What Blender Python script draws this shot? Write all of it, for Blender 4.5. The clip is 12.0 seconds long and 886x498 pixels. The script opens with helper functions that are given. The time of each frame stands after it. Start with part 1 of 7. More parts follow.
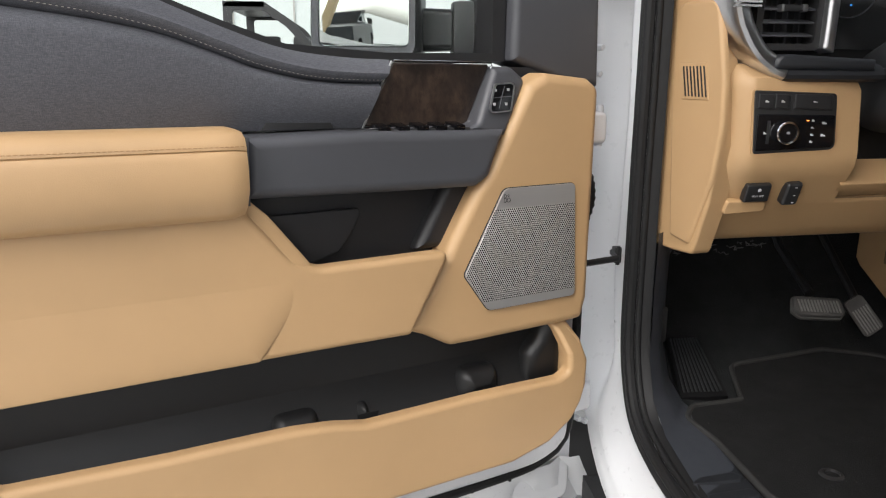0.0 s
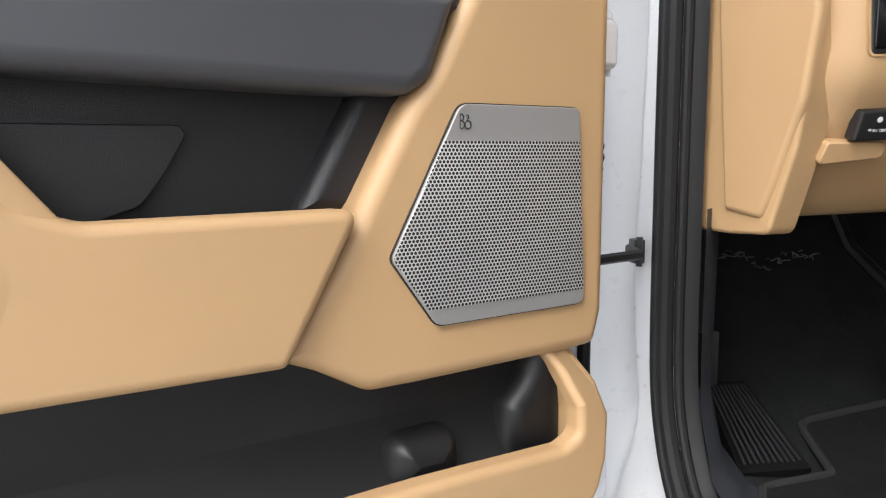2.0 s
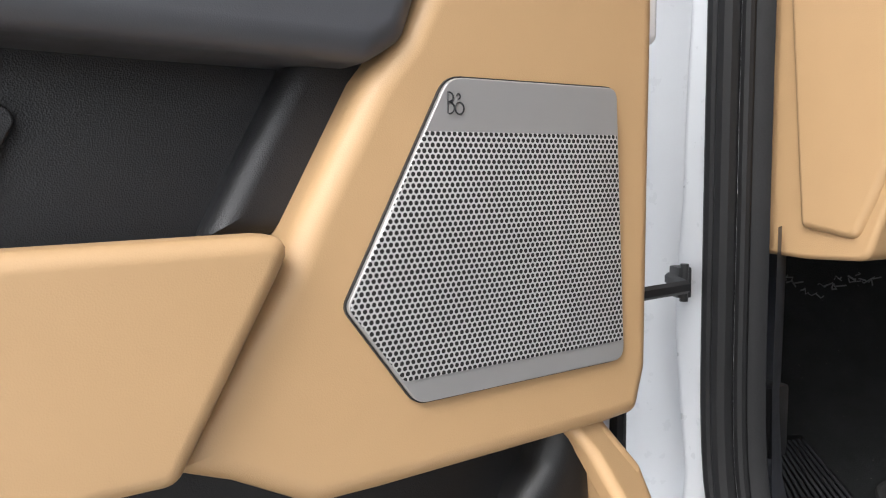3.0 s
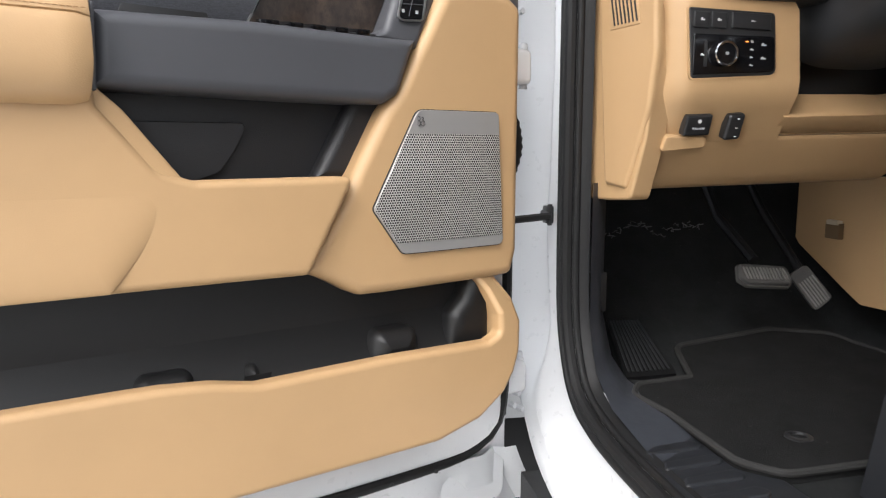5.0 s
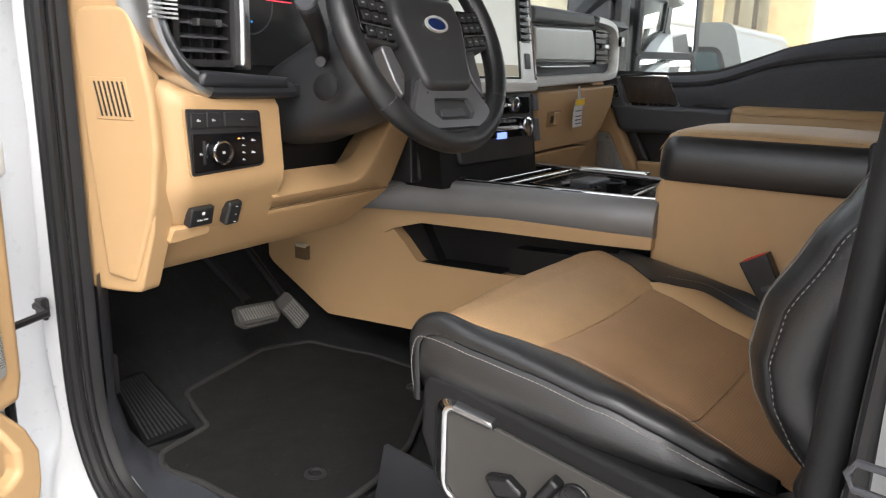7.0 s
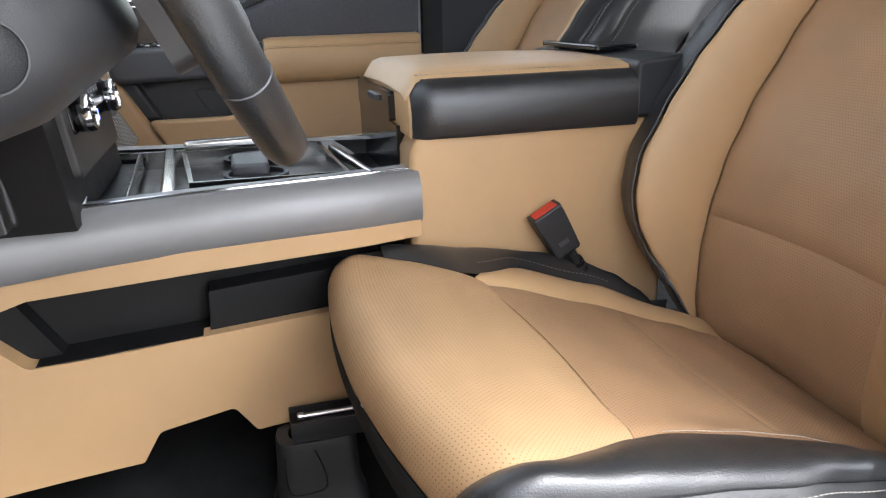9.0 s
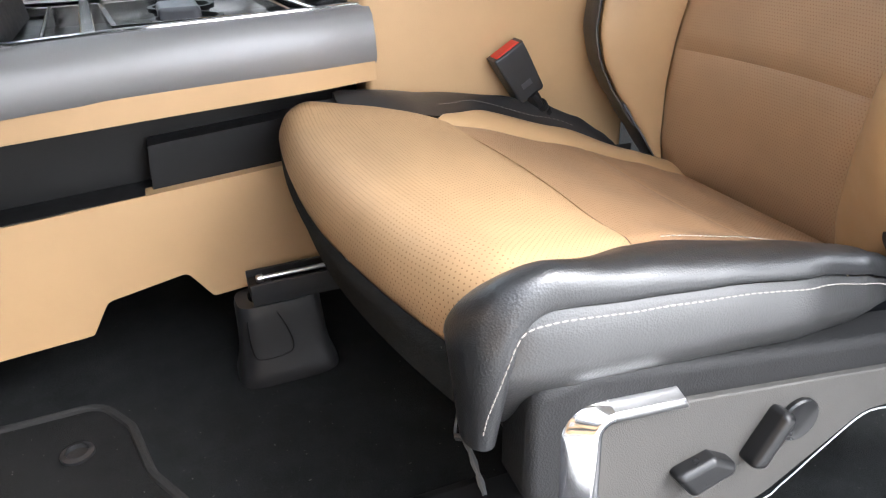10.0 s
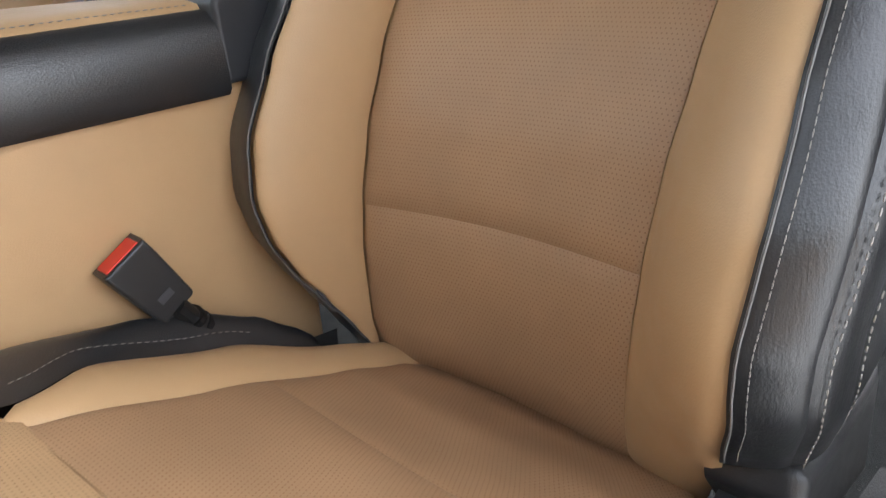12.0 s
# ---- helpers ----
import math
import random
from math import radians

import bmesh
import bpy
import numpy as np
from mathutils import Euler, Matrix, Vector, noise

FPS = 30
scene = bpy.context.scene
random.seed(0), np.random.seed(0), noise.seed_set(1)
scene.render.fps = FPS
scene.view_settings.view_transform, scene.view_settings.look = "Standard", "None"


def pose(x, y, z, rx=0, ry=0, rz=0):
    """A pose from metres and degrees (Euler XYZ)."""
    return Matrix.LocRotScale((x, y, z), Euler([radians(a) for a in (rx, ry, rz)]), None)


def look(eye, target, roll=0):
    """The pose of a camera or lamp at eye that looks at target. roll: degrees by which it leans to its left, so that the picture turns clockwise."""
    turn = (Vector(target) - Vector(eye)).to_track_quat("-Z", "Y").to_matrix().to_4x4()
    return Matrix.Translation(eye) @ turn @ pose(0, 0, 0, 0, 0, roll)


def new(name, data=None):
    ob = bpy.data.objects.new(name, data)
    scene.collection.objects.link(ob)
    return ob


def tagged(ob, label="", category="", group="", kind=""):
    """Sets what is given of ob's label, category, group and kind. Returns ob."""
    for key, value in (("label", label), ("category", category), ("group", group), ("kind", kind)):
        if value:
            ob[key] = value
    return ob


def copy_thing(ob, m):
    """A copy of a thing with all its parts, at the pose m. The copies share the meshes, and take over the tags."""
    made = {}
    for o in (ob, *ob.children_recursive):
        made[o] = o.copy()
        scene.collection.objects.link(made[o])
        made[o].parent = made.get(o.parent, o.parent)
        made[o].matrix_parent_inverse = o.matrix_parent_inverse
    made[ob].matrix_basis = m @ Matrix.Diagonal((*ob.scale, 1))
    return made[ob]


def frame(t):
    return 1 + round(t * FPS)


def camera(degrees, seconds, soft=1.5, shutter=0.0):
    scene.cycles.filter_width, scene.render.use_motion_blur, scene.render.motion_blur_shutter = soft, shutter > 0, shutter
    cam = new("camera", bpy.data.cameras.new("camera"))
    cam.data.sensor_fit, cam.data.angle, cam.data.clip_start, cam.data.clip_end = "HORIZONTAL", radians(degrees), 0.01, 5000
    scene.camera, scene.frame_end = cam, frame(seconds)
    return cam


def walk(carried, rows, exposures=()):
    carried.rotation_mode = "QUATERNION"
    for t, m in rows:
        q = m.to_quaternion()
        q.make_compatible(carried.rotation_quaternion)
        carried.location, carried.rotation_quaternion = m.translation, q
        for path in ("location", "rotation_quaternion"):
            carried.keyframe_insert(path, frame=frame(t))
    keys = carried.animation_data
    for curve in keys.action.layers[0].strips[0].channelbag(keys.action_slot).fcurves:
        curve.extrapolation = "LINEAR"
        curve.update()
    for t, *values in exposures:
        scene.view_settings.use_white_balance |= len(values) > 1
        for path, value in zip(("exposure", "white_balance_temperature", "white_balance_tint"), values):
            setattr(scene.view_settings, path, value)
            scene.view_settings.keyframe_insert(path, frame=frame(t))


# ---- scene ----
SHUTTER = 0.1
SKY, SUN = 0.27, 0.2
cam = camera(62.3, 12.0, soft=1.1, shutter=SHUTTER)
PATH = [
    (0, (-1.11, -1.55, 1.62), (-0.923, 0.387, 1.155), 0.5),
    (0.5, (-1.111, -1.719, 1.561), (-0.908, 0.226, 1.141), 0.5),
    (0.8, (-1.107, -1.729, 1.501), (-0.892, 0.224, 1.128), 0.5),
    (1, (-1.104, -1.697, 1.463), (-0.874, 0.26, 1.118), 0.5),
    (1.5, (-1.071, -1.447, 1.406), (-0.809, 0.512, 1.103), 0.2),
    (2, (-1.02, -1.084, 1.41), (-0.727, 0.877, 1.148), -0.2),
    (2.5, (-0.99, -0.938, 1.404), (-0.699, 1.027, 1.167), -0.1),
    (2.7, (-0.98, -0.886, 1.399), (-0.686, 1.08, 1.186), -0.6),
    (4.5, (-0.981, -0.992, 1.395), (-0.661, 0.967, 1.146), -0.3),
    (5, (-1.062, -1.43, 1.402), (-0.692, 0.516, 1.127), 0.1),
    (5.5, (-1.109, -1.646, 1.493), (-0.582, 0.259, 1.185), 0.2),
    (6, (-1.112, -1.661, 1.606), (-0.258, 0.11, 1.238), 0.5),
    (6.5, (-1.129, -1.553, 1.633), (0.08, -0.012, 1.225), 0.9),
    (7, (-1.158, -1.376, 1.654), (0.41, -0.223, 1.196), 1.4),
    (7.5, (-1.117, -1.229, 1.656), (0.66, -0.457, 1.161), 1.5),
    (7.7, (-1.072, -1.147, 1.659), (0.768, -0.548, 1.154), 1.3),
    (9.3, (-0.787, -0.634, 1.65), (0.999, -1.227, 0.972), -1.8),
    (9.5, (-0.781, -0.638, 1.629), (0.983, -1.228, 0.895), -2.3),
    (10, (-0.776, -0.63, 1.567), (0.905, -1.256, 0.684), -2.7),
    (10.5, (-0.762, -0.633, 1.545), (0.84, -1.324, 0.567), -3.4),
    (11, (-0.679, -0.655, 1.552), (0.836, -1.509, 0.564), -4.1),
    (11.5, (-0.571, -0.751, 1.58), (0.829, -1.811, 0.622), -5.4),
    (12, (-0.501, -0.866, 1.596), (0.84, -2.135, 0.828), -5.9),
]

EXPOSURES = [(0.0, 0.22, 6500, 10), (1.0, 0.22, 6500, 10), (1.5, 0.30, 6500, 10), (2.0, 0.62, 6300, 10), (2.5, 0.68, 6250, 10), (4.4, 0.70, 6300, 10), (5.0, 0.62, 6350, 10), (5.5, 0.48, 6400, 10), (6.5, 0.80, 6450, 10), (7.0, 1.03, 6600, 10), (7.5, 1.36, 6700, 10), (9.3, 2.22, 6050, 10), (10.5, 2.50, 6100, 10), (11.0, 2.34, 6100, 10), (11.5, 2.01, 6100, 10), (12.0, 2.20, 6150, 10)]

walk(cam, [(t, look(e, g, r)) for t, e, g, r in PATH], EXPOSURES)

# ---- daylight: bright overcast sky with a very soft sun ----
world = bpy.data.worlds.new("world")
scene.world = world
world.use_nodes = True
wn = world.node_tree
sky = wn.nodes.new("ShaderNodeTexSky")
sky.sky_type = "NISHITA"
sky.sun_disc = False
sky.sun_elevation = radians(48)
sky.sun_rotation = radians(215)
sky.dust_density = 4.0
sky.ozone_density = 0.6
whiten = wn.nodes.new("ShaderNodeHueSaturation")
whiten.inputs["Saturation"].default_value = 0.25
wn.links.new(sky.outputs[0], whiten.inputs["Color"])
wn.links.new(whiten.outputs[0], wn.nodes["Background"].inputs["Color"])
wn.nodes["Background"].inputs["Strength"].default_value = SKY
sun = new("sun", bpy.data.lights.new("sun", "SUN"))
sun.data.energy, sun.data.angle, sun.data.color = SUN, radians(25), (1.0, 0.98, 0.95)
sun.matrix_world = look((-3, -5, 6), (-3 + math.sin(radians(35)) * 0.67, -5 + math.cos(radians(35)) * 0.67, 6 - 0.74))


# ---- materials ----
def nodes_of(name, color, rough, metal=0.0, coat=0.0, spec=0.5):
    m = bpy.data.materials.new(name)
    m.use_nodes = True
    b = m.node_tree.nodes["Principled BSDF"]
    b.inputs["Base Color"].default_value = (*color, 1)
    b.inputs["Roughness"].default_value = rough
    b.inputs["Metallic"].default_value = metal
    b.inputs["Coat Weight"].default_value = coat
    b.inputs["Coat Roughness"].default_value = 0.08
    b.inputs["Specular IOR Level"].default_value = spec
    return m, m.node_tree, b


def coords(nt, kind="Object", scale=None):
    c = nt.nodes.new("ShaderNodeTexCoord")
    if scale is None:
        return c.outputs[kind]
    mp = nt.nodes.new("ShaderNodeMapping")
    mp.inputs["Scale"].default_value = scale
    nt.links.new(c.outputs[kind], mp.inputs["Vector"])
    return mp.outputs["Vector"]


def noise_node(nt, vec, scale, detail=3.0, rough=0.55):
    n = nt.nodes.new("ShaderNodeTexNoise")
    n.inputs["Scale"].default_value, n.inputs["Detail"].default_value, n.inputs["Roughness"].default_value = scale, detail, rough
    nt.links.new(vec, n.inputs["Vector"])
    return n.outputs["Fac"]


def ramp(nt, fac, stops):
    r = nt.nodes.new("ShaderNodeValToRGB")
    e = r.color_ramp.elements
    while len(e) < len(stops):
        e.new(0.5)
    for el, (p, c) in zip(e, stops):
        el.position, el.color = p, (*c, 1) if len(c) == 3 else c
    nt.links.new(fac, r.inputs["Fac"])
    return r.outputs["Color"]


def mix_color(nt, fac, a, b, blend="MIX"):
    m = nt.nodes.new("ShaderNodeMix")
    m.data_type, m.blend_type = "RGBA", blend
    for value, sock in ((fac, m.inputs[0]), (a, m.inputs[6]), (b, m.inputs[7])):
        if isinstance(value, bpy.types.NodeSocket):
            nt.links.new(value, sock)
        else:
            sock.default_value = value if not isinstance(value, tuple) else (*value, 1)
    return m.outputs[2]


def math_node(nt, op, a, b=0.0, c=0.0):
    m = nt.nodes.new("ShaderNodeMath")
    m.operation = op
    for value, sock in zip((a, b, c), m.inputs):
        if isinstance(value, bpy.types.NodeSocket):
            nt.links.new(value, sock)
        else:
            sock.default_value = value
    return m.outputs[0]


def bump(nt, b, height, strength, distance=0.001):
    n = nt.nodes.new("ShaderNodeBump")
    n.inputs["Strength"].default_value, n.inputs["Distance"].default_value = strength, distance
    nt.links.new(height, n.inputs["Height"])
    nt.links.new(n.outputs["Normal"], b.inputs["Normal"])


def grained(name, color, rough, grain=900, depth=0.25, vary=0.12, metal=0.0, coat=0.0, cell=True, spec=0.5):
    """Moulded or skinned surface: fine pebbled grain, broad faint unevenness of tone and gloss."""
    m, nt, b = nodes_of(name, color, rough, metal, coat, spec)
    v = coords(nt)
    broad = noise_node(nt, v, 6.0, 4.0)
    fine = noise_node(nt, v, 60.0, 3.0)
    dark = tuple(c * (1 - vary) for c in color)
    light = tuple(min(1, c * (1 + vary)) for c in color)
    tone = ramp(nt, broad, ((0.3, dark), (0.7, light)))
    nt.links.new(mix_color(nt, 0.12, tone, ramp(nt, fine, ((0.35, dark), (0.65, light)))), b.inputs["Base Color"])
    gloss = 0.03 if metal else 0.16
    nt.links.new(math_node(nt, "MULTIPLY_ADD", fine, gloss, rough - gloss / 2), b.inputs["Roughness"])
    if cell:
        vo = nt.nodes.new("ShaderNodeTexVoronoi")
        vo.inputs["Scale"].default_value = grain
        nt.links.new(v, vo.inputs["Vector"])
        bump(nt, b, vo.outputs["Distance"], depth, 0.0006)
    else:
        bump(nt, b, noise_node(nt, v, grain, 2.0), depth, 0.0008)
    return m


def dots(nt, vec_uv, pitch, radius):
    """1 inside the round holes of a staggered pattern, in UV metres."""
    sep = nt.nodes.new("ShaderNodeSeparateXYZ")
    nt.links.new(vec_uv, sep.inputs[0])
    found = None
    for shift in (0.0, 0.5):
        x = math_node(nt, "ADD", math_node(nt, "DIVIDE", sep.outputs["X"], pitch), shift)
        y = math_node(nt, "ADD", math_node(nt, "DIVIDE", sep.outputs["Y"], pitch * 1.732), shift)
        dx = math_node(nt, "SUBTRACT", math_node(nt, "FRACT", x), 0.5)
        dy = math_node(nt, "MULTIPLY", math_node(nt, "SUBTRACT", math_node(nt, "FRACT", y), 0.5), 1.732)
        d = math_node(nt, "SQRT", math_node(nt, "ADD", math_node(nt, "MULTIPLY", dx, dx), math_node(nt, "MULTIPLY", dy, dy)))
        found = d if found is None else math_node(nt, "MINIMUM", found, d)
    return math_node(nt, "LESS_THAN", found, radius / pitch)


def perforated(name, color, rough, pitch, radius, hole, metal=0.0, grain=900, depth=0.2):
    m, nt, b = nodes_of(name, color, rough, metal)
    hole_mask = dots(nt, coords(nt, "UV"), pitch, radius)
    v = coords(nt)
    broad = noise_node(nt, v, 9.0, 4.0)
    tone = ramp(nt, broad, ((0.3, tuple(c * 0.9 for c in color)), (0.7, tuple(min(1, c * 1.1) for c in color))))
    nt.links.new(mix_color(nt, hole_mask, tone, hole), b.inputs["Base Color"])
    if metal:
        nt.links.new(math_node(nt, "MULTIPLY", math_node(nt, "SUBTRACT", 1.0, hole_mask), metal), b.inputs["Metallic"])
    nt.links.new(math_node(nt, "MULTIPLY_ADD", hole_mask, 0.4, rough), b.inputs["Roughness"])
    h = math_node(nt, "SUBTRACT", math_node(nt, "MULTIPLY", noise_node(nt, v, grain, 2.0), 0.3), hole_mask)
    bump(nt, b, h, depth, 0.0008)
    return m


def leather(name, color, rough, stretch=(90, 260, 90), weight=0.22, relief=0.30, spec=0.5):
    """Hide with small drawn-out pebbles and faint long creases."""
    m, nt, b = nodes_of(name, color, rough, spec=spec)
    v = coords(nt)
    broad = noise_node(nt, v, 8.0, 4.0)
    vo = nt.nodes.new("ShaderNodeTexVoronoi")
    vo.inputs["Scale"].default_value = 1.0
    nt.links.new(coords(nt, "Object", (680, 540, 680)), vo.inputs["Vector"])
    crease = noise_node(nt, coords(nt, "Object", stretch), 1.0, 3.0, 0.6)
    tone = ramp(nt, broad, ((0.3, tuple(c * 0.85 for c in color)), (0.7, tuple(c * 1.2 for c in color))))
    nt.links.new(tone, b.inputs["Base Color"])
    nt.links.new(math_node(nt, "MULTIPLY_ADD", crease, 0.14, rough - 0.07), b.inputs["Roughness"])
    h = math_node(nt, "MULTIPLY_ADD", crease, weight, vo.outputs["Distance"])
    bump(nt, b, h, relief, 0.0006)
    return m


TAN = (0.466, 0.298, 0.150)
tan_leather = grained("tan_leather", TAN, 0.46, 700, 0.22, 0.06)
tan_plastic = grained("tan_plastic", (0.456, 0.291, 0.146), 0.5, 1100, 0.14, 0.04)
tan_perf = perforated("tan_perforated_leather", (0.350, 0.208, 0.110), 0.50, 0.0044, 0.00070, (0.245, 0.144, 0.076))
tan_smooth = perforated("tan_seat_leather", (0.425, 0.268, 0.137), 0.58, 0.0050, 0.00070, (0.22, 0.132, 0.066), depth=0.15)
black_leather = leather("black_leather", (0.014, 0.0144, 0.0155), 0.36, spec=0.75)
creased_leather = leather("creased_black_leather", (0.015, 0.0154, 0.0165), 0.35, (520, 380, 60), 2.6, 0.2, spec=0.7)
charcoal_plastic = grained("charcoal_plastic", (0.060, 0.061, 0.068), 0.46, 1300, 0.1, 0.08)
slate_plastic = grained("slate_plastic", (0.018, 0.0195, 0.023), 0.43, 1300, 0.1, 0.08)
black_plastic = grained("black_plastic", (0.019, 0.019, 0.020), 0.42, 1000, 0.2, 0.2)
deep_black = grained("deep_black", (0.0085, 0.0085, 0.009), 0.45, 900, 0.12, 0.2, spec=0.22)
gloss_black = grained("gloss_black", (0.006, 0.006, 0.007), 0.12, 60, 0.02, 0.2, cell=False)
rubber = grained("rubber", (0.010, 0.010, 0.0105), 0.6, 500, 0.15, 0.2, spec=0.3)
dark_trim = grained("seat_side_plastic", (0.060, 0.057, 0.053), 0.6, 800, 0.45, 0.06, spec=0.3)
seat_trim_black = grained("seat_trim_black", (0.014, 0.014, 0.0145), 0.6, 650, 0.5, 0.1, spec=0.2)
switch_black = grained("switch_black", (0.010, 0.010, 0.0105), 0.3, 900, 0.1, 0.1, spec=0.4)
white_paint = grained("white_paint", (0.66, 0.67, 0.685), 0.3, 25, 0.02, 0.015, coat=0.6, cell=False)
chrome = grained("chrome", (0.66, 0.66, 0.67), 0.12, 30, 0.02, 0.03, metal=1.0, cell=False)
satin_metal = grained("satin_metal", (0.62, 0.62, 0.63), 0.3, 200, 0.03, 0.05, metal=1.0, cell=False)
rail_metal = grained("rail_metal", (0.62, 0.61, 0.59), 0.16, 200, 0.0, 0.04, metal=1.0, cell=False)
silver_plastic = grained("silver_plastic", (0.78, 0.78, 0.77), 0.30, 900, 0.0, 0.04, metal=0.3, cell=False)
console_band = grained("graphite_metallic", (0.21, 0.205, 0.207), 0.42, 900, 0.05, 0.05, metal=0.25, cell=False)
dark_thread = grained("dull_thread", (0.21, 0.20, 0.18), 0.8, 900, 0.2, 0.1, cell=False)
thread = grained("thread", (0.27, 0.25, 0.23), 0.8, 900, 0.2, 0.1, cell=False)
red_plastic = grained("red_plastic", (0.62, 0.03, 0.015), 0.4, 500, 0.05, 0.08, cell=False)
symbol_print = grained("symbol_print", (0.52, 0.52, 0.52), 0.6, 400, 0.02, 0.03, cell=False)
dim_print = grained("dim_print", (0.34, 0.34, 0.34), 0.6, 400, 0.02, 0.03, cell=False)
white_print = grained("white_print", (0.72, 0.73, 0.74), 0.6, 400, 0.02, 0.03, cell=False)
yellow_print = grained("yellow_print", (0.80, 0.52, 0.02), 0.6, 400, 0.02, 0.03, cell=False)
concrete = grained("concrete", (0.36, 0.35, 0.33), 0.85, 90, 0.4, 0.15, cell=False)
hole_metal = perforated("pierced_metal", (0.56, 0.55, 0.54), 0.38, 0.0038, 0.00138, (0.012, 0.011, 0.010), metal=0.35, depth=0.5)
recess_plastic = grained("recess_plastic", (0.017, 0.017, 0.0185), 0.42, 1100, 0.4, 0.15)
grille_metal = grained("grille_metal", (0.40, 0.39, 0.38), 0.38, 1500, 0.05, 0.04, metal=0.5, cell=False)


def fabric(name, color):
    m, nt, b = nodes_of(name, color, 0.85, spec=0.25)
    a = noise_node(nt, coords(nt, "Object", (170, 170, 1500)), 1.0, 2.0)
    c = noise_node(nt, coords(nt, "Object", (1400, 1400, 200)), 1.0, 2.0)
    broad = noise_node(nt, coords(nt), 7.0, 4.0)
    weave = math_node(nt, "MULTIPLY", a, c)
    col = mix_color(nt, 0.2, ramp(nt, weave, ((0.12, tuple(k * 0.66 for k in color)), (0.42, tuple(k * 1.42 for k in color)))), ramp(nt, broad, ((0.3, tuple(k * 0.85 for k in color)), (0.7, tuple(k * 1.15 for k in color)))))
    nt.links.new(col, b.inputs["Base Color"])
    bump(nt, b, weave, 0.35, 0.0006)
    return m


def carpet(name, color):
    m, nt, b = nodes_of(name, color, 0.95, spec=0.1)
    v = coords(nt)
    fine = noise_node(nt, v, 900.0, 2.0)
    mid = noise_node(nt, v, 18.0, 5.0, 0.65)
    lint = noise_node(nt, v, 260.0, 1.0)
    base = mix_color(nt, 0.5, ramp(nt, fine, ((0.3, tuple(k * 0.4 for k in color)), (0.75, tuple(k * 1.8 for k in color)))), ramp(nt, mid, ((0.35, tuple(k * 0.7 for k in color)), (0.7, tuple(k * 1.5 for k in color)))))
    specks = ramp(nt, lint, ((0.755, (0, 0, 0)), (0.79, (1, 1, 1))))
    nt.links.new(mix_color(nt, math_node(nt, "MULTIPLY", specks, 0.35), base, (0.3, 0.29, 0.27)), b.inputs["Base Color"])
    bump(nt, b, fine, 0.9, 0.003)
    return m


def burl(name):
    m, nt, b = nodes_of(name, (0.05, 0.03, 0.02), 0.4, coat=0.3)
    v = coords(nt, "Object", (1, 1, 0.55))
    big = noise_node(nt, v, 22.0, 6.0, 0.7)
    pores = noise_node(nt, coords(nt, "Object", (1, 1, 0.6)), 90.0, 4.0, 0.7)
    col = ramp(nt, big, ((0.32, (0.012, 0.008, 0.006)), (0.5, (0.034, 0.022, 0.016)), (0.72, (0.070, 0.046, 0.032))))
    dark = ramp(nt, pores, ((0.34, (0.35, 0.33, 0.32)), (0.56, (1, 1, 1))))
    nt.links.new(mix_color(nt, 1.0, col, dark, "MULTIPLY"), b.inputs["Base Color"])
    nt.links.new(math_node(nt, "MULTIPLY_ADD", big, -0.2, 0.5), b.inputs["Roughness"])
    return m


def glass(name, tint):
    m, nt, b = nodes_of(name, tint, 0.0)
    b.inputs["Transmission Weight"].default_value = 1.0
    b.inputs["IOR"].default_value = 1.1
    return m


def lit(name, color, strength):
    m, nt, b = nodes_of(name, color, 0.3)
    b.inputs["Emission Color"].default_value = (*color, 1)
    b.inputs["Emission Strength"].default_value = strength
    return m


door_fabric = fabric("slate_fabric", (0.088, 0.090, 0.102))
floor_carpet = carpet("black_carpet", (0.0235, 0.0250, 0.0255))
mat_carpet = carpet("charcoal_carpet", (0.018, 0.0182, 0.0184))
wood = burl("dark_burl_wood")
window_glass = glass("window_glass", (0.93, 0.97, 0.95))
mirror_glass = grained("mirror_glass", (0.86, 0.88, 0.88), 0.02, 5, 0.0, 0.0, metal=1.0, cell=False)
screen_glass = grained("screen_glass", (0.02, 0.021, 0.022), 0.16, 40, 0.0, 0.1, cell=False, spec=1.0)
amber_light = lit("amber_light", (1.0, 0.25, 0.05), 2.0)
blue_light = lit("blue_light", (0.05, 0.3, 0.8), 0.7)


# ---- shaping helpers ----
def part(name, bm, material, parent=None, label="", sharp=35, weight=False):
    me = bpy.data.meshes.new(name)
    bmesh.ops.remove_doubles(bm, verts=bm.verts, dist=1e-6)
    bmesh.ops.recalc_face_normals(bm, faces=bm.faces)
    for f in bm.faces:
        f.smooth = True
    bm.to_mesh(me)
    bm.free()
    me.set_sharp_from_angle(angle=radians(sharp))
    me.materials.append(material)
    ob = new(name, me)
    if weight:
        md = ob.modifiers.new("normals", "WEIGHTED_NORMAL")
        md.keep_sharp = True
    if parent is not None:
        ob.parent = parent
        ob.matrix_parent_inverse = parent.matrix_world.inverted()
    return tagged(ob, label) if label else ob


def thing(name, at, label, category, group="", kind=""):
    ob = new(name)
    ob.empty_display_size = 0.05
    ob.matrix_world = Matrix.Translation(at)
    return tagged(ob, label, category, group, kind)


def solo(name, bm, material, label, category, kind="", sharp=35, weight=False, group=""):
    return tagged(part(name, bm, material, None, "", sharp, weight), label, category, group, kind)


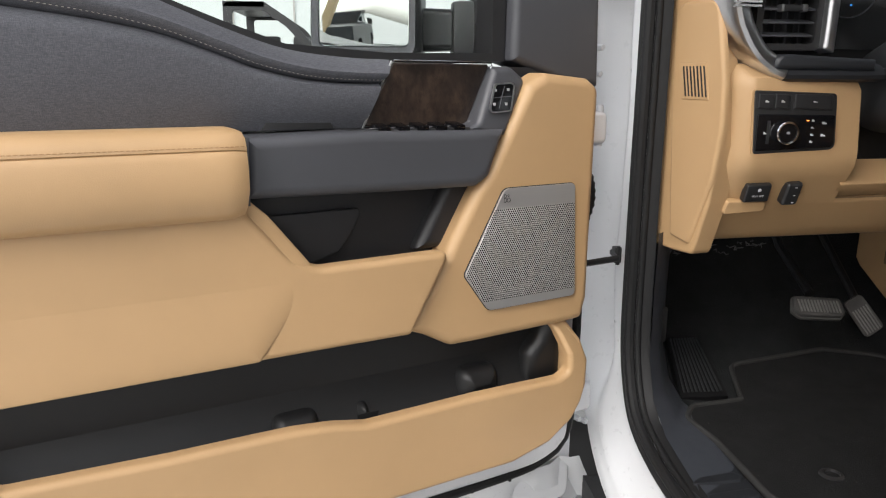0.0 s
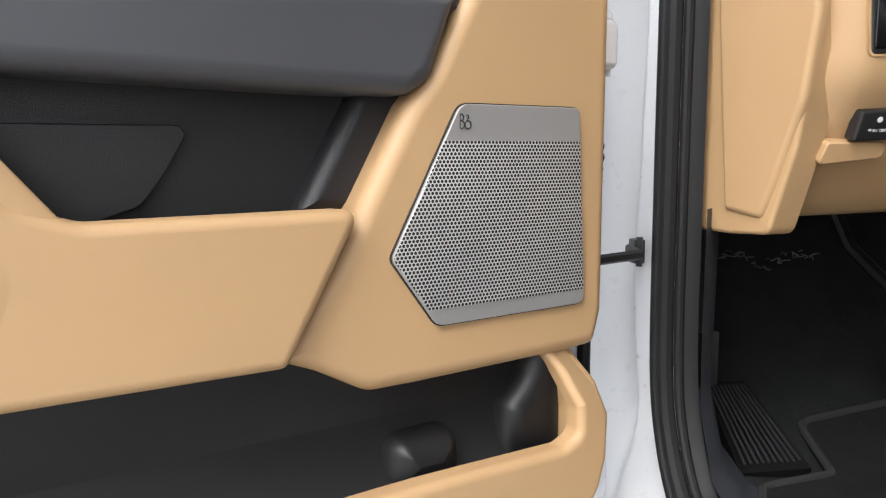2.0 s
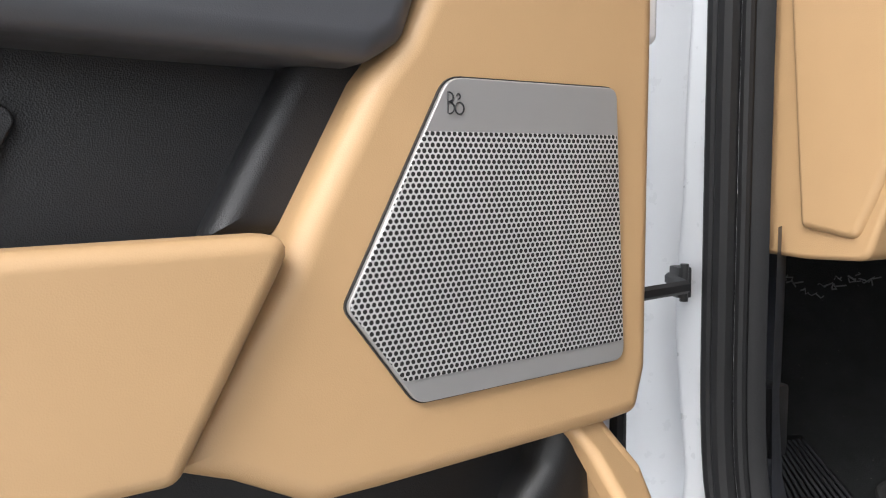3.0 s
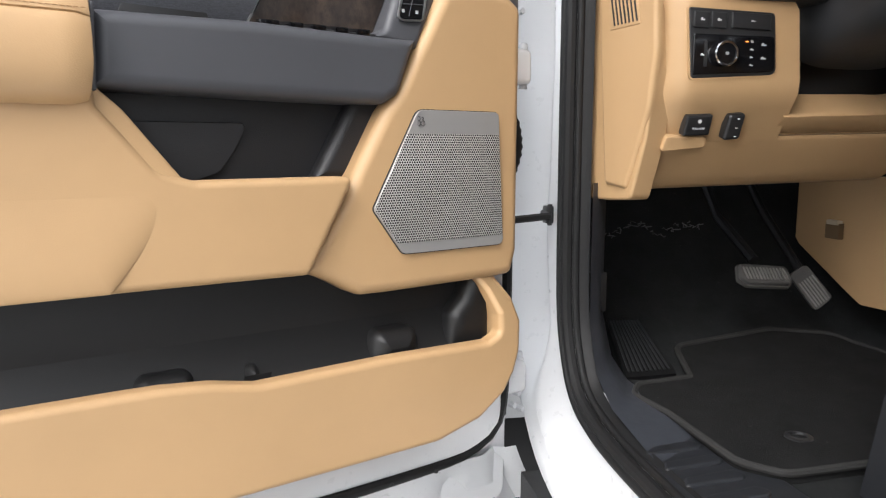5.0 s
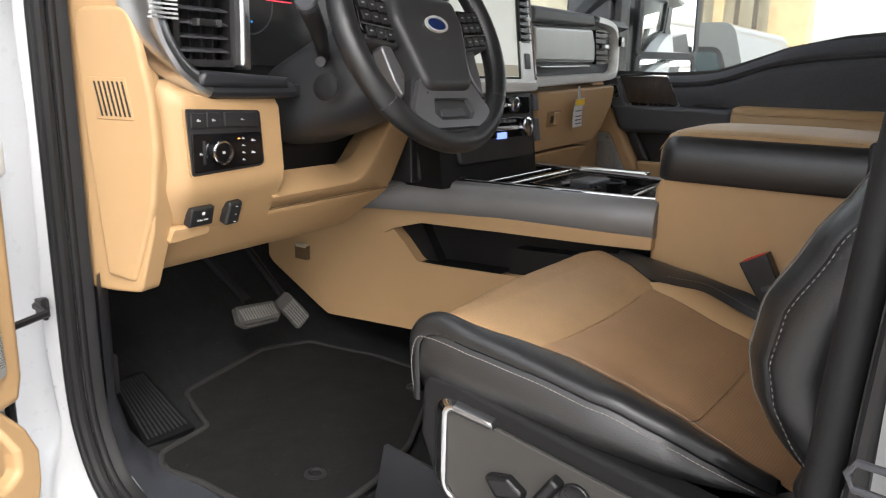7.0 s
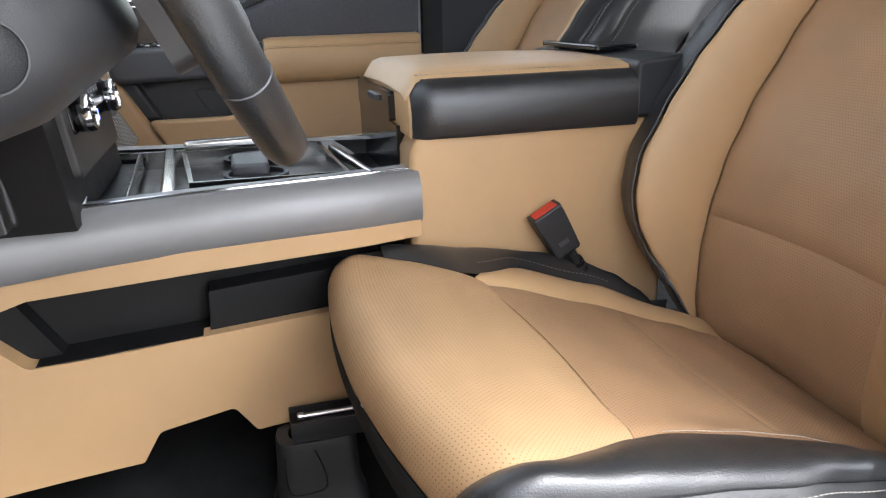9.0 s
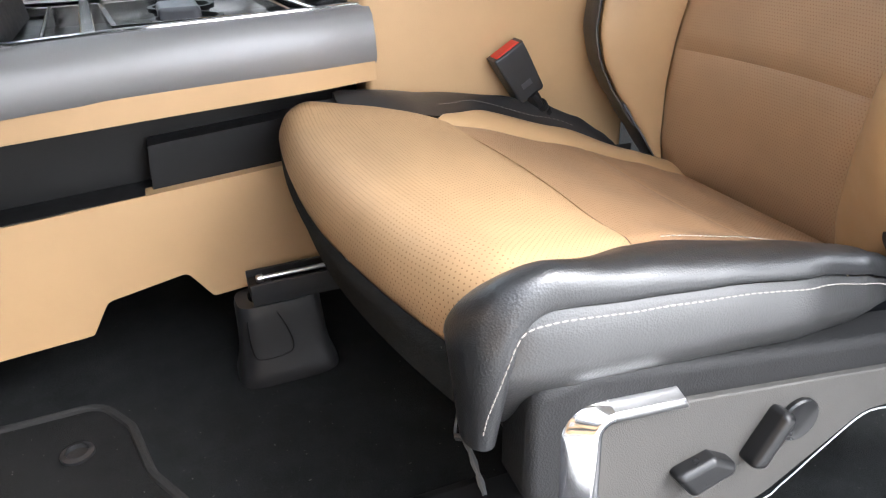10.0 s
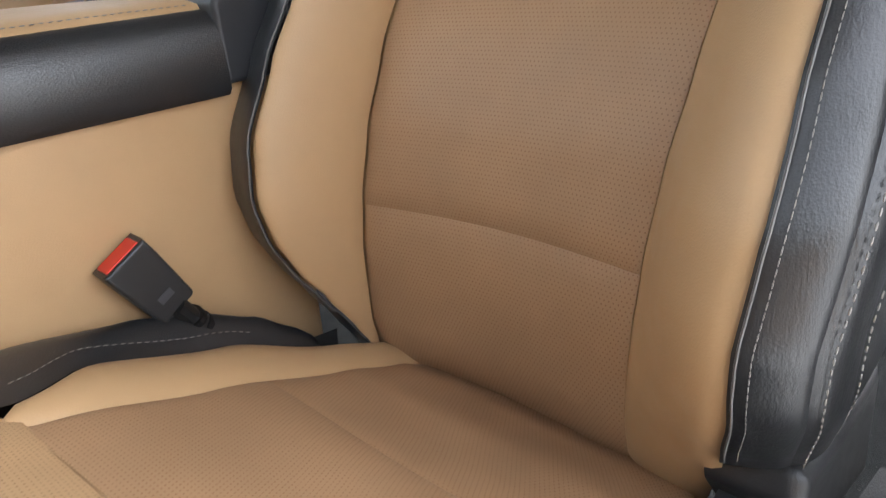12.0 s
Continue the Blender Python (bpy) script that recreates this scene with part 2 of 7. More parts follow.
def plane_map(o, a, b):
    """Maps (s, t, depth) onto a tilted plane: o its origin, a and b its two directions."""
    o, a, b = Vector(o), Vector(a).normalized(), Vector(b).normalized()
    n = a.cross(b).normalized()
    return lambda s, t, d=0.0: o + a * s + b * t + n * d


def rounded(points, r, steps=5):
    """The outline with its corners rounded; a point may bring its own radius as a third number."""
    out, n = [], len(points)
    for i in range(n):
        p, q, w = Vector(points[i - 1][:2]), Vector(points[i][:2]), Vector(points[(i + 1) % n][:2])
        rad = points[i][2] if len(points[i]) > 2 else r
        a, b = (p - q), (w - q)
        la, lb = a.length, b.length
        ang = min(3.13, max(0.05, a.angle(b)))
        if rad <= 0:
            out.append(q)
            continue
        cut = min(rad / math.tan(ang / 2), la * 0.48, lb * 0.48)
        s, e = q + a / la * cut, q + b / lb * cut
        for k in range(steps + 1):
            f = k / steps
            out.append((s * (1 - f) + q * f) * (1 - f) + (q * (1 - f) + e * f) * f)
    return out


def inset(ring, amount):
    n, out = len(ring), []
    area = sum(ring[i - 1].x * ring[i].y - ring[i].x * ring[i - 1].y for i in range(n))
    sgn = 1 if area > 0 else -1
    for i in range(n):
        p, q, w = ring[i - 1], ring[i], ring[(i + 1) % n]
        d1, d2 = (q - p), (w - q)
        if d1.length < 1e-9 or d2.length < 1e-9:
            out.append(q.copy())
            continue
        n1, n2 = Vector((-d1.y, d1.x)).normalized(), Vector((-d2.y, d2.x)).normalized()
        m = n1 + n2
        m = n1 if m.length < 1e-6 else m / max(0.35, m.dot(n1))
        if m.length > 2:
            m = m.normalized() * 2
        out.append(q + m * (sgn * amount))
    return out


def convex(points):
    """For each corner of an outline, whether it points outwards."""
    pts = [Vector(p[:2]) for p in points]
    n = len(pts)
    area = sum(pts[i - 1].x * pts[i].y - pts[i].x * pts[i - 1].y for i in range(n))
    out = []
    for i in range(n):
        d1, d2 = pts[i] - pts[i - 1], pts[(i + 1) % n] - pts[i]
        out.append((d1.x * d2.y - d1.y * d2.x) * area >= 0)
    return out


def prism(bm, outline, fmap, d0, d1, bevel=0.0, r=0.0, steps=4, back=True, warp=None, rise=None):
    """A slab over an outline from depth d0 to d1, its front edges rounded over bevel. UVs are metres on the plane."""
    sharp = [Vector(p[:2]) for p in outline]
    radii = [p[2] if len(p) > 2 else r for p in outline]
    out = convex(sharp)
    uv = bm.loops.layers.uv.verify()
    bend = warp or (lambda s, t: 0.0)

    def level(amount):
        ring = inset(sharp, amount) if amount else sharp
        return rounded([(p.x, p.y, 0 if rad <= 0 else max(0.0004, rad - amount) if cv else rad + amount) for p, rad, cv in zip(ring, radii, out)], 0)
    levels = [(level(0), d0)]
    if bevel > 0:
        for k in range(steps + 1):
            th = math.pi / 2 * k / steps
            levels.append((level(bevel * (1 - math.cos(th))), d1 - (rise or bevel) * (1 - math.sin(th))))
    else:
        levels.append((level(0), d1))
    sides = []
    for lv, d in levels:
        sides.append([(bm.verts.new(fmap(p.x, p.y, d + bend(p.x, p.y))), p) for p in lv])
    n = len(levels[0][0])

    def face(items):
        f = bm.faces.new([v for v, _ in items])
        for loop, (_, p) in zip(f.loops, items):
            loop[uv].uv = p
    for a, b in zip(sides, sides[1:]):
        for i in range(n):
            face([a[i - 1], a[i], b[i], b[i - 1]])
    face(sides[-1])
    if back:
        face(list(reversed(sides[0])))
    return bm


def slab(outline, fmap, d0, d1, bevel=0.0, r=0.0, **kw):
    return prism(bmesh.new(), outline, fmap, d0, d1, bevel, r, **kw)


def ringed(outer, inner, fmap, d0, d1):
    """A frame between two outlines of the same number of points."""
    bm = bmesh.new()
    rows = [[bm.verts.new(fmap(p[0], p[1], d)) for p in ring] for ring, d in ((inner, d0), (outer, d0), (outer, d1), (inner, d1))]
    n = len(outer)
    for k in range(4):
        a, b = rows[k], rows[(k + 1) % 4]
        for i in range(n):
            bm.faces.new((a[i - 1], a[i], b[i], b[i - 1]))
    return bm


def spline(points, count, closed=False):
    pts = [Vector(p) for p in points]
    n = len(pts)
    segs = n if closed else n - 1
    fine = []
    for i in range(segs):
        p1, p2 = pts[i], pts[(i + 1) % n]
        p0 = pts[i - 1] if i > 0 or closed else p1 * 2 - p2
        p3 = pts[(i + 2) % n] if i + 2 < n or closed else p2 * 2 - p1
        for k in range(12):
            t = k / 12
            fine.append(0.5 * ((2 * p1) + (p2 - p0) * t + (2 * p0 - 5 * p1 + 4 * p2 - p3) * t * t + (3 * p1 - p0 - 3 * p2 + p3) * t ** 3))
    fine.append(pts[0] if closed else pts[-1])
    run = [0.0]
    for a, b in zip(fine, fine[1:]):
        run.append(run[-1] + (b - a).length)
    out, j = [], 0
    total = count if closed else count - 1
    for k in range(count):
        s = run[-1] * k / total
        while j < len(run) - 2 and run[j + 1] < s:
            j += 1
        f = 0 if run[j + 1] == run[j] else (s - run[j]) / (run[j + 1] - run[j])
        out.append(fine[j].lerp(fine[j + 1], f))
    return out


def grid(rows, bm=None, wrap=False, thick=0.0, normal=None):
    """A skin over rows of points, with UVs in metres along it."""
    bm = bm or bmesh.new()
    uv = bm.loops.layers.uv.verify()
    vs = [[bm.verts.new(p) for p in row] for row in rows]
    mid = len(rows[0]) // 2
    vrun = [0.0]
    for a, b in zip(rows, rows[1:]):
        vrun.append(vrun[-1] + (Vector(b[mid]) - Vector(a[mid])).length)
    urun = [0.0]
    base = rows[len(rows) // 2]
    for a, b in zip(base, base[1:]):
        urun.append(urun[-1] + (Vector(b) - Vector(a)).length)
    nc = len(rows[0])
    for i in range(len(rows) - 1):
        for j in range(nc if wrap else nc - 1):
            k = (j + 1) % nc
            f = bm.faces.new((vs[i][j], vs[i][k], vs[i + 1][k], vs[i + 1][j]))
            for loop, (r, c) in zip(f.loops, ((i, j), (i, k), (i + 1, k), (i + 1, j))):
                loop[uv].uv = (urun[c], vrun[r])
    return bm


def tube(bm, path, radius, sides=8, closed=False, flat=1.0, up=None, cap=True):
    """A round or flattened rod along a path; radius may be a list."""
    path = [Vector(p) for p in path]
    n = len(path)
    rows = []
    ref = Vector(up) if up else None
    for i in range(n):
        a = path[i - 1] if i > 0 or closed else path[i]
        b = path[(i + 1) % n] if i < n - 1 or closed else path[i]
        t = (b - a).normalized()
        if ref is None:
            ref = Vector((0, 0, 1)) if abs(t.z) < 0.9 else Vector((1, 0, 0))
        x = (ref - t * ref.dot(t)).normalized()
        if not up:
            ref = x
        y = t.cross(x)
        r = radius[i] if isinstance(radius, (list, tuple)) else radius
        rows.append([bm.verts.new(path[i] + (x * math.cos(2 * math.pi * k / sides) * flat + y * math.sin(2 * math.pi * k / sides)) * r) for k in range(sides)])
    for i in range(n if closed else n - 1):
        a, b = rows[i], rows[(i + 1) % n]
        for k in range(sides):
            bm.faces.new((a[k - 1], a[k], b[k], b[k - 1]))
    if cap and not closed:
        bm.faces.new(rows[0])
        bm.faces.new(list(reversed(rows[-1])))
    return bm


def box(bm, c, size, bevel=0.0, m=None):
    """A box with rounded edges; m turns it about its middle."""
    made = bmesh.ops.create_cube(bm, size=1.0)["verts"]
    bmesh.ops.scale(bm, vec=size, verts=made)
    if bevel:
        es = list({e for v in made for e in v.link_edges})
        made = list({v for f in bmesh.ops.bevel(bm, geom=es, offset=bevel, segments=2, profile=0.7, affect="EDGES")["faces"] for v in f.verts} | {v for v in made if v.is_valid})
        seen, todo = set(made), list(made)
        while todo:
            for e in todo.pop().link_edges:
                for w in e.verts:
                    if w not in seen:
                        seen.add(w)
                        todo.append(w)
        made = list(seen)
    if m is not None:
        bmesh.ops.transform(bm, matrix=m, verts=made)
    bmesh.ops.translate(bm, vec=c, verts=made)
    return bm


def block(c, size, bevel=0.0, m=None):
    return box(bmesh.new(), c, size, bevel, m)


def turned(profile, at, axis, sides=32):
    """A turned body: profile of (radius, height) along the axis."""
    bm = bmesh.new()
    z = Vector(axis).normalized()
    x = z.orthogonal().normalized()
    y = z.cross(x)
    rows = [[Vector(at) + z * h + (x * math.cos(2 * math.pi * k / sides) + y * math.sin(2 * math.pi * k / sides)) * r for k in range(sides)] for r, h in profile]
    vs = [[bm.verts.new(p) for p in row] for row in rows]
    for a, b in zip(vs, vs[1:]):
        for k in range(sides):
            bm.faces.new((a[k - 1], a[k], b[k], b[k - 1]))
    bm.faces.new(vs[0])
    bm.faces.new(vs[-1])
    return bm


def stitched(path, length=0.0055, gap=0.0022, r=0.0007, lean=0.0, lift=(0, 0, 0)):
    """A row of thread stitches along a path."""
    bm = bmesh.new()
    path = [Vector(p) for p in path]
    total = sum((b - a).length for a, b in zip(path, path[1:]))
    pts = spline(path, max(2, int(total / 0.0015)))
    step = total / (len(pts) - 1)
    per, on = max(2, round((length + gap) / step)), max(1, round(length / step))
    lift = Vector(lift)
    for i in range(0, len(pts) - on, per):
        a, b = pts[i] + lift, pts[i + on] + lift
        t = (b - a).normalized()
        s = t.orthogonal() * lean
        tube(bm, [a - s, a.lerp(b, 0.5) + lift * 0.2, b + s], [r * 0.6, r, r * 0.6], 5)
    return bm


def lettering(words, size, fmap_matrix, material, parent, name="lettering"):
    cu = bpy.data.curves.new(name, "FONT")
    cu.body, cu.size, cu.extrude, cu.align_x, cu.align_y = words, size, 0.0001, "CENTER", "CENTER"
    tmp = bpy.data.objects.new(name, cu)
    scene.collection.objects.link(tmp)
    me = bpy.data.meshes.new_from_object(tmp.evaluated_get(bpy.context.evaluated_depsgraph_get()))
    bpy.data.objects.remove(tmp)
    me.transform(fmap_matrix)
    me.materials.clear()
    me.materials.append(material)
    ob = new(name, me)
    ob.parent = parent
    ob.matrix_parent_inverse = parent.matrix_world.inverted()
    return ob


def plane_matrix(o, a, b):
    a, b = Vector(a).normalized(), Vector(b).normalized()
    n = a.cross(b).normalized()
    return Matrix(((a.x, b.x, n.x, o[0]), (a.y, b.y, n.y, o[1]), (a.z, b.z, n.z, o[2]), (0, 0, 0, 1)))



# ---- driver's door, swung open on its front hinges ----
SWING = radians(24)
HINGE = Vector((-0.69, -0.243, 0))
OUTWARD = Vector((-math.cos(SWING), -math.sin(SWING), 0))
INWARD = Vector((math.sin(SWING), -math.cos(SWING), 0))


def on_door(u, z, d=0.0):
    """u from the hinges along the door, z up, d towards the cab's side of the door."""
    return HINGE + OUTWARD * u + INWARD * d + Vector((0, 0, z))


def on_far_door(u, z, d=0.0):
    """The closed door across the cab, mirrored."""
    return Vector((1.262 - d, -0.060 - u, z + 0.035))


def build_door(on_door, INWARD, SWING, label):
    def door_path(points, count):
        return [on_door(*p) for p in spline(points, count)]
    door = thing("cab_door", on_door(0.5, 0.78), label, "door", "cab doors")
    # painted shell: skin outside, stepped inner panel, flange along the bottom
    shell_out = [(0.050, 0.80), (0.050, 1.62), (0.30, 1.635), (0.62, 1.65), (0.80, 1.71), (0.95, 1.74), (1.13, 1.75), (1.14, 1.20), (1.13, 0.95), (1.06, 0.80)]
    shell = slab(shell_out, on_door, -0.10, 0.012, 0.01, 0.03)
    prism(shell, [(0.085, 0.915), (0.085, 1.60), (1.10, 1.60), (1.10, 1.10), (1.06, 0.97), (0.96, 0.912)], on_door, 0.0, 0.045, 0.012, 0.05)
    # lower flange, leaning out to the skin, with pressed dimples
    rows = []
    for k in range(10):
        f = k / 9
        z = 0.905 - 0.127 * f
        rows.append([on_door(0.050 - 0.085 * f + (1.044 + 0.085 * f) * j / 60, z - 0.012 * math.sin(math.pi * j / 60) * f, 0.036 - 0.034 * f - 0.006 * math.sin(f * math.pi) - 0.024 * max(0, math.sin(j * 0.95)) ** 3 * math.sin(math.pi * f) ** 2 * (1 if 4 < j < 40 else 0) - 0.020 * math.exp(-((j - 2.2) / 0.9) ** 2)) for j in range(61)])
    grid(rows, shell)
    part("door_shell", shell, white_paint, door, "white painted steel shell", weight=True)
    edge = tube(bmesh.new(), door_path([(0.075, 1.62, 0.03), (0.07, 1.2, 0.03), (0.078, 1.0, 0.034), (0.10, 0.945, 0.036), (0.14, 0.922, 0.037), (0.22, 0.911, 0.038), (0.5, 0.906, 0.038), (0.8, 0.906, 0.038), (0.93, 0.918, 0.038), (1.03, 0.955, 0.038), (1.09, 1.03, 0.038), (1.105, 1.3, 0.038)], 70), 0.012, 10, flat=0.75)
    part("weatherstrip", edge, rubber, door, "black rubber weatherstrip along the edge")
    for u in (0.22, 0.30, 0.50, 0.72, 0.90):
        part("clip", block(on_door(u, 0.908, 0.047), (0.006, 0.006, 0.006), 0.001), black_plastic, door)
    hole = turned([(0.005, 0.0), (0.005, 0.0015), (0.003, 0.0016)], on_door(0.078, 0.805, 0.013), INWARD, 12)
    part("drain_plug", hole, black_plastic, door)

    # lower tan trim with the map pocket's lip
    low = [(0.152, 1.262), (0.142, 1.210, .02), (0.127, 1.182, .02), (0.116, 1.145, .02), (0.117, 1.10), (0.126, 1.070), (0.145, 1.04, .03), (0.19, 1.009, .03), (0.265, 0.990, .05), (0.437, 0.988), (0.634, 0.986), (0.801, 0.986), (0.90, 0.997, .05), (0.985, 1.025, .05), (1.04, 1.08, .05), (1.055, 1.19, .03),
           (1.035, 1.215), (1.022, 1.19), (1.008, 1.165, .02), (0.985, 1.147, .02), (0.796, 1.140), (0.685, 1.139, .04), (0.634, 1.138, .04), (0.58, 1.133, .03), (0.524, 1.122, .04), (0.336, 1.125), (0.176, 1.122, .012), (0.156, 1.131, .012), (0.157, 1.158, .02), (0.168, 1.194, .03), (0.186, 1.225), (0.190, 1.262)]
    trim = slab(low, on_door, 0.100, 0.122, 0.009, 0.0, steps=5, warp=lambda u, z: -0.70 * max(0.0, z - 1.168) if u < 0.25 else 0.0)
    prism(trim, [(0.128, 1.10), (0.145, 1.045, .03), (0.19, 1.012, .03), (0.265, 0.993, .05), (0.80, 0.990), (0.90, 1.0, .05), (0.985, 1.03, .05), (1.035, 1.10)], on_door, 0.03, 0.112)
    prism(trim, [(0.142, 1.190), (0.130, 1.17), (0.126, 1.08), (0.148, 1.08), (0.148, 1.150), (0.158, 1.190)], on_door, 0.03, 0.096)
    part("lower_trim", trim, tan_plastic, door, "tan moulded lower trim", weight=True)
    # pocket's back wall and floor
    pocket = slab([(0.14, 1.10), (0.14, 1.27), (1.05, 1.27), (1.05, 1.10)], on_door, 0.03, 0.052)
    rows = []
    for k in range(9):
        f = k / 8
        rows.append([on_door(0.15 + 0.89 * j / 50, 1.19 - 0.09 * math.sin(f * math.pi / 2), 0.050 + 0.055 * (1 - math.cos(f * math.pi / 2)) ) for j in range(51)])
    grid(rows, pocket)
    for u, w, h in ((0.310, 0.085, 0.046), (0.62, 0.080, 0.026), (0.515, 0.03, 0.014)):
        prism(pocket, [(u - w / 2, 1.10), (u - w / 2 + 0.006, 1.125 + h * 0.6), (u + w / 2 - 0.01, 1.125 + h * 0.6), (u + w / 2, 1.10)], on_door, 0.05, 0.090, 0.026, 0.018)
    prism(pocket, [(0.140, 1.10), (0.140, 1.215), (0.182, 1.215, .01), (0.192, 1.185, .02), (0.215, 1.160, .02), (0.222, 1.10)], on_door, 0.05, 0.084, 0.022, 0.0)
    part("map_pocket", pocket, grained("pocket_black", (0.0125, 0.0125, 0.013), 0.42, 1000, 0.2, 0.15, spec=0.4), door, "black plastic map pocket with bottle rests", weight=True)

    # large tan middle trim, with the raised rear field
    mid = [(0.452, 1.246, .012), (0.3860, 1.366, .012), (0.587, 1.365, .03), (0.625, 1.377, .03), (0.681, 1.443), (0.684, 1.47), (1.05, 1.47), (1.06, 1.30), (1.045, 1.248, .02), (0.861, 1.248), (0.60, 1.247)]
    part("middle_trim", slab(mid, on_door, 0.094, 0.118, 0.010), tan_plastic, door, "tan moulded middle trim", weight=True)
    field = [(0.655, 1.440, .02), (0.590, 1.356, .010), (0.678, 1.249, .006), (1.10, 1.249), (1.10, 1.50), (0.72, 1.50, .05)]
    part("raised_field", slab(field, on_door, 0.09, 0.1240, 0.040, steps=10, rise=0.0062, warp=lambda u, z: -0.075 * (z - 1.27)), tan_plastic, door, weight=True)

    # tan front trim round the loudspeaker
    fore = [(0.107, 1.600, .02), (0.108, 1.40), (0.108, 1.25, .02), (0.118, 1.214, .012), (0.150, 1.2115), (0.334, 1.2085), (0.376, 1.209, .025), (0.421, 1.234, .02), (0.455, 1.2475, .006), (0.392, 1.345), (0.380, 1.372), (0.338, 1.448), (0.316, 1.474), (0.246, 1.606, .012), (0.215, 1.623, .012), (0.13, 1.615, .01)]
    part("front_trim", slab(fore, on_door, 0.055, 0.1035, 0.016, steps=5), tan_plastic, door, "tan moulded front trim", weight=True)
    # loudspeaker grille, pierced metal with plain bands above and below
    outline = [(0.290, 1.451, .016), (0.154, 1.451, .008), (0.143, 1.262, .010), (0.314, 1.2605, .014), (0.3585, 1.322, .008)]
    grille = part("speaker_grille", slab(outline, on_door, 0.09, 0.1085, 0.0009), grille_metal, door, "brushed metal loudspeaker grille", weight=True)
    mesh_field = [(0.3065, 1.4195, .003), (0.1535, 1.4195, .003), (0.1450, 1.276, .004), (0.323, 1.2755, .006), (0.3572, 1.322, .006)]
    part("pierced_sheet", slab(mesh_field, on_door, 0.105, 0.1092, 0.0006), hole_metal, grille, "finely pierced grey sheet")
    rim = ringed([p for p in inset([Vector(q[:2]) for q in rounded(outline, 0)], -0.0011)], [p for p in rounded(outline, 0)], on_door, 0.1035, 0.1056)
    part("grille_rim", rim, black_plastic, grille)
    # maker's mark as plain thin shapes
    mark = bmesh.new()
    tube(mark, [on_door(0.2912, z, 0.1089) for z in (1.4300, 1.4425)], 0.0004, 5)
    for z, r in ((1.4395, 0.0027), (1.4333, 0.0034)):
        tube(mark, [on_door(0.2905 - r * 1.15 * math.sin(a), z + r * math.cos(a), 0.1089) for a in [math.pi * k / 10 for k in range(11)]], 0.0005, 5)
    tube(mark, [on_door(0.2830 + 0.0031 * math.cos(a), 1.4332 + 0.0034 * math.sin(a), 0.1089) for a in [2 * math.pi * k / 16 for k in range(16)]], 0.0005, 5, closed=True)
    tube(mark, [on_door(0.2838 + 0.0013 * math.cos(a), 1.4400 + 0.0016 * math.sin(a), 0.1089) for a in [2 * math.pi * k / 10 for k in range(9)]], 0.0004, 5)
    part("mark", mark, black_plastic, grille, "thin black mark")

    # dark recess below the grab handle, with a lidded cubby
    recess = slab([(0.30, 1.27), (0.30, 1.475), (0.70, 1.475), (0.70, 1.27)], on_door, 0.02, 0.050)
    prism(recess, [(0.30, 1.475), (0.362, 1.475), (0.425, 1.36), (0.30, 1.36)], on_door, 0.04, 0.072, 0.014, 0.004)
    part("handle_recess", recess, recess_plastic, door, "black plastic recess under the handle", weight=True)
    lid = slab([(0.690, 1.430), (0.511, 1.431, .006), (0.506, 1.424, .006), (0.522, 1.396), (0.541, 1.371, .02), (0.59, 1.355, .02), (0.67, 1.36)], on_door, 0.045, 0.060, 0.0015)
    part("cubby_lid", lid, recess_plastic, door, "black hinged cubby lid", weight=True)

    # grab handle in charcoal, wrapping up to the lock switch
    grab = [(0.682, 1.462, .004), (0.679, 1.541, .004), (0.514, 1.5445), (0.346, 1.541), (0.290, 1.541), (0.316, 1.470, .02), (0.338, 1.4565, .02), (0.45, 1.4575)]
    bar = slab(grab, on_door, 0.03, 0.110, 0.016, steps=5)
    prism(bar, [(0.352, 1.540), (0.333, 1.552, .01), (0.298, 1.630, .006), (0.266, 1.632, .015), (0.240, 1.612, .012), (0.284, 1.53)], on_door, 0.03, 0.098, 0.010, warp=lambda u, z: -0.20 * max(0.0, z - 1.55))
    part("grab_handle", bar, charcoal_plastic, door, "charcoal grab handle", weight=True)
    part("end_trim", slab([(0.6815, 1.458), (0.6795, 1.5435), (0.684, 1.5435), (0.686, 1.458)], on_door, 0.06, 0.126, 0.002), charcoal_plastic, door)

    # padded armrest
    rows, n = [], 28
    section = [(0.05, 1.548), (0.085, 1.5545), (0.118, 1.553), (0.136, 1.546), (0.1418, 1.534), (0.1424, 1.5305), (0.1404, 1.5290), (0.1426, 1.5275), (0.1452, 1.519), (0.1480, 1.505), (0.1475, 1.480), (0.1410, 1.456), (0.128, 1.444), (0.10, 1.441), (0.05, 1.441)]
    for k in range(n + 1):
        f = k / n
        u = 0.6855 + 0.40 * f
        e = min(1.0, f * 0.40 / 0.022)
        s = math.sqrt(max(0.0, 1 - (1 - e) ** 2)) * 0.07 + 0.93
        rows.append([on_door(u + 0.010 * max(0, (1.475 - z)) / 0.03 * (1 - f) * (1 if z < 1.475 else 0) * 0.3, 1.497 + (z - 1.497) * s, 0.05 + (d - 0.05) * s) for d, z in section])
    arm = grid(rows)
    arm.faces.new([v for v in list(arm.verts)[:len(section)]])
    part("armrest", arm, tan_leather, door, "tan leather padded armrest", sharp=60)
    part("stitching", stitched([on_door(u, 1.5338, 0.1420) for u in (0.690, 0.80, 0.95, 1.08)], 0.0042, 0.002, 0.0007), grained("tan_thread", (0.36, 0.21, 0.10), 0.8, 900, 0.2, 0.1, cell=False), door, "tan stitching")

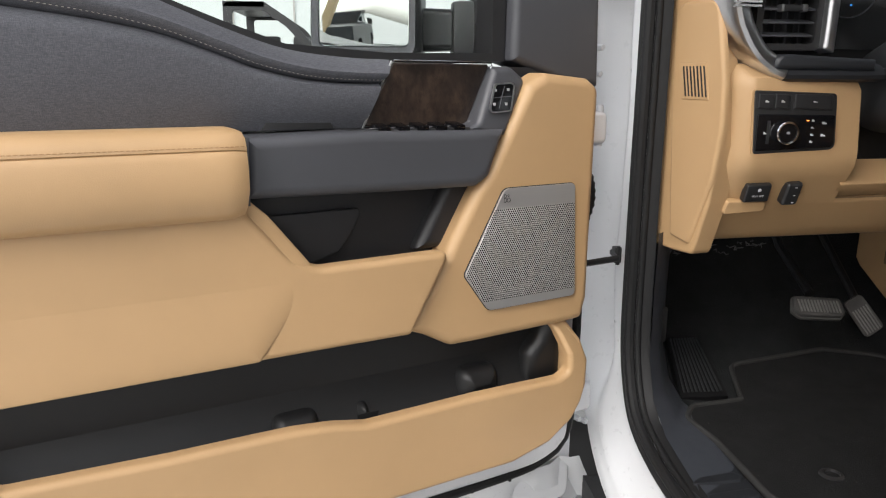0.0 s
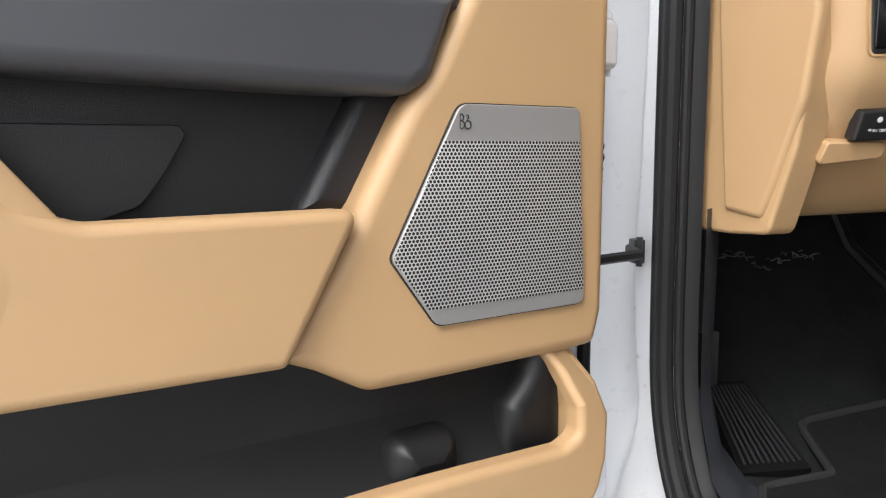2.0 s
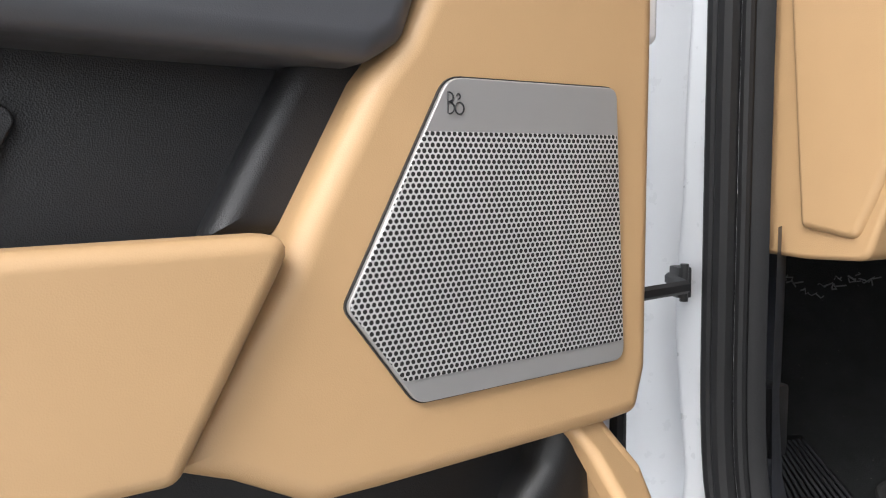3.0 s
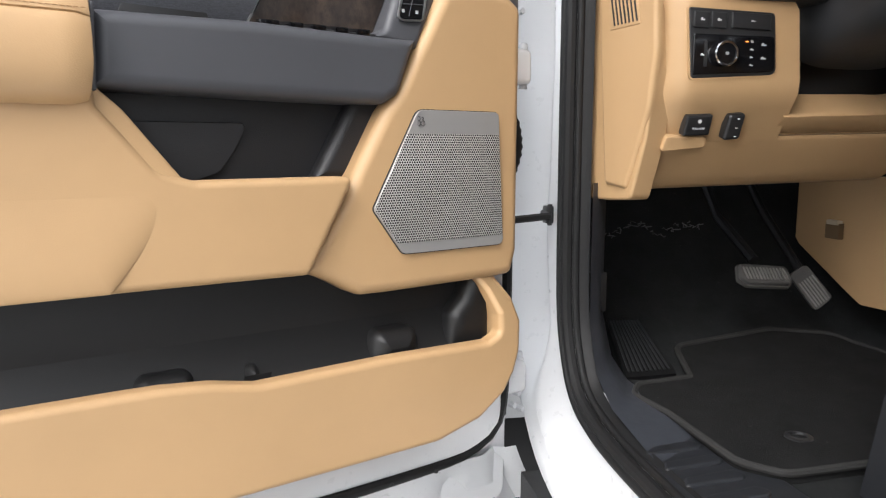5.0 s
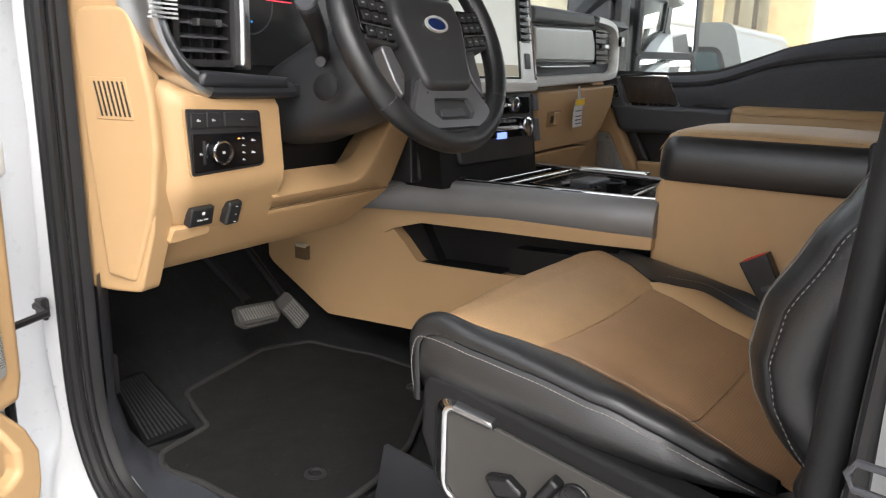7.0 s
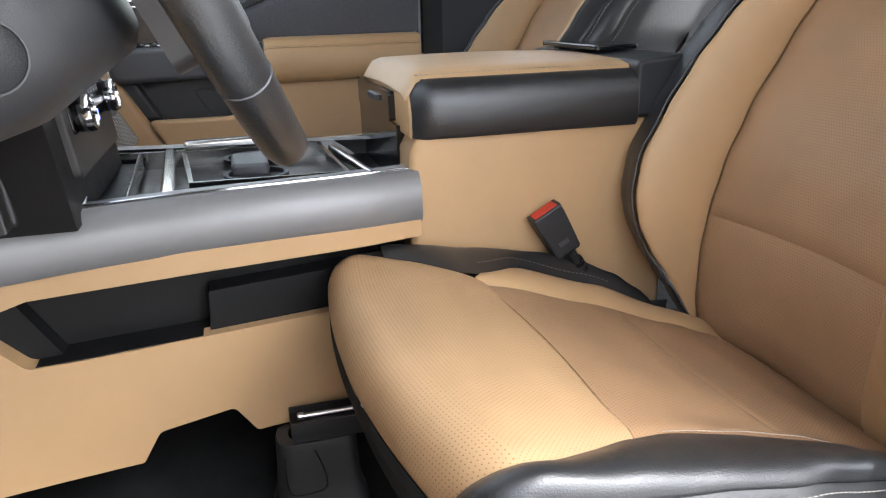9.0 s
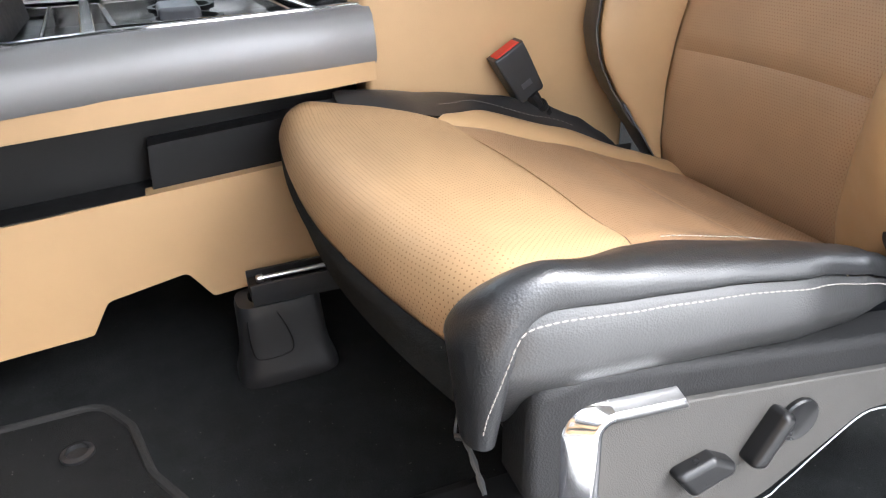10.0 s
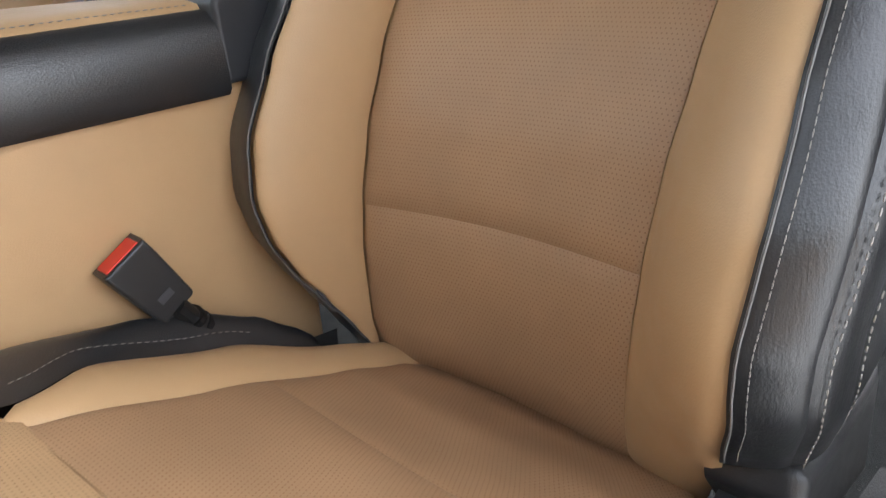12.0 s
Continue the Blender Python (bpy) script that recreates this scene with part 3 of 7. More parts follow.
    # upper panel in slate fabric with a stitched roll below the window
    seam = [(1.10, 1.700), (0.925, 1.688), (0.786, 1.669), (0.70, 1.643), (0.656, 1.627), (0.59, 1.612), (0.53, 1.607), (0.478, 1.606)]
    sill = [(1.10, 1.758), (0.93, 1.745), (0.82, 1.725), (0.766, 1.706), (0.677, 1.672), (0.603, 1.650), (0.52, 1.641), (0.455, 1.639)]
    foot = [(1.10, 1.545), (0.93, 1.545), (0.82, 1.545), (0.73, 1.545), (0.66, 1.545), (0.60, 1.545), (0.55, 1.545), (0.503, 1.545)]
    cs, ct, cf = spline([(p[0], p[1], 0) for p in seam], 40), spline([(p[0], p[1], 0) for p in sill], 40), spline([(p[0], p[1], 0) for p in foot], 40)
    upper, roll = [], []
    for k in range(13):
        f = k / 12
        upper.append([on_door(*(b.lerp(a, f)).xy, 0.060 + 0.018 * math.sin(min(1, f * 1.0) * math.pi * 0.62) - (0.012 * max(0, f - 0.93) / 0.07)) for a, b in zip(cs, cf)])
    for k in range(13):
        f = k / 12
        roll.append([on_door(*(a.lerp(b, f)).xy, 0.040 + 0.036 * math.sin(math.pi * (0.20 + 0.72 * f)) + (0.004 if 0.05 < f < 0.5 else 0)) for a, b in zip(cs, ct)])
    part("upper_panel", grid(upper), door_fabric, door, "slate grey woven upper panel", sharp=60)
    part("upper_roll", grid(roll), door_fabric, door, sharp=60)
    part("stitching", stitched([on_door(*(a.lerp(b, 0.14)).xy, 0.0748) for a, b in zip(cs, ct)], 0.0036, 0.0018, 0.0006), thread, door, "light grey stitching")
    part("upper_backing", slab([(0.10, 1.54), (0.10, 1.63), (0.455, 1.633), (0.60, 1.645), (0.78, 1.70), (0.93, 1.738), (1.10, 1.745), (1.10, 1.54)], on_door, 0.0, 0.045), slate_plastic, door)

    # burl wood inlay in a bright frame, switch shelf below it
    inlay = [(0.457, 1.6345, .003), (0.297, 1.6345, .003), (0.335, 1.5475, .004), (0.502, 1.5475, .003)]
    part("wood_inlay", slab(inlay, on_door, 0.045, 0.0665, 0.002), wood, door, "dark burl wood inlay", weight=True)
    bright = tube(bmesh.new(), [on_door(u, z, 0.072) for u, z in ((0.458, 1.637), (0.37, 1.637), (0.297, 1.637), (0.295, 1.632), (0.314, 1.588), (0.330, 1.553), (0.340, 1.5450), (0.40, 1.5438), (0.506, 1.5438))], 0.0018, 8)
    part("bright_frame", bright, chrome, door, "chrome strip round the wood")
    part("wood_edge", tube(bmesh.new(), [on_door(0.4585, 1.637, 0.066), on_door(0.505, 1.5435, 0.066)], 0.0016, 6), satin_metal, door)
    shelf = part("switch_shelf", slab([(0.345, 1.530), (0.345, 1.5445), (0.535, 1.5445), (0.535, 1.530)], on_door, 0.05, 0.096, 0.003), black_plastic, door, "black window switch shelf")
    for u in (0.365, 0.395, 0.425, 0.455, 0.485):
        part("window_switch", block(on_door(u, 1.5462, 0.084), (0.018, 0.030, 0.008), 0.002, Matrix.Rotation(SWING, 4, "Z") @ Matrix.Rotation(radians(8), 4, "X")), gloss_black, shelf)
    # the shade in the release recess is laid on as a thin black slab
    pad = slab([(0.546, 1.545), (0.552, 1.5585, .006), (0.640, 1.5595, .006), (0.646, 1.545)], on_door, 0.05, 0.0650, 0.001)
    part("release_shade", pad, black_plastic, door, "thin black slab for the shade in the release recess")
    lock = [(0.317, 1.563, .009), (0.301, 1.607, .009), (0.263, 1.609, .009), (0.275, 1.566, .009)]
    plate = part("lock_switch", slab(lock, on_door, 0.05, 0.1010, 0.002, warp=lambda u, z: -0.20 * (z - 1.55)), gloss_black, door, "black door lock switch")
    ring = [Vector(p) for p in rounded(lock, 0.008)]
    part("switch_ring", ringed(ring, inset(ring, 0.0022), lambda u, z, d: on_door(u, z, d - 0.20 * (z - 1.55)), 0.096, 0.1022), satin_metal, plate)
    part("switch_divider", tube(bmesh.new(), [on_door(u, z, 0.1014 - 0.20 * (z - 1.55)) for u, z in ((0.284, 1.603), (0.291, 1.587), (0.297, 1.571))], 0.0006, 6), charcoal_plastic, plate)
    part("switch_divider", tube(bmesh.new(), [on_door(u, z, 0.1014 - 0.20 * (z - 1.55)) for u, z in ((0.272, 1.588), (0.291, 1.587), (0.306, 1.586))], 0.0006, 6), charcoal_plastic, plate)
    for u, z in ((0.301, 1.597), (0.305, 1.577), (0.278, 1.598), (0.284, 1.577)):
        part("switch_symbol", block(on_door(u, z, 0.1014 - 0.20 * (z - 1.55)), (0.0042, 0.0012, 0.0042), 0.0, Matrix.Rotation(SWING, 4, "Z")), dim_print, plate)

    # sail panel, window frame and pane
    sail = [(0.066, 1.600, .004), (0.150, 1.612, .01), (0.243, 1.641, .004), (0.235, 2.05), (0.085, 2.05)]
    part("sail_panel", slab(sail, on_door, -0.02, 0.052, 0.012), charcoal_plastic, door, "slate plastic sail panel", weight=True)
    part("sail_edge", tube(bmesh.new(), [on_door(0.056, 1.59, 0.02), on_door(0.074, 2.05, 0.02)], 0.006, 8), rubber, door)
    frame_out = [(0.245, 1.640), (0.245, 2.06), (1.13, 2.06), (1.13, 1.755), (0.95, 1.742), (0.80, 1.712), (0.68, 1.67), (0.60, 1.645), (0.45, 1.636)]
    frame_in = [(0.268, 1.652), (0.268, 2.02), (1.09, 2.02), (1.09, 1.770), (0.95, 1.757), (0.80, 1.727), (0.68, 1.684), (0.60, 1.658), (0.45, 1.649)]
    part("window_frame", ringed(frame_out, frame_in, on_door, -0.04, 0.03), black_plastic, door, "black window frame")
    pane = part("pane", slab(frame_in, on_door, -0.022, -0.018), window_glass, door, "clear window pane")
    pane.visible_shadow = False
    return door


def build_tow_mirror(name, fmap, label):
    """Tall towing mirror on two arms: main glass and small lower glass."""
    m = thing(name, fmap(0, 1.62, 0), label, "mirror")
    shell = slab([(0.16, 1.60, .03), (0.16, 1.98, .03), (0.40, 1.99, .05), (0.42, 1.60, .05)], fmap, 0.0, 0.14, 0.02)
    part("housing", shell, black_plastic, m, weight=True)
    part("main_glass", slab([(0.185, 1.755, .015), (0.185, 1.955, .02), (0.385, 1.965, .03), (0.395, 1.755, .02)], fmap, 0.13, 0.1445, 0.002), mirror_glass, m, "mirror glass")
    part("lower_glass", slab([(0.185, 1.63, .015), (0.185, 1.735, .015), (0.396, 1.735, .015), (0.396, 1.63, .02)], fmap, 0.13, 0.1445, 0.002), mirror_glass, m, "small wide-angle glass")
    for z0, z1 in ((1.745, 1.968), (1.618, 1.745)):
        part("glass_rim", ringed(rounded([(0.172, z0, .02), (0.172, z1, .02), (0.402, z1, .03), (0.408, z0, .02)], 0), rounded([(0.185, z0 + 0.011, .015), (0.185, z1 - 0.011, .015), (0.388, z1 - 0.011, .02), (0.394, z0 + 0.011, .015)], 0), fmap, 0.12, 0.149), charcoal_plastic, m)
    for z in (1.66, 1.88):
        arm = slab([(-0.02, z - 0.03, .01), (-0.02, z + 0.03, .01), (0.19, z + 0.035, .01), (0.19, z - 0.035, .01)], fmap, 0.02, 0.075, 0.012)
        part("arm", arm, black_plastic, m, weight=True)
        part("arm_hinge", block(fmap(0.05, z, 0.06), (0.06, 0.05, 0.09), 0.012), black_plastic, m)
    return m


build_door(on_door, INWARD, SWING, "white pickup door standing open, tan and black trim inside")
build_door(on_far_door, Vector((-1, 0, 0)), radians(90), "closed white pickup door, tan and black trim inside")
build_tow_mirror("tow_mirror", lambda u, z, d: on_door(0.445, z + 0.03, -0.15) + Vector((-0.992, 0.124, 0)) * ((u - 0.29) * 0.68 - 0.045) + Vector((-0.124, -0.992, 0)) * (d - 0.07), "black towing mirror on the open door")
build_tow_mirror("tow_mirror", lambda u, z, d: Vector((1.2835, -0.20, z)) + Vector((0.74, -0.673, 0)) * u + Vector((-0.673, -0.74, 0)) * (d - 0.14), "black towing mirror outside the closed door")

# ---- the truck's body round the door opening ----
OPENING = [(-0.225, 2.00), (-0.228, 1.60), (-0.230, 1.36), (-0.236, 1.15), (-0.262, 1.05), (-0.315, 0.975), (-0.40, 0.938), (-0.55, 0.922), (-0.90, 0.922), (-1.20, 0.930), (-1.34, 0.965), (-1.398, 1.06), (-1.416, 1.40), (-1.420, 1.70), (-1.425, 2.00)]
RIM = spline([(0, y, z) for y, z in OPENING], 120)
RIM_IN = []
for i, p in enumerate(RIM):
    t = (RIM[min(i + 1, 119)] - RIM[max(i - 1, 0)]).normalized()
    RIM_IN.append(Vector((0, -t.z, t.y)) * -1 if False else Vector((0, t.z, -t.y)))


def rim_point(i, offset, x):
    """A point by the opening's rim: offset inwards over the opening, x across the truck."""
    p = RIM[i] + RIM_IN[i] * (offset * (1 if i < 80 else 0.72))
    return Vector((x, p.y, p.z))


def rim_sweep(section):
    return grid([[rim_point(i, o, x) for o, x in section] for i in range(120)])


def build_body():
    body = thing("pickup_truck", (0.3, -0.5, 0.8), "white crew-cab pickup with its door open", "truck")
    # upright part: bright face, a wavy crease, then the hinge recess; along the sill it slopes out and tucks under
    post = [(0.062, -0.622), (0.055, -0.630), (0.035, -0.638), (0.014, -0.642), (0.005, -0.644), (-0.001, -0.645), (-0.006, -0.642), (-0.012, -0.630), (-0.040, -0.604), (-0.078, -0.612), (-0.100, -0.670), (-0.115, -0.735), (-0.150, -0.745)]
    sill = [(0.062, -0.622), (0.055, -0.630), (0.035, -0.638), (0.012, -0.642), (-0.008, -0.647), (-0.025, -0.656), (-0.040, -0.668), (-0.047, -0.676), (-0.052, -0.678), (-0.068, -0.682), (-0.080, -0.690), (-0.086, -0.686), (-0.090, -0.66)]
    rows = []
    for i in range(120):
        z, front = RIM[i].z, i < 60
        w = max(0.0, min(1.0, (z - 0.985) / 0.13))
        w = w * w * (3 - 2 * w) if front else 0.0
        wave = -0.022 * math.exp(-((z - 1.275) / 0.085) ** 2) - 0.004 * math.sin(z * 23) if front else 0.0
        rows.append([rim_point(i, o0 * (1 - w) + (o1 + (wave if 4 <= k <= 8 else 0.5 * wave if k == 9 else 0.0)) * w, x0 * (1 - w) + x1 * w) for k, ((o0, x0), (o1, x1)) in enumerate(zip(sill, post))])
    jamb = grid(rows)
    part("door_jamb", jamb, white_paint, body, "white painted door jamb and sill", sharp=70)
    for o, x, r in ((0.038, -0.639, 0.0085), (0.050, -0.634, 0.0105), (0.060, -0.622, 0.0060)):
        part("door_seal", tube(bmesh.new(), [rim_point(i, o, x) for i in range(120)], r, 10), rubber, body, "black rubber door seal")
    part("seal_carrier", rim_sweep([(0.052, -0.625), (0.062, -0.615), (0.065, -0.600)]), rubber, body)
    # hinges, check strap and wiring boot between door and body
    for z in (1.532, 1.020):
        hinge = slab([(0.018, z - 0.030, .010), (0.018, z + 0.026, .014), (0.100, z + 0.026, .006), (0.100, z - 0.030, .006)], on_door, -0.03, 0.026, 0.008)
        prism(hinge, [(-0.004, z - 0.024, .006), (-0.004, z + 0.020, .006), (0.034, z + 0.020, .006), (0.034, z - 0.024, .006)], on_door, -0.03, -0.004, 0.006)
        part("hinge", hinge, white_paint, body, "white painted hinge", weight=True)
        part("hinge_pin", turned([(0.007, 0), (0.007, 0.070), (0.005, 0.073)], on_door(0.020, z - 0.036, 0.004), (0, 0, 1), 12), white_paint, body)
    for u, z in ((0.012, 1.668), (0.014, 1.622), (0.008, 0.975), (0.000, 0.945), (0.018, 0.955)):
        part("bolt", turned([(0.0060, -0.006), (0.0060, 0.005), (0.0045, 0.007)], on_door(u, z, -0.012), INWARD, 6), white_paint, body)
    # edge rubber of the door, seen as a dark line beside the trim
    part("edge_rubber", tube(bmesh.new(), [on_door(0.070, z, 0.022) for z in (0.96, 1.2, 1.5, 1.62)], 0.008, 8), rubber, body, "black edge rubber")
    strap = tube(bmesh.new(), [on_door(0.075, 1.284, 0.02), on_door(-0.02, 1.288, 0.03), Vector((-0.655, -0.215, 1.289))], 0.0042, 6, flat=1.5)
    part("check_strap", strap, black_plastic, body, "black check strap")
    part("strap_bracket", block((-0.650, -0.230, 1.288), (0.014, 0.020, 0.030), 0.003), black_plastic, body)
    part("strap_pin", turned([(0.004, 0), (0.004, 0.036)], (-0.650, -0.238, 1.270), (0, 0, 1), 10), black_plastic, body)
    boot = bmesh.new()
    tube(boot, spline([on_door(0.075, 1.462, 0.0), on_door(0.048, 1.450, 0.004), on_door(0.036, 1.40, 0.004), on_door(0.052, 1.345, 0.0)], 24), [0.012 + 0.002 * (k % 2) for k in range(24)], 10)
    part("wiring_boot", boot, rubber, body, "black ribbed wiring boot")
    # fender, cowl and pillar ahead of the opening
    fender = slab([(-0.06, 1.40, .05), (1.35, 1.38, .05), (1.40, 0.95, .05), (1.22, 0.93), (1.08, 1.05, .15), (0.62, 1.05, .15), (0.46, 0.90, .05), (0.40, 0.86), (-0.06, 0.86)], lambda y, z, d: Vector((-0.80 - d, y, z)), -0.20, 0.02, 0.02)
    part("fender", fender, white_paint, body, weight=True)
    part("hood", slab([(-0.78, 0.30), (1.38, 0.30), (1.30, 1.50, .1), (-0.70, 1.50, .1)], lambda x, y, d: Vector((x, y, 1.40 + d)), 0, 0.04, 0.03), white_paint, body, weight=True)
    # rocker below the sill, cab back, outer pillar behind the door
    part("rocker", slab([(-0.26, 0.62), (-0.26, 0.84), (-3.0, 0.84), (-3.0, 0.62)], lambda y, z, d: Vector((-0.70 + d, y, z)), 0, 0.10, 0.02), black_plastic, body, weight=True)
    rear = slab([(-1.53, 0.80), (-1.52, 1.66, .03), (-2.55, 1.68, .06), (-2.60, 0.80)], lambda y, z, d: Vector((-0.80 - d, y, z)), -0.05, 0.01, 0.01)
    part("rear_door", rear, white_paint, body, weight=True)
    bpost = grid([[Vector((x, y, 0.95 + 1.07 * k / 12)) for x, y in ((-0.580, -1.345), (-0.600, -1.353), (-0.640, -1.374), (-0.675, -1.403), (-0.71, -1.434), (-0.76, -1.466), (-0.80, -1.492), (-0.805, -1.53))] for k in range(13)])
    part("b_pillar", bpost, white_paint, body, "white painted pillar")
    part("pillar_trim", slab([(-1.330, 0.98), (-1.338, 1.40, .1), (-1.360, 1.50, .1), (-1.43, 2.16), (-1.56, 2.16), (-1.56, 0.98)], lambda y, z, d: Vector((-0.578 + d, y - 0.006, z)), 0, 0.05, 0.015), slate_plastic, body, weight=True)
    seal = spline([(-0.580, -1.310, 0.98), (-0.566, -1.306, 1.20), (-0.556, -1.311, 1.35), (-0.552, -1.318, 1.50), (-0.545, -1.335, 1.75), (-0.54, -1.365, 2.16)], 40)
    part("pillar_seal", tube(bmesh.new(), seal, 0.0145, 14), rubber, body, "black pillar seal")
    part("pillar_lip", tube(bmesh.new(), [p + Vector((-0.012, -0.026, 0)) for p in seal], 0.010, 10), black_plastic, body)
    part("striker_plate", block((-0.612, -1.372, 1.384), (0.030, 0.004, 0.046), 0.002, Matrix.Rotation(radians(25), 4, "Z")), charcoal_plastic, body)
    wire = tube(bmesh.new(), [(-0.613, -1.374, 1.398), (-0.609, -1.336, 1.398), (-0.608, -1.331, 1.388), (-0.609, -1.336, 1.378), (-0.615, -1.374, 1.378)], 0.0032, 8)
    part("striker", wire, charcoal_plastic, body, "dark steel latch striker")
    for z in (1.408, 1.366):
        part("striker_bolt", turned([(0.006, 0), (0.006, 0.005), (0.004, 0.007)], (-0.618, -1.370, z), (-0.5, 1, 0), 6), satin_metal, body)
    part("far_seal", slab([(-1.176, 0.98), (-1.182, 2.02), (-1.245, 2.02), (-1.235, 0.98)], lambda y, z, d: Vector((1.262 - d, y, z)), 0.015, 0.030, 0.005), rubber, body, "black door seal at the far pillar", weight=True)
    part("far_pillar_trim", slab([(-1.225, 0.98), (-1.235, 2.02), (-1.45, 2.02), (-1.48, 0.98)], lambda y, z, d: Vector((1.275 - d, y, z)), -0.03, 0.035, 0.015), slate_plastic, body, weight=True)
    part("far_rear_door", slab([(-1.48, 0.98), (-1.46, 1.74, .03), (-2.55, 1.76, .06), (-2.58, 0.98)], lambda y, z, d: Vector((1.275 - d, y, z)), -0.03, 0.04, 0.02), slate_plastic, body, weight=True)
    # roof, windscreen frame and cab back close the place
    part("roof", slab([(-0.72, -0.54), (1.32, -0.54), (1.32, -2.60), (-0.72, -2.60)], lambda x, y, d: Vector((x, y, 2.17 + d)), 0, 0.08, 0.04), white_paint, body, weight=True)
    part("headliner", block((0.30, -1.58, 2.155), (1.96, 2.04, 0.02), 0.005), grained("headliner_cloth", (0.36, 0.35, 0.33), 0.9, 700, 0.2, 0.05), body)
    part("cab_back", block((0.30, -2.60, 1.20), (2.1, 0.04, 0.8), 0.01), slate_plastic, body)
    for x, s in ((-0.70, -1), (1.30, 1)):
        part("windscreen_pillar", tube(bmesh.new(), [(x, 0.35, 1.42), (x - s * 0.04, -0.10, 1.80), (x - s * 0.08, -0.56, 2.18)], 0.05, 10), slate_plastic, body)
    shield = part("windscreen", slab([(-0.70, 0), (1.30, 0), (1.24, 1.17), (-0.64, 1.17)], plane_map((0, 0.35, 1.42), (1, 0, 0), (0, -0.90, 0.75)), 0, 0.005), window_glass, body)
    shield.visible_shadow = False
    return body


def build_floor():
    fl = thing("cab_floor", (-0.2, -0.7, 0.95), "black carpeted cab floor with plastic sill trim", "floor", kind="structure")
    rows = []
    prof = [(-2.5, 0.975), (-1.5, 0.975), (-0.9, 0.978), (-0.5, 0.980), (-0.22, 0.986), (-0.13, 1.008), (-0.06, 1.042), (0.01, 1.088), (0.07, 1.16), (0.12, 1.26), (0.15, 1.42), (0.16, 1.62)]
    prof = spline([(0, y, z) for y, z in prof], 60)
    for k in range(60):
        p = prof[k]
        row = []
        for j in range(50):
            x = -0.575 + 1.78 * j / 49
            up = 0.0
            if x < -0.44:
                up = 0.012 * min(1, (-0.44 - x) / 0.1) ** 2 * (1 if p.y > -0.35 else 0)
            z = p.z + up + 0.0035 * noise.noise(Vector((x * 9, p.y * 9, 0)))
            row.append(Vector((x, p.y + 0.004 * noise.noise(Vector((x * 7, p.z * 7, 3))), z)))
        rows.append(row)
    part("carpet", grid(rows), floor_carpet, fl, "black cut-pile carpet")
    # frayed edge of the insulation under the dash
    fray = bmesh.new()
    random.seed(5)
    for k in range(46):
        x = -0.50 + 0.33 * k / 46
        a = Vector((x, 0.098 + random.uniform(-0.008, 0.008), 1.222 + 0.03 * math.sin(k * 0.35) * 0.3 + random.uniform(-0.006, 0.006)))
        tube(fray, [a, a + Vector((random.uniform(-0.008, 0.012), -0.006, random.uniform(-0.007, 0.007))), a + Vector((random.uniform(0.0, 0.018), -0.004, random.uniform(-0.010, 0.010)))], random.uniform(0.0006, 0.0014), 4)
    tagged(part("frayed_edge", fray, grained("grey_felt", (0.16, 0.16, 0.165), 0.95, 900, 0.5, 0.3), fl, "ragged grey felt edge"), kind="stuff")
    # foot rest with raised ribs
    corner = [Vector((-0.495, -0.236, 0.996)), Vector((-0.415, -0.243, 1.000)), Vector((-0.396, -0.062, 1.050)), Vector((-0.466, -0.082, 1.056))]

    def rest(s, t, d=0.0):
        """s across, t up the slope, both from 0 to 1."""
        n = (corner[1] - corner[0]).cross(corner[3] - corner[0]).normalized()
        return corner[0].lerp(corner[1], s).lerp(corner[3].lerp(corner[2], s), t) + n * d
    part("foot_rest", slab([(-0.08, -0.05), (1.08, -0.05), (1.08, 1.05), (-0.08, 1.05)], rest, -0.030, 0.001, 0.0), deep_black, fl, "ribbed plastic foot rest")
    for k in range(10):
        s0 = 0.03 + k * 0.104
        part("rib", tube(bmesh.new(), [rest(s0, 0.02, 0.004), rest(s0, 0.98, 0.004)], 0.0020, 6), grained("rib_grey", (0.022, 0.023, 0.025), 0.5, 900, 0.2, 0.2), fl)
    # side trim of the foot well and sill cover
    kick = grid([[Vector((x, y, z)) for y, z, x in row] for row in (
        [(-0.312, 1.345, -0.603), (-0.285, 1.345, -0.580), (-0.252, 1.345, -0.554), (-0.10, 1.345, -0.572)],
        [(-0.312, 1.20, -0.603), (-0.285, 1.20, -0.580), (-0.252, 1.20, -0.555), (-0.10, 1.20, -0.570)],
        [(-0.318, 1.11, -0.604), (-0.290, 1.11, -0.575), (-0.235, 1.11, -0.546), (-0.10, 1.10, -0.560)],
        [(-0.350, 1.040, -0.604), (-0.310, 1.035, -0.565), (-0.228, 1.030, -0.524), (-0.12, 1.030, -0.530)],
        [(-0.42, 1.005, -0.606), (-0.36, 1.000, -0.555), (-0.262, 0.996, -0.508), (-0.20, 0.990, -0.506)],
        [(-0.52, 0.990, -0.606), (-0.49, 0.989, -0.555), (-0.44, 0.987, -0.498), (-0.40, 0.980, -0.480)],
        [(-0.66, 0.974, -0.608), (-0.65, 0.972, -0.555), (-0.62, 0.970, -0.495), (-0.60, 0.965, -0.478)])])
    bmesh.ops.subdivide_edges(kick, edges=kick.edges, cuts=3, use_grid_fill=True, smooth=1.0)
    part("kick_trim", kick, grained("kick_slate", (0.040, 0.044, 0.054), 0.5, 1300, 0.1, 0.1), fl, "slate plastic kick trim", sharp=80)
    part("release_lever", block((-0.569, -0.254, 1.155), (0.028, 0.026, 0.070), 0.005, Matrix.Rotation(radians(22), 4, "Z")), black_plastic, fl, "black hood release lever")
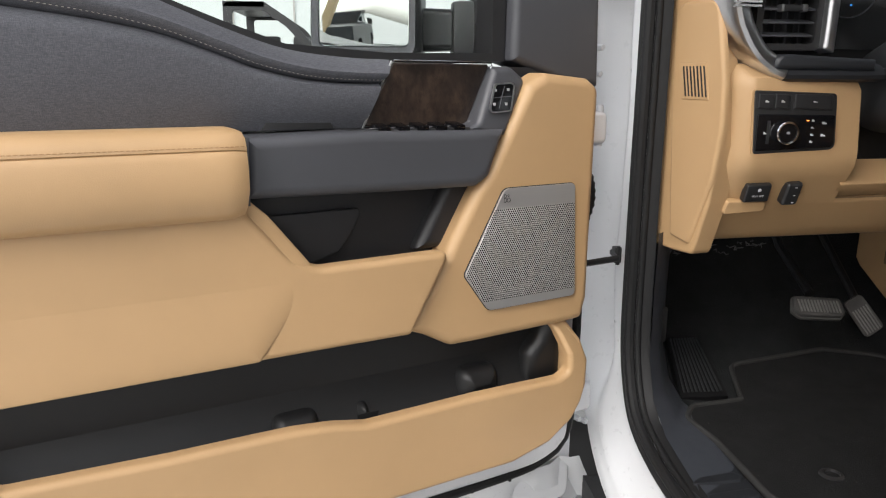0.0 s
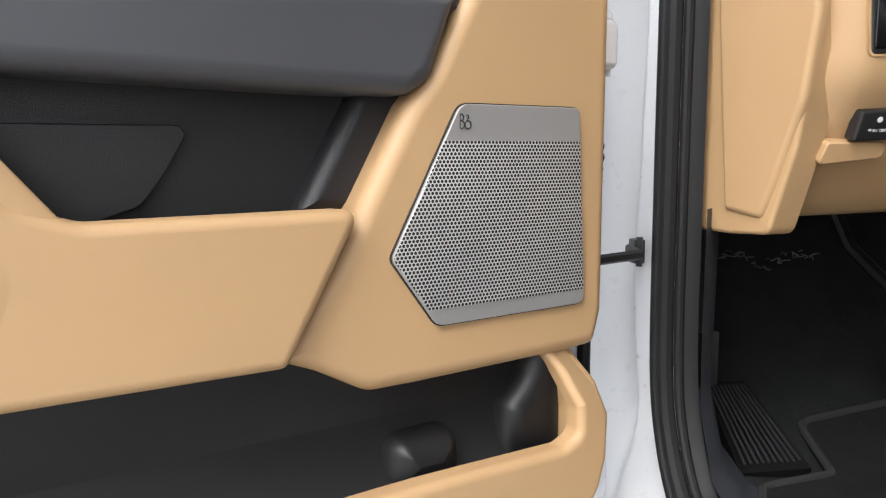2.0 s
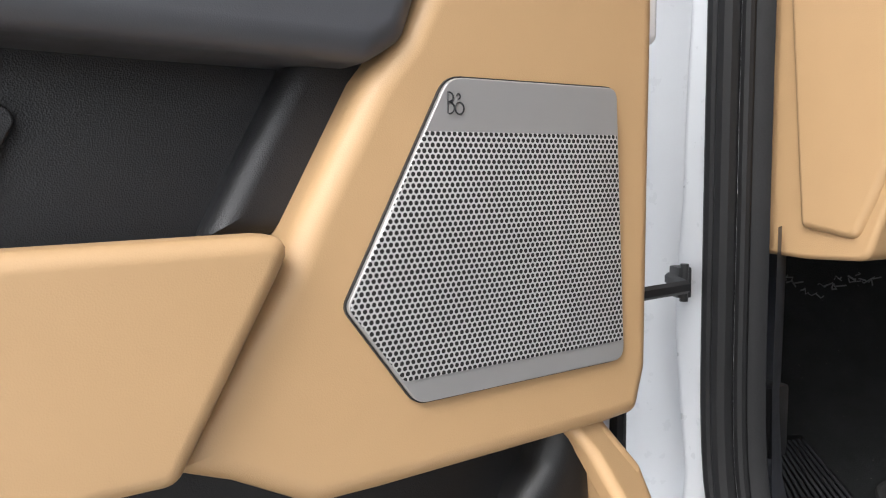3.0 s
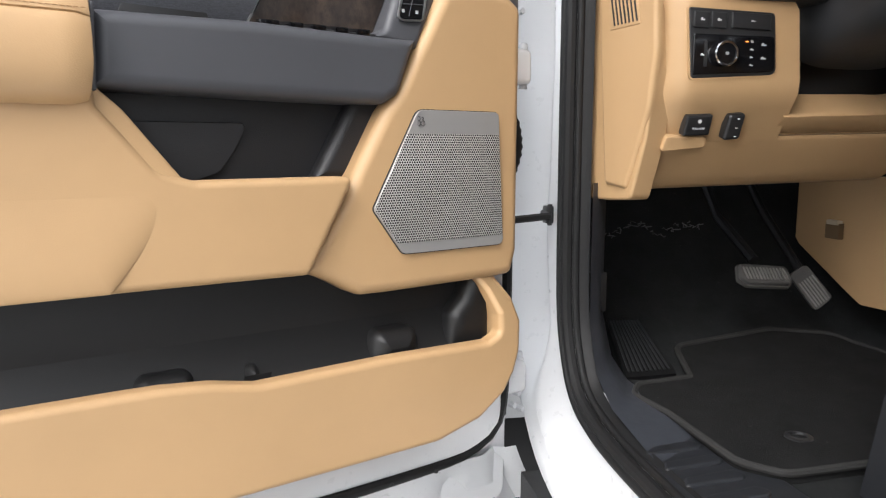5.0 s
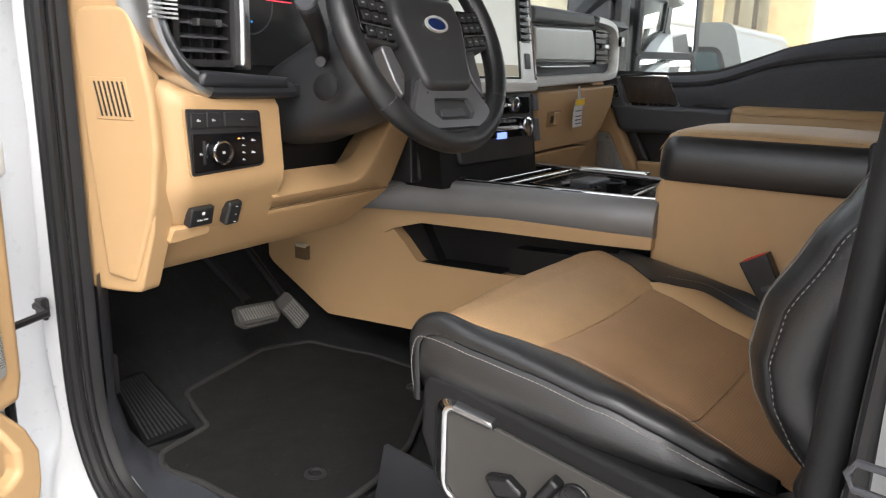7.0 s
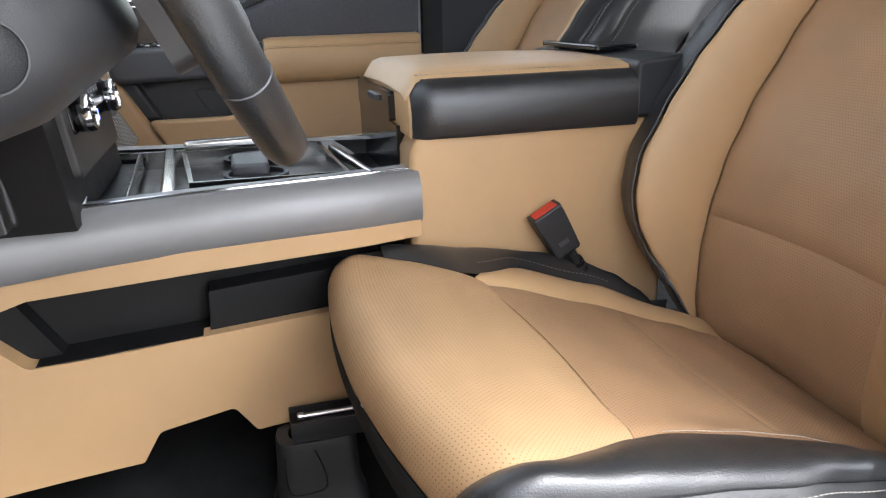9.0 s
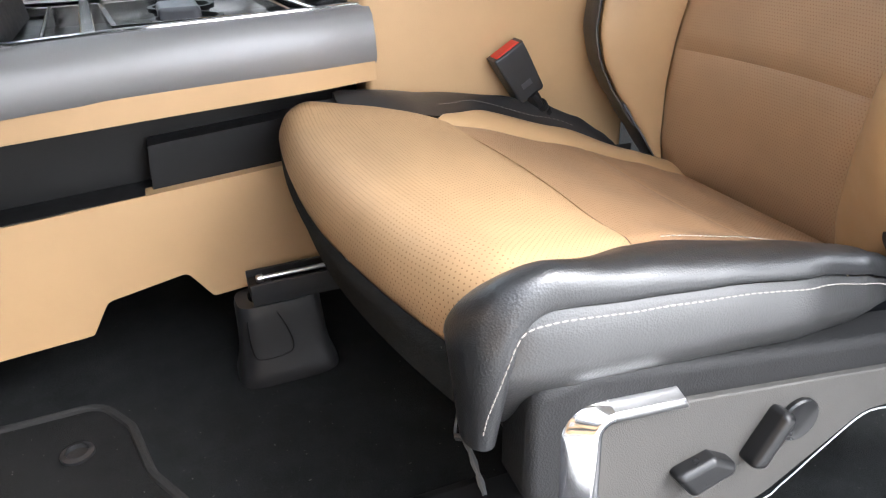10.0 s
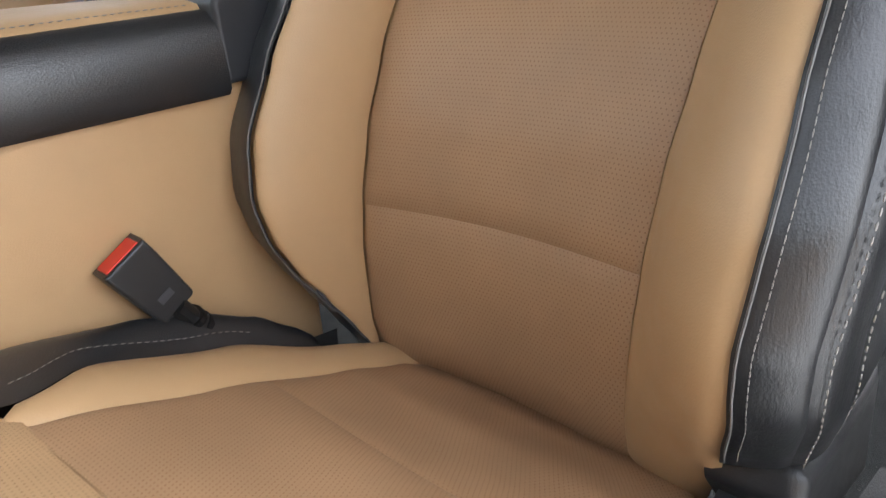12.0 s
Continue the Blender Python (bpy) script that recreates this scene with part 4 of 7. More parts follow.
    sill = slab([(-0.622, -0.47), (-0.470, -0.42), (-0.455, -1.36), (-0.622, -1.36)], lambda x, y, d: Vector((x, y, 0.972 + d)), -0.05, 0.012, 0.008, 0.01)
    part("sill_cover", sill, slate_plastic, fl, "dark plastic sill cover", weight=True)
    for k in range(14):
        y = -0.534 - 0.0485 * k
        rib = slab([(-0.006, -0.013, .006), (0.004, 0.010, .008), (0.080, 0.013, .008), (0.092, -0.006, .008), (0.080, -0.015, .008)], lambda x, v, d, y=y, k=k: Vector((-0.606 + 0.0025 * k + x, y + v + 0.13 * x, 0.982 + d)), 0, 0.0060, 0.005)
        part("rib", rib, slate_plastic, fl, weight=True)
    return fl


def build_floor_mat():
    mat = thing("floor_mat", (-0.2, -0.4, 0.985), "charcoal carpet floor mat with a bound edge", "floor mat")
    line = [(-0.348, -0.135, .03), (-0.12, -0.100, .04), (0.02, -0.125, .06), (0.085, -0.25, .05), (0.090, -0.480, .04), (0.03, -0.515, .05), (-0.067, -0.535, .05), (-0.20, -0.605, .06), (-0.33, -0.640, .06), (-0.470, -0.648, .04), (-0.514, -0.605, .04), (-0.512, -0.420, .06), (-0.530, -0.335, .03), (-0.500, -0.286, .03), (-0.385, -0.262, .02)]
    pts = rounded(line, 0)

    def rise(x, y):
        zz = 0.990
        if y > -0.22:
            zz += 0.0275 * ((y + 0.22) / 0.10) ** 1.6
        return zz + 0.0025 * noise.noise(Vector((x * 8, y * 8, 7)))
    bm = bmesh.new()
    top = [[Vector((p.x * (1 - f) + -0.2 * f, p.y * (1 - f) + -0.38 * f, rise(p.x * (1 - f) - 0.2 * f, p.y * (1 - f) - 0.38 * f) + 0.004)) for p in pts] for f in [k / 14 for k in range(14)]]
    rows = [[Vector((p.x, p.y, rise(p.x, p.y) - 0.012)) for p in pts]] + top
    grid(rows, bm, wrap=True)
    bm.verts.ensure_lookup_table()
    bm.faces.new(list(bm.verts)[-len(pts):])
    part("mat", bm, mat_carpet, mat, sharp=80)
    part("bound_edge", tube(bmesh.new(), [Vector((p.x, p.y, rise(p.x, p.y) + 0.004)) for p in pts], 0.0055, 8, closed=True), grained("edge_binding", (0.020, 0.0197, 0.0193), 0.9, 1200, 0.6, 0.2), mat, "woven edge binding")
    for x, y in ((-0.380, -0.548), (0.003, -0.455)):
        part("grommet", turned([(0.019, 0), (0.019, 0.004), (0.013, 0.006), (0.012, 0.001)], (x, y, 0.993), (0, 0, 1), 20), black_plastic, mat)
    return mat


def build_pedals():
    brake = thing("brake_pedal", (-0.22, -0.05, 1.2), "worn black rubber brake pedal", "pedal")
    face = plane_map((-0.212, -0.198, 1.165), (1, 0.0, -0.07), (0.05, 0.74, 0.67))
    pad_rubber = grained("worn_rubber", (0.050, 0.048, 0.046), 0.75, 300, 0.8, 0.5)
    worn_rib = grained("worn_rib_rubber", (0.13, 0.126, 0.12), 0.8, 500, 0.5, 0.5)
    pad = part("pad", slab([(-0.060, -0.018, .01), (-0.045, -0.032, .01), (0.042, -0.032, .01), (0.058, -0.016, .01), (0.056, 0.018, .008), (-0.048, 0.021, .012)], face, -0.004, 0.002, 0.0), pad_rubber, brake, weight=True)
    part("pad_rim", slab([(-0.055, -0.018, .008), (-0.043, -0.028, .008), (0.042, -0.028, .008), (0.054, -0.014, .008), (0.052, 0.016, .008), (-0.046, 0.018, .01)], face, 0.0, 0.009, 0.004), pad_rubber, brake, weight=True)
    for k in range(13):
        part("groove", block(face(-0.042 + k * 0.007, -0.006, 0.0095), (0.0035, 0.028, 0.003), 0.001, plane_matrix((0, 0, 0), (1, 0.0, -0.07), (0.05, 0.74, 0.67))), worn_rib, pad)
    part("lever", tube(bmesh.new(), [(-0.225, -0.19, 1.19), (-0.225, -0.06, 1.26), (-0.235, 0.05, 1.42)], [0.010, 0.010, 0.012], 8), deep_black, brake)
    gas = thing("accelerator_pedal", (-0.1, 0.0, 1.2), "worn black accelerator pedal", "pedal")
    face2 = plane_map((-0.076, -0.156, 1.128), (0.80, -0.1, 0.55), (-0.50, 0.35, 0.79))
    pad2 = part("pad", slab([(-0.022, -0.044, .01), (0.022, -0.040, .01), (0.019, 0.042, .01), (-0.020, 0.042, .01)], face2, -0.003, 0.006, 0.0), pad_rubber, gas)
    for k in range(6):
        part("groove", block(face2(-0.015 + k * 0.006, -0.010, 0.0068), (0.003, 0.056, 0.003), 0.001, plane_matrix((0, 0, 0), (0.80, -0.1, 0.55), (-0.50, 0.35, 0.79))), worn_rib, pad2)
    part("lever", tube(bmesh.new(), [(-0.082, -0.135, 1.155), (-0.105, -0.03, 1.27), (-0.13, 0.07, 1.42)], 0.009, 8), deep_black, gas)


build_body()
build_floor()
build_floor_mat()
build_pedals()

# ---- dashboard ----
def build_dash():
    dash = thing("dashboard", (0.3, -0.3, 1.33), "tan and black pickup dashboard with silver trim", "dashboard")
    # end panel beside the door seal, with a slotted grille
    bend = [(-0.03, -0.592, -0.232), (0.0, -0.590, -0.262), (0.178, -0.550, -0.432), (0.205, -0.528, -0.446), (0.24, -0.496, -0.466)]

    def side(s, z, d=0.0):
        """The end panel's surface: s round from the door seal towards the fascia."""
        k = 0
        while k < len(bend) - 2 and s > bend[k + 1][0]:
            k += 1
        (s0, x0, y0), (s1, x1, y1) = bend[k], bend[k + 1]
        f = (s - s0) / (s1 - s0)
        n = Vector((y1 - y0, x0 - x1, 0)).normalized()
        return Vector((x0 + (x1 - x0) * f, y0 + (y1 - y0) * f, z)) + n * d
    panel = slab([(-0.024, 1.318), (-0.018, 1.775), (0.125, 1.775), (0.138, 1.66, .02), (0.160, 1.60, .04), (0.166, 1.51, .04), (0.150, 1.415), (0.118, 1.322, .015), (0.060, 1.318)], side, -0.03, 0.006, 0.005)
    part("end_panel", panel, tan_plastic, dash, "tan moulded end panel", weight=True)
    raised = slab([(0.056, 1.345, .008), (0.050, 1.40), (0.034, 1.560), (0.026, 1.740, .03), (0.135, 1.740, .03), (0.152, 1.68, .03), (0.168, 1.61, .04), (0.172, 1.54, .04), (0.160, 1.46, .04), (0.125, 1.37, .03), (0.110, 1.338, .012)], side, 0.0, 0.0115, 0.007, steps=5)
    part("raised_panel", raised, tan_plastic, dash, weight=True)
    grille = part("slot_frame", slab([(0.062, 1.582, .002), (0.050, 1.642, .002), (0.122, 1.642, .002), (0.136, 1.582, .002)], side, 0.006, 0.0127, 0.001), tan_plastic, dash)
    for k in range(7):
        s = 0.073 + k * 0.0090
        part("slot", slab([(s, 1.587), (s - 0.012, 1.636), (s - 0.0085, 1.636), (s + 0.0035, 1.587)], side, 0.006, 0.0133), black_plastic, grille)
    # driver-side front: profile from the cowl down to the knee panel
    prof = [(-0.400, 1.640), (-0.436, 1.618), (-0.4385, 1.60), (-0.4385, 1.50), (-0.436, 1.480), (-0.424, 1.462), (-0.406, 1.436), (-0.390, 1.412)]
    rows = []
    for k in range(15):
        f = k / 14
        x = -0.556 + 0.220 * f
        shift = 0.052 * max(0.0, 1 - f / 0.22) ** 2
        rows.append([Vector((x + (0.012 if z > 1.56 and k == 14 else 0) - (0.030 * f * max(0, z - 1.56) / 0.06), y + shift, z)) for y, z in prof])
    bm = grid(rows)
    side_wall = [[Vector((-0.336 - (0.030 * max(0, z - 1.56) / 0.06), y + dd, z)) for y, z in prof] for dd in (0.0, 0.10)]
    grid(side_wall, bm)
    part("switch_fascia", bm, tan_plastic, dash, "tan fascia beside the steering column", sharp=50)
    # knee panel, bowed, with rolled lower edge; forms the tray below the column
    rows = []
    lower = [(-0.386, 1.4225), (-0.391, 1.4120), (-0.388, 1.406), (-0.372, 1.385), (-0.350, 1.358), (-0.335, 1.340), (-0.318, 1.334), (-0.26, 1.338), (-0.12, 1.35)]
    for k in range(31):
        f = k / 30
        ends = [-0.088 + 1.05 * max(0.0, z - 1.340) for y, z in lower]
        rows.append([Vector((-0.565 + (xe + 0.565) * f, y + 0.05 * max(0, 1 - f / 0.10) ** 2 + 0.02 * max(0, f - 0.75), z + 0.014 * f - 0.010 * max(0, 1 - f / 0.08))) for (y, z), xe in zip(lower, ends)])
    part("knee_panel", grid(rows), tan_plastic, dash, "tan knee panel", sharp=60)
    # tray ledge under the column, sweeping up into the fin at its far end
    back = [(-0.345, 1.485), (-0.245, 1.4862), (-0.190, 1.487), (-0.140, 1.488), (-0.110, 1.498), (-0.089, 1.517), (-0.068, 1.541), (-0.045, 1.560)]
    edge = [(-0.345, 1.448), (-0.245, 1.451), (-0.195, 1.4525), (-0.150, 1.456), (-0.126, 1.465), (-0.103, 1.487), (-0.068, 1.530), (-0.045, 1.566)]
    foot = [(-0.345, 1.424, -0.391), (-0.245, 1.4265, -0.391), (-0.160, 1.4285, -0.391), (-0.090, 1.431, -0.391), (-0.020, 1.4355, -0.392), (0.008, 1.476, -0.396), (0.032, 1.518, -0.398), (0.050, 1.548, -0.400)]
    b3 = spline([Vector((x, -0.378, z)) for x, z in back], 60)
    e3 = spline([Vector((x, -0.4215, z)) for x, z in edge], 60)
    f3 = spline([Vector((x, y, z)) for x, z, y in foot], 60)
    rows = []
    for pb, pe, pf in zip(b3, e3, f3):
        soft = pe.lerp(pb, 0.5).lerp(pe.lerp(pf, 0.5), 0.5).lerp(pe, 0.90)
        rows.append([pb + Vector((0.004, 0.05, -0.02)), pb + Vector((0.0, 0.004, -0.0015)), pb, pb.lerp(pe, 0.5) + Vector((0, 0.001, -0.002)), pe.lerp(pb, 0.10), soft, pe.lerp(pf, 0.10), pe.lerp(pf, 0.5), pf, pf + Vector((0.010, 0.06, 0.0))])
    rows.append([p + Vector((0.004, 0.008, 0.002)) for p in rows[-1]])
    rows.append([p + Vector((0.004, 0.06, 0.0)) for p in rows[-1]])
    part("tray_ledge", grid(rows), tan_plastic, dash, sharp=60)
    gap = [Vector((x, -0.3905 + 0.05 * max(0, 1 - (x + 0.565) / 0.0625) ** 2, 1.4165 + 0.014 * (x + 0.565) / 0.625)) for x in [-0.54 + 0.55 * k / 30 for k in range(31)]]
    part("panel_gap", tube(bmesh.new(), gap, 0.0011, 6), grained("gap_brown", (0.20, 0.125, 0.064), 0.8, 300, 0.1, 0.1), dash)
    part("column_void", slab([(-0.345, 1.46), (-0.345, 1.64), (0.02, 1.64), (0.02, 1.46)], lambda x, z, d: Vector((x, -0.30 + d, z)), 0, 0.01), black_plastic, dash)
    part("void_top", block((-0.16, -0.36, 1.625), (0.42, 0.16, 0.02), 0.006), black_plastic, dash)

    # light switch panel
    face = lambda x, z, d=0.0: Vector((x, -0.4385 - d, z))
    bez = [(-0.520, 1.5995, .004), (-0.384, 1.5955, .008), (-0.377, 1.508, .012), (-0.513, 1.5005, .006)]
    sw = part("switch_panel", slab(bez, face, -0.01, 0.0025, 0.0015), black_plastic, dash, "black switch panel with white symbols")
    ring = rounded(bez, 0)
    part("panel_lip", ringed(inset([Vector(p) for p in ring], -0.0025), ring, face, -0.002, 0.0012), tan_plastic, sw)
    for x0, x1 in ((-0.513, -0.488), (-0.486, -0.462), (-0.454, -0.392)):
        part("button", slab([(x0, 1.572, .002), (x0, 1.594, .002), (x1, 1.593, .002), (x1, 1.570, .002)], face, 0.0, 0.0055, 0.0015), black_plastic, sw)
    part("gloss_plate", slab([(-0.512, 1.5055, .004), (-0.512, 1.563, .003), (-0.384, 1.562, .006), (-0.381, 1.512, .01)], face, 0.0, 0.0048, 0.0015), gloss_black, sw)
    for x, z, w, h in ((-0.500, 1.582, .007, .006), (-0.474, 1.582, .007, .006), (-0.421, 1.582, .008, .004), (-0.4985, 1.533, .006, .006), (-0.421, 1.553, .005, .005), (-0.421, 1.542, .006, .004), (-0.421, 1.531, .006, .005), (-0.421, 1.520, .006, .005), (-0.402, 1.549, .009, .006), (-0.402, 1.530, .009, .006)):
        part("symbol", block(face(x, z, 0.0058), (w * 0.85, 0.0004, h * 0.30)), symbol_print, sw)
        part("symbol", block(face(x - w * 0.2, z + h * 0.25, 0.0058), (w * 0.4, 0.0004, h * 0.4)), symbol_print, sw)
    part("lamp_indicator", block(face(-0.4295, 1.5535, 0.0058), (0.004, 0.0006, 0.0015)), amber_light, sw)
    knob = part("light_knob", turned([(0.0175, 0), (0.0175, 0.010), (0.0148, 0.0125), (0.0142, 0.0115), (0.004, 0.0118)], face(-0.466, 1.535, 0.004), (0, -1, 0), 36), gloss_black, sw, "black knob")
    part("knob_ring", turned([(0.0178, 0.008), (0.0182, 0.0115), (0.0170, 0.0135), (0.0146, 0.0130), (0.0146, 0.010)], face(-0.466, 1.535, 0.004), (0, -1, 0), 36), chrome, knob, "bright metal ring")
    part("symbol", block(face(-0.466, 1.535, 0.0162), (0.005, 0.0004, 0.004)), dim_print, knob)
    part("dimmer_slot", block(face(-0.493, 1.535, 0.005), (0.005, 0.002, 0.036), 0.0008), black_plastic, sw)
    # brake release and pedal adjuster below
    tilt = plane_map((-0.484, -0.412, 1.4385), (1, 0, 0), (0, -0.30, 0.954))
    rel = part("brake_release", slab([(-0.024, -0.018, .003), (-0.022, 0.013, .003), (0.019, 0.015, .003), (0.019, -0.016, .003)], tilt, -0.004, 0.010, 0.003), black_plastic, dash, "black parking brake release, lettered in white")
    lettering("PULL OFF", 0.0046, plane_matrix(tilt(-0.001, -0.006, 0.0102), (1, 0, 0), (0, -0.30, 0.954)), white_print, rel)
    part("symbol", turned([(0.003, 0), (0.003, 0.0004)], tilt(-0.001, 0.005, 0.0099), (0, -0.954, -0.30), 14), white_print, rel)
    part("finger_scoop", slab([(-0.050, -0.045, .006), (-0.045, -0.020, .006), (0.020, -0.020, .006), (0.022, -0.038, .008)], tilt, -0.012, 0.0025, 0.0025), tan_plastic, dash, weight=True)
    adj = part("pedal_adjuster", slab([(0.042, -0.024, .006), (0.045, 0.016, .006), (0.072, 0.018, .006), (0.069, -0.022, .006)], tilt, -0.004, 0.012, 0.005), black_plastic, dash, "black pedal adjuster switch", weight=True)
    for t in (0.010, -0.004, -0.017):
        part("symbol", block(tilt(0.0595, t, 0.0122), (0.0035, 0.001, 0.0012), 0, Matrix.Rotation(radians(-17), 4, "X")), white_print, adj)

    # bright vent surround and the outer vent
    fv = lambda x, z, d=0.0: Vector((x, -0.425 - d - 0.10 * max(0, x + 0.5), z))
    outer = spline([(-0.590, 1.86, 0), (-0.583, 1.80, 0), (-0.570, 1.735, 0), (-0.556, 1.690, 0), (-0.530, 1.650, 0), (-0.500, 1.625, 0), (-0.474, 1.6135, 0), (-0.44, 1.613, 0), (-0.36, 1.613, 0), (-0.325, 1.614, 0)], 50)
    n_out = []
    for i, p in enumerate(outer):
        t = (outer[min(i + 1, 49)] - outer[max(0, i - 1)]).normalized()
        n_out.append(Vector((-t.y, t.x, 0)))
    rows = []
    for i, p in enumerate(outer):
        w = 0.036 if i < 30 else 0.030
        rows.append([fv(*(p + n_out[i] * o).xy, d) for o, d in ((-0.002, -0.05), (0.0, 0.008), (0.004, 0.016), (0.010, 0.019), (w * 0.55, 0.017), (w * 0.8, 0.010), (w, -0.01))])
    part("vent_surround", grid(rows[:33]), satin_metal, dash, "satin silver vent surround")
    part("ledge_trim", grid(rows[32:]), slate_plastic, dash)
    rib = bmesh.new()
    for z in (1.722, 1.728, 1.734, 1.740, 1.746):
        prism(rib, [(-0.566, z), (-0.566, z + 0.003), (-0.526, z + 0.003), (-0.526, z)], fv, 0.0, 0.0215)
    part("ribbed_badge", rib, chrome, dash, "ribbed chrome badge")
    part("vent_well", slab([(-0.545, 1.635), (-0.545, 1.90), (-0.385, 1.90), (-0.385, 1.635)], fv, -0.08, -0.045), black_plastic, dash)
    part("ledge", slab([(-0.50, 1.630, .02), (-0.34, 1.630), (-0.34, 1.647), (-0.49, 1.655, .02)], fv, -0.05, 0.022, 0.008), slate_plastic, dash, "dark ledge below the vent", weight=True)
    vent = part("air_vent", ringed([Vector(p) for p in rounded([(-0.520, 1.660, .008), (-0.524, 1.90), (-0.416, 1.90), (-0.419, 1.660, .01)], 0)], [Vector(p) for p in rounded([(-0.510, 1.670, .006), (-0.514, 1.895), (-0.426, 1.895), (-0.429, 1.670, .008)], 0)], fv, -0.03, 0.0), black_plastic, dash, "black air vent with slats")
    for k in range(7):
        z = 1.684 + k * 0.0195
        part("slat", block(fv(-0.469, z, -0.012), (0.084, 0.022, 0.0030), 0.0010, Matrix.Rotation(radians(14), 4, "X")), charcoal_plastic, vent)
    for x in (-0.497, -0.478, -0.459, -0.440):
        part("fin", block(fv(x, 1.77, -0.034), (0.002, 0.016, 0.20), 0.0006), charcoal_plastic, vent)
    tab = part("vent_tab", block(fv(-0.470, 1.722, 0.004), (0.036, 0.014, 0.010), 0.003), black_plastic, vent)
    for x in (-0.487, -0.453):
        part("tab_end", block(fv(x, 1.722, 0.005), (0.007, 0.015, 0.011), 0.003), satin_metal, tab)
    part("vent_bar", slab([(-0.420, 1.662, .004), (-0.417, 1.90), (-0.400, 1.90), (-0.402, 1.655, .004)], fv, -0.02, 0.014, 0.006), satin_metal, dash, "silver upright beside the vent", weight=True)
    # instrument cluster in its dark hood
    part("cluster_hood", slab([(-0.40, 1.64), (-0.40, 1.93), (0.02, 1.93), (0.02, 1.64)], lambda x, z, d: Vector((x, -0.345 + d, z)), -0.01, 0.01), black_plastic, dash)
    clus = part("instrument_display", slab([(-0.385, 1.665, .01), (-0.385, 1.86, .01), (-0.02, 1.86, .01), (-0.02, 1.665, .01)], lambda x, z, d: Vector((x, -0.358 - d, z)), 0, 0.004), screen_glass, dash, "dark instrument cluster with dim lights")
    for x, z, w in ((-0.30, 1.80, 0.007), (-0.285, 1.80, 0.004), (-0.25, 1.80, 0.005), (-0.33, 1.735, 0.003), (-0.10, 1.78, 0.006)):
        part("display_light", block((x, -0.3625, z), (w, 0.001, 0.003)), blue_light, clus)
    part("display_light", block((-0.27, -0.3625, 1.772), (0.055, 0.001, 0.0016)), lit("red_light", (0.9, 0.05, 0.08), 0.8), clus)
    dialf = lambda x, z, d=0.0: Vector((x, -0.3625 - d, z))
    for x in (-0.335, -0.075):
        part("dial", tube(bmesh.new(), [dialf(x + 0.05 * math.cos(a), 1.765 + 0.05 * math.sin(a)) for a in [math.pi * 2 * k / 40 for k in range(40)]], 0.0012, 5, closed=True), charcoal_plastic, clus)

    # upper pad across the whole dash
    rows = []
    for k in range(41):
        f = k / 40
        x = -0.60 + 1.80 * f
        h = 0.055 * math.exp(-((x + 0.20) / 0.23) ** 4) - 0.022 * max(0.0, min(1.0, (x - 0.40) / 0.08))
        rows.append([Vector((x, y, z + h * w)) for y, z, w in ((0.34, 1.80, 0.1), (0.10, 1.84, 0.3), (-0.15, 1.865, 0.8), (-0.30, 1.872, 1), (-0.355, 1.862, 1), (-0.372, 1.840, 0.9), (-0.350, 1.815, 0.3))])
    part("upper_pad", grid(rows), slate_plastic, dash, "dark grained upper pad", sharp=80)

    # centre stack: portrait screen in a silver surround, vents beside, climate panel below
    fs = lambda x, z, d=0.0: Vector((x, -0.452 - d + 0.12 * (z - 1.65), z))
    part("stack_body", slab([(0.06, 1.425), (0.06, 1.868), (0.430, 1.868), (0.452, 1.60), (0.452, 1.425)], fs, -0.14, -0.004), deep_black, dash)
    surround_o = rounded([(0.040, 1.640, .012), (0.044, 1.875, .03), (0.432, 1.875, .03), (0.451, 1.645, .010)], 0)
    surround_i = rounded([(0.104, 1.652, .006), (0.104, 1.850, .006), (0.386, 1.850, .006), (0.386, 1.652, .006)], 0)
    scr = part("screen_surround", ringed(surround_o, surround_i, fs, -0.02, 0.012), silver_plastic, dash, "silver surround of the touch screen")
    part("surround_edge", tube(bmesh.new(), [fs(p[0], p[1], 0.012) for p in spline([(0.446, 1.650, 0), (0.4395, 1.75, 0), (0.431, 1.838, 0), (0.421, 1.862, 0), (0.397, 1.871, 0), (0.25, 1.873, 0), (0.08, 1.871, 0)], 40)], 0.0042, 8), chrome, scr, "bright edge of the surround")
    part("screen_border", ringed([Vector(p) for p in surround_i], [Vector(p) for p in inset([Vector(q) for q in surround_i], 0.005)], fs, -0.01, 0.008), gloss_black, scr)
    # the glass's pale reflection is put in as weak emission
    part("touch_screen", slab([(0.104, 1.652), (0.104, 1.850), (0.386, 1.850), (0.386, 1.652)], fs, -0.01, 0.004), lit("screen_sheen", (0.55, 0.57, 0.53), 0.34), scr, "touch screen with its pale grey reflection put in as emission")
    # brownish reflection along the screen's foot, emission as well
    part("screen_band", slab([(0.111, 1.658), (0.111, 1.684), (0.379, 1.684), (0.379, 1.658)], fs, 0.004, 0.0046), lit("band_sheen", (0.30, 0.27, 0.20), 0.25), scr)
    part("screen_tile", slab([(0.299, 1.664, .002), (0.299, 1.677, .002), (0.317, 1.677, .002), (0.317, 1.664, .002)], fs, 0.0046, 0.0052), lit("tile_glow", (0.08, 0.10, 0.55), 0.5), scr)
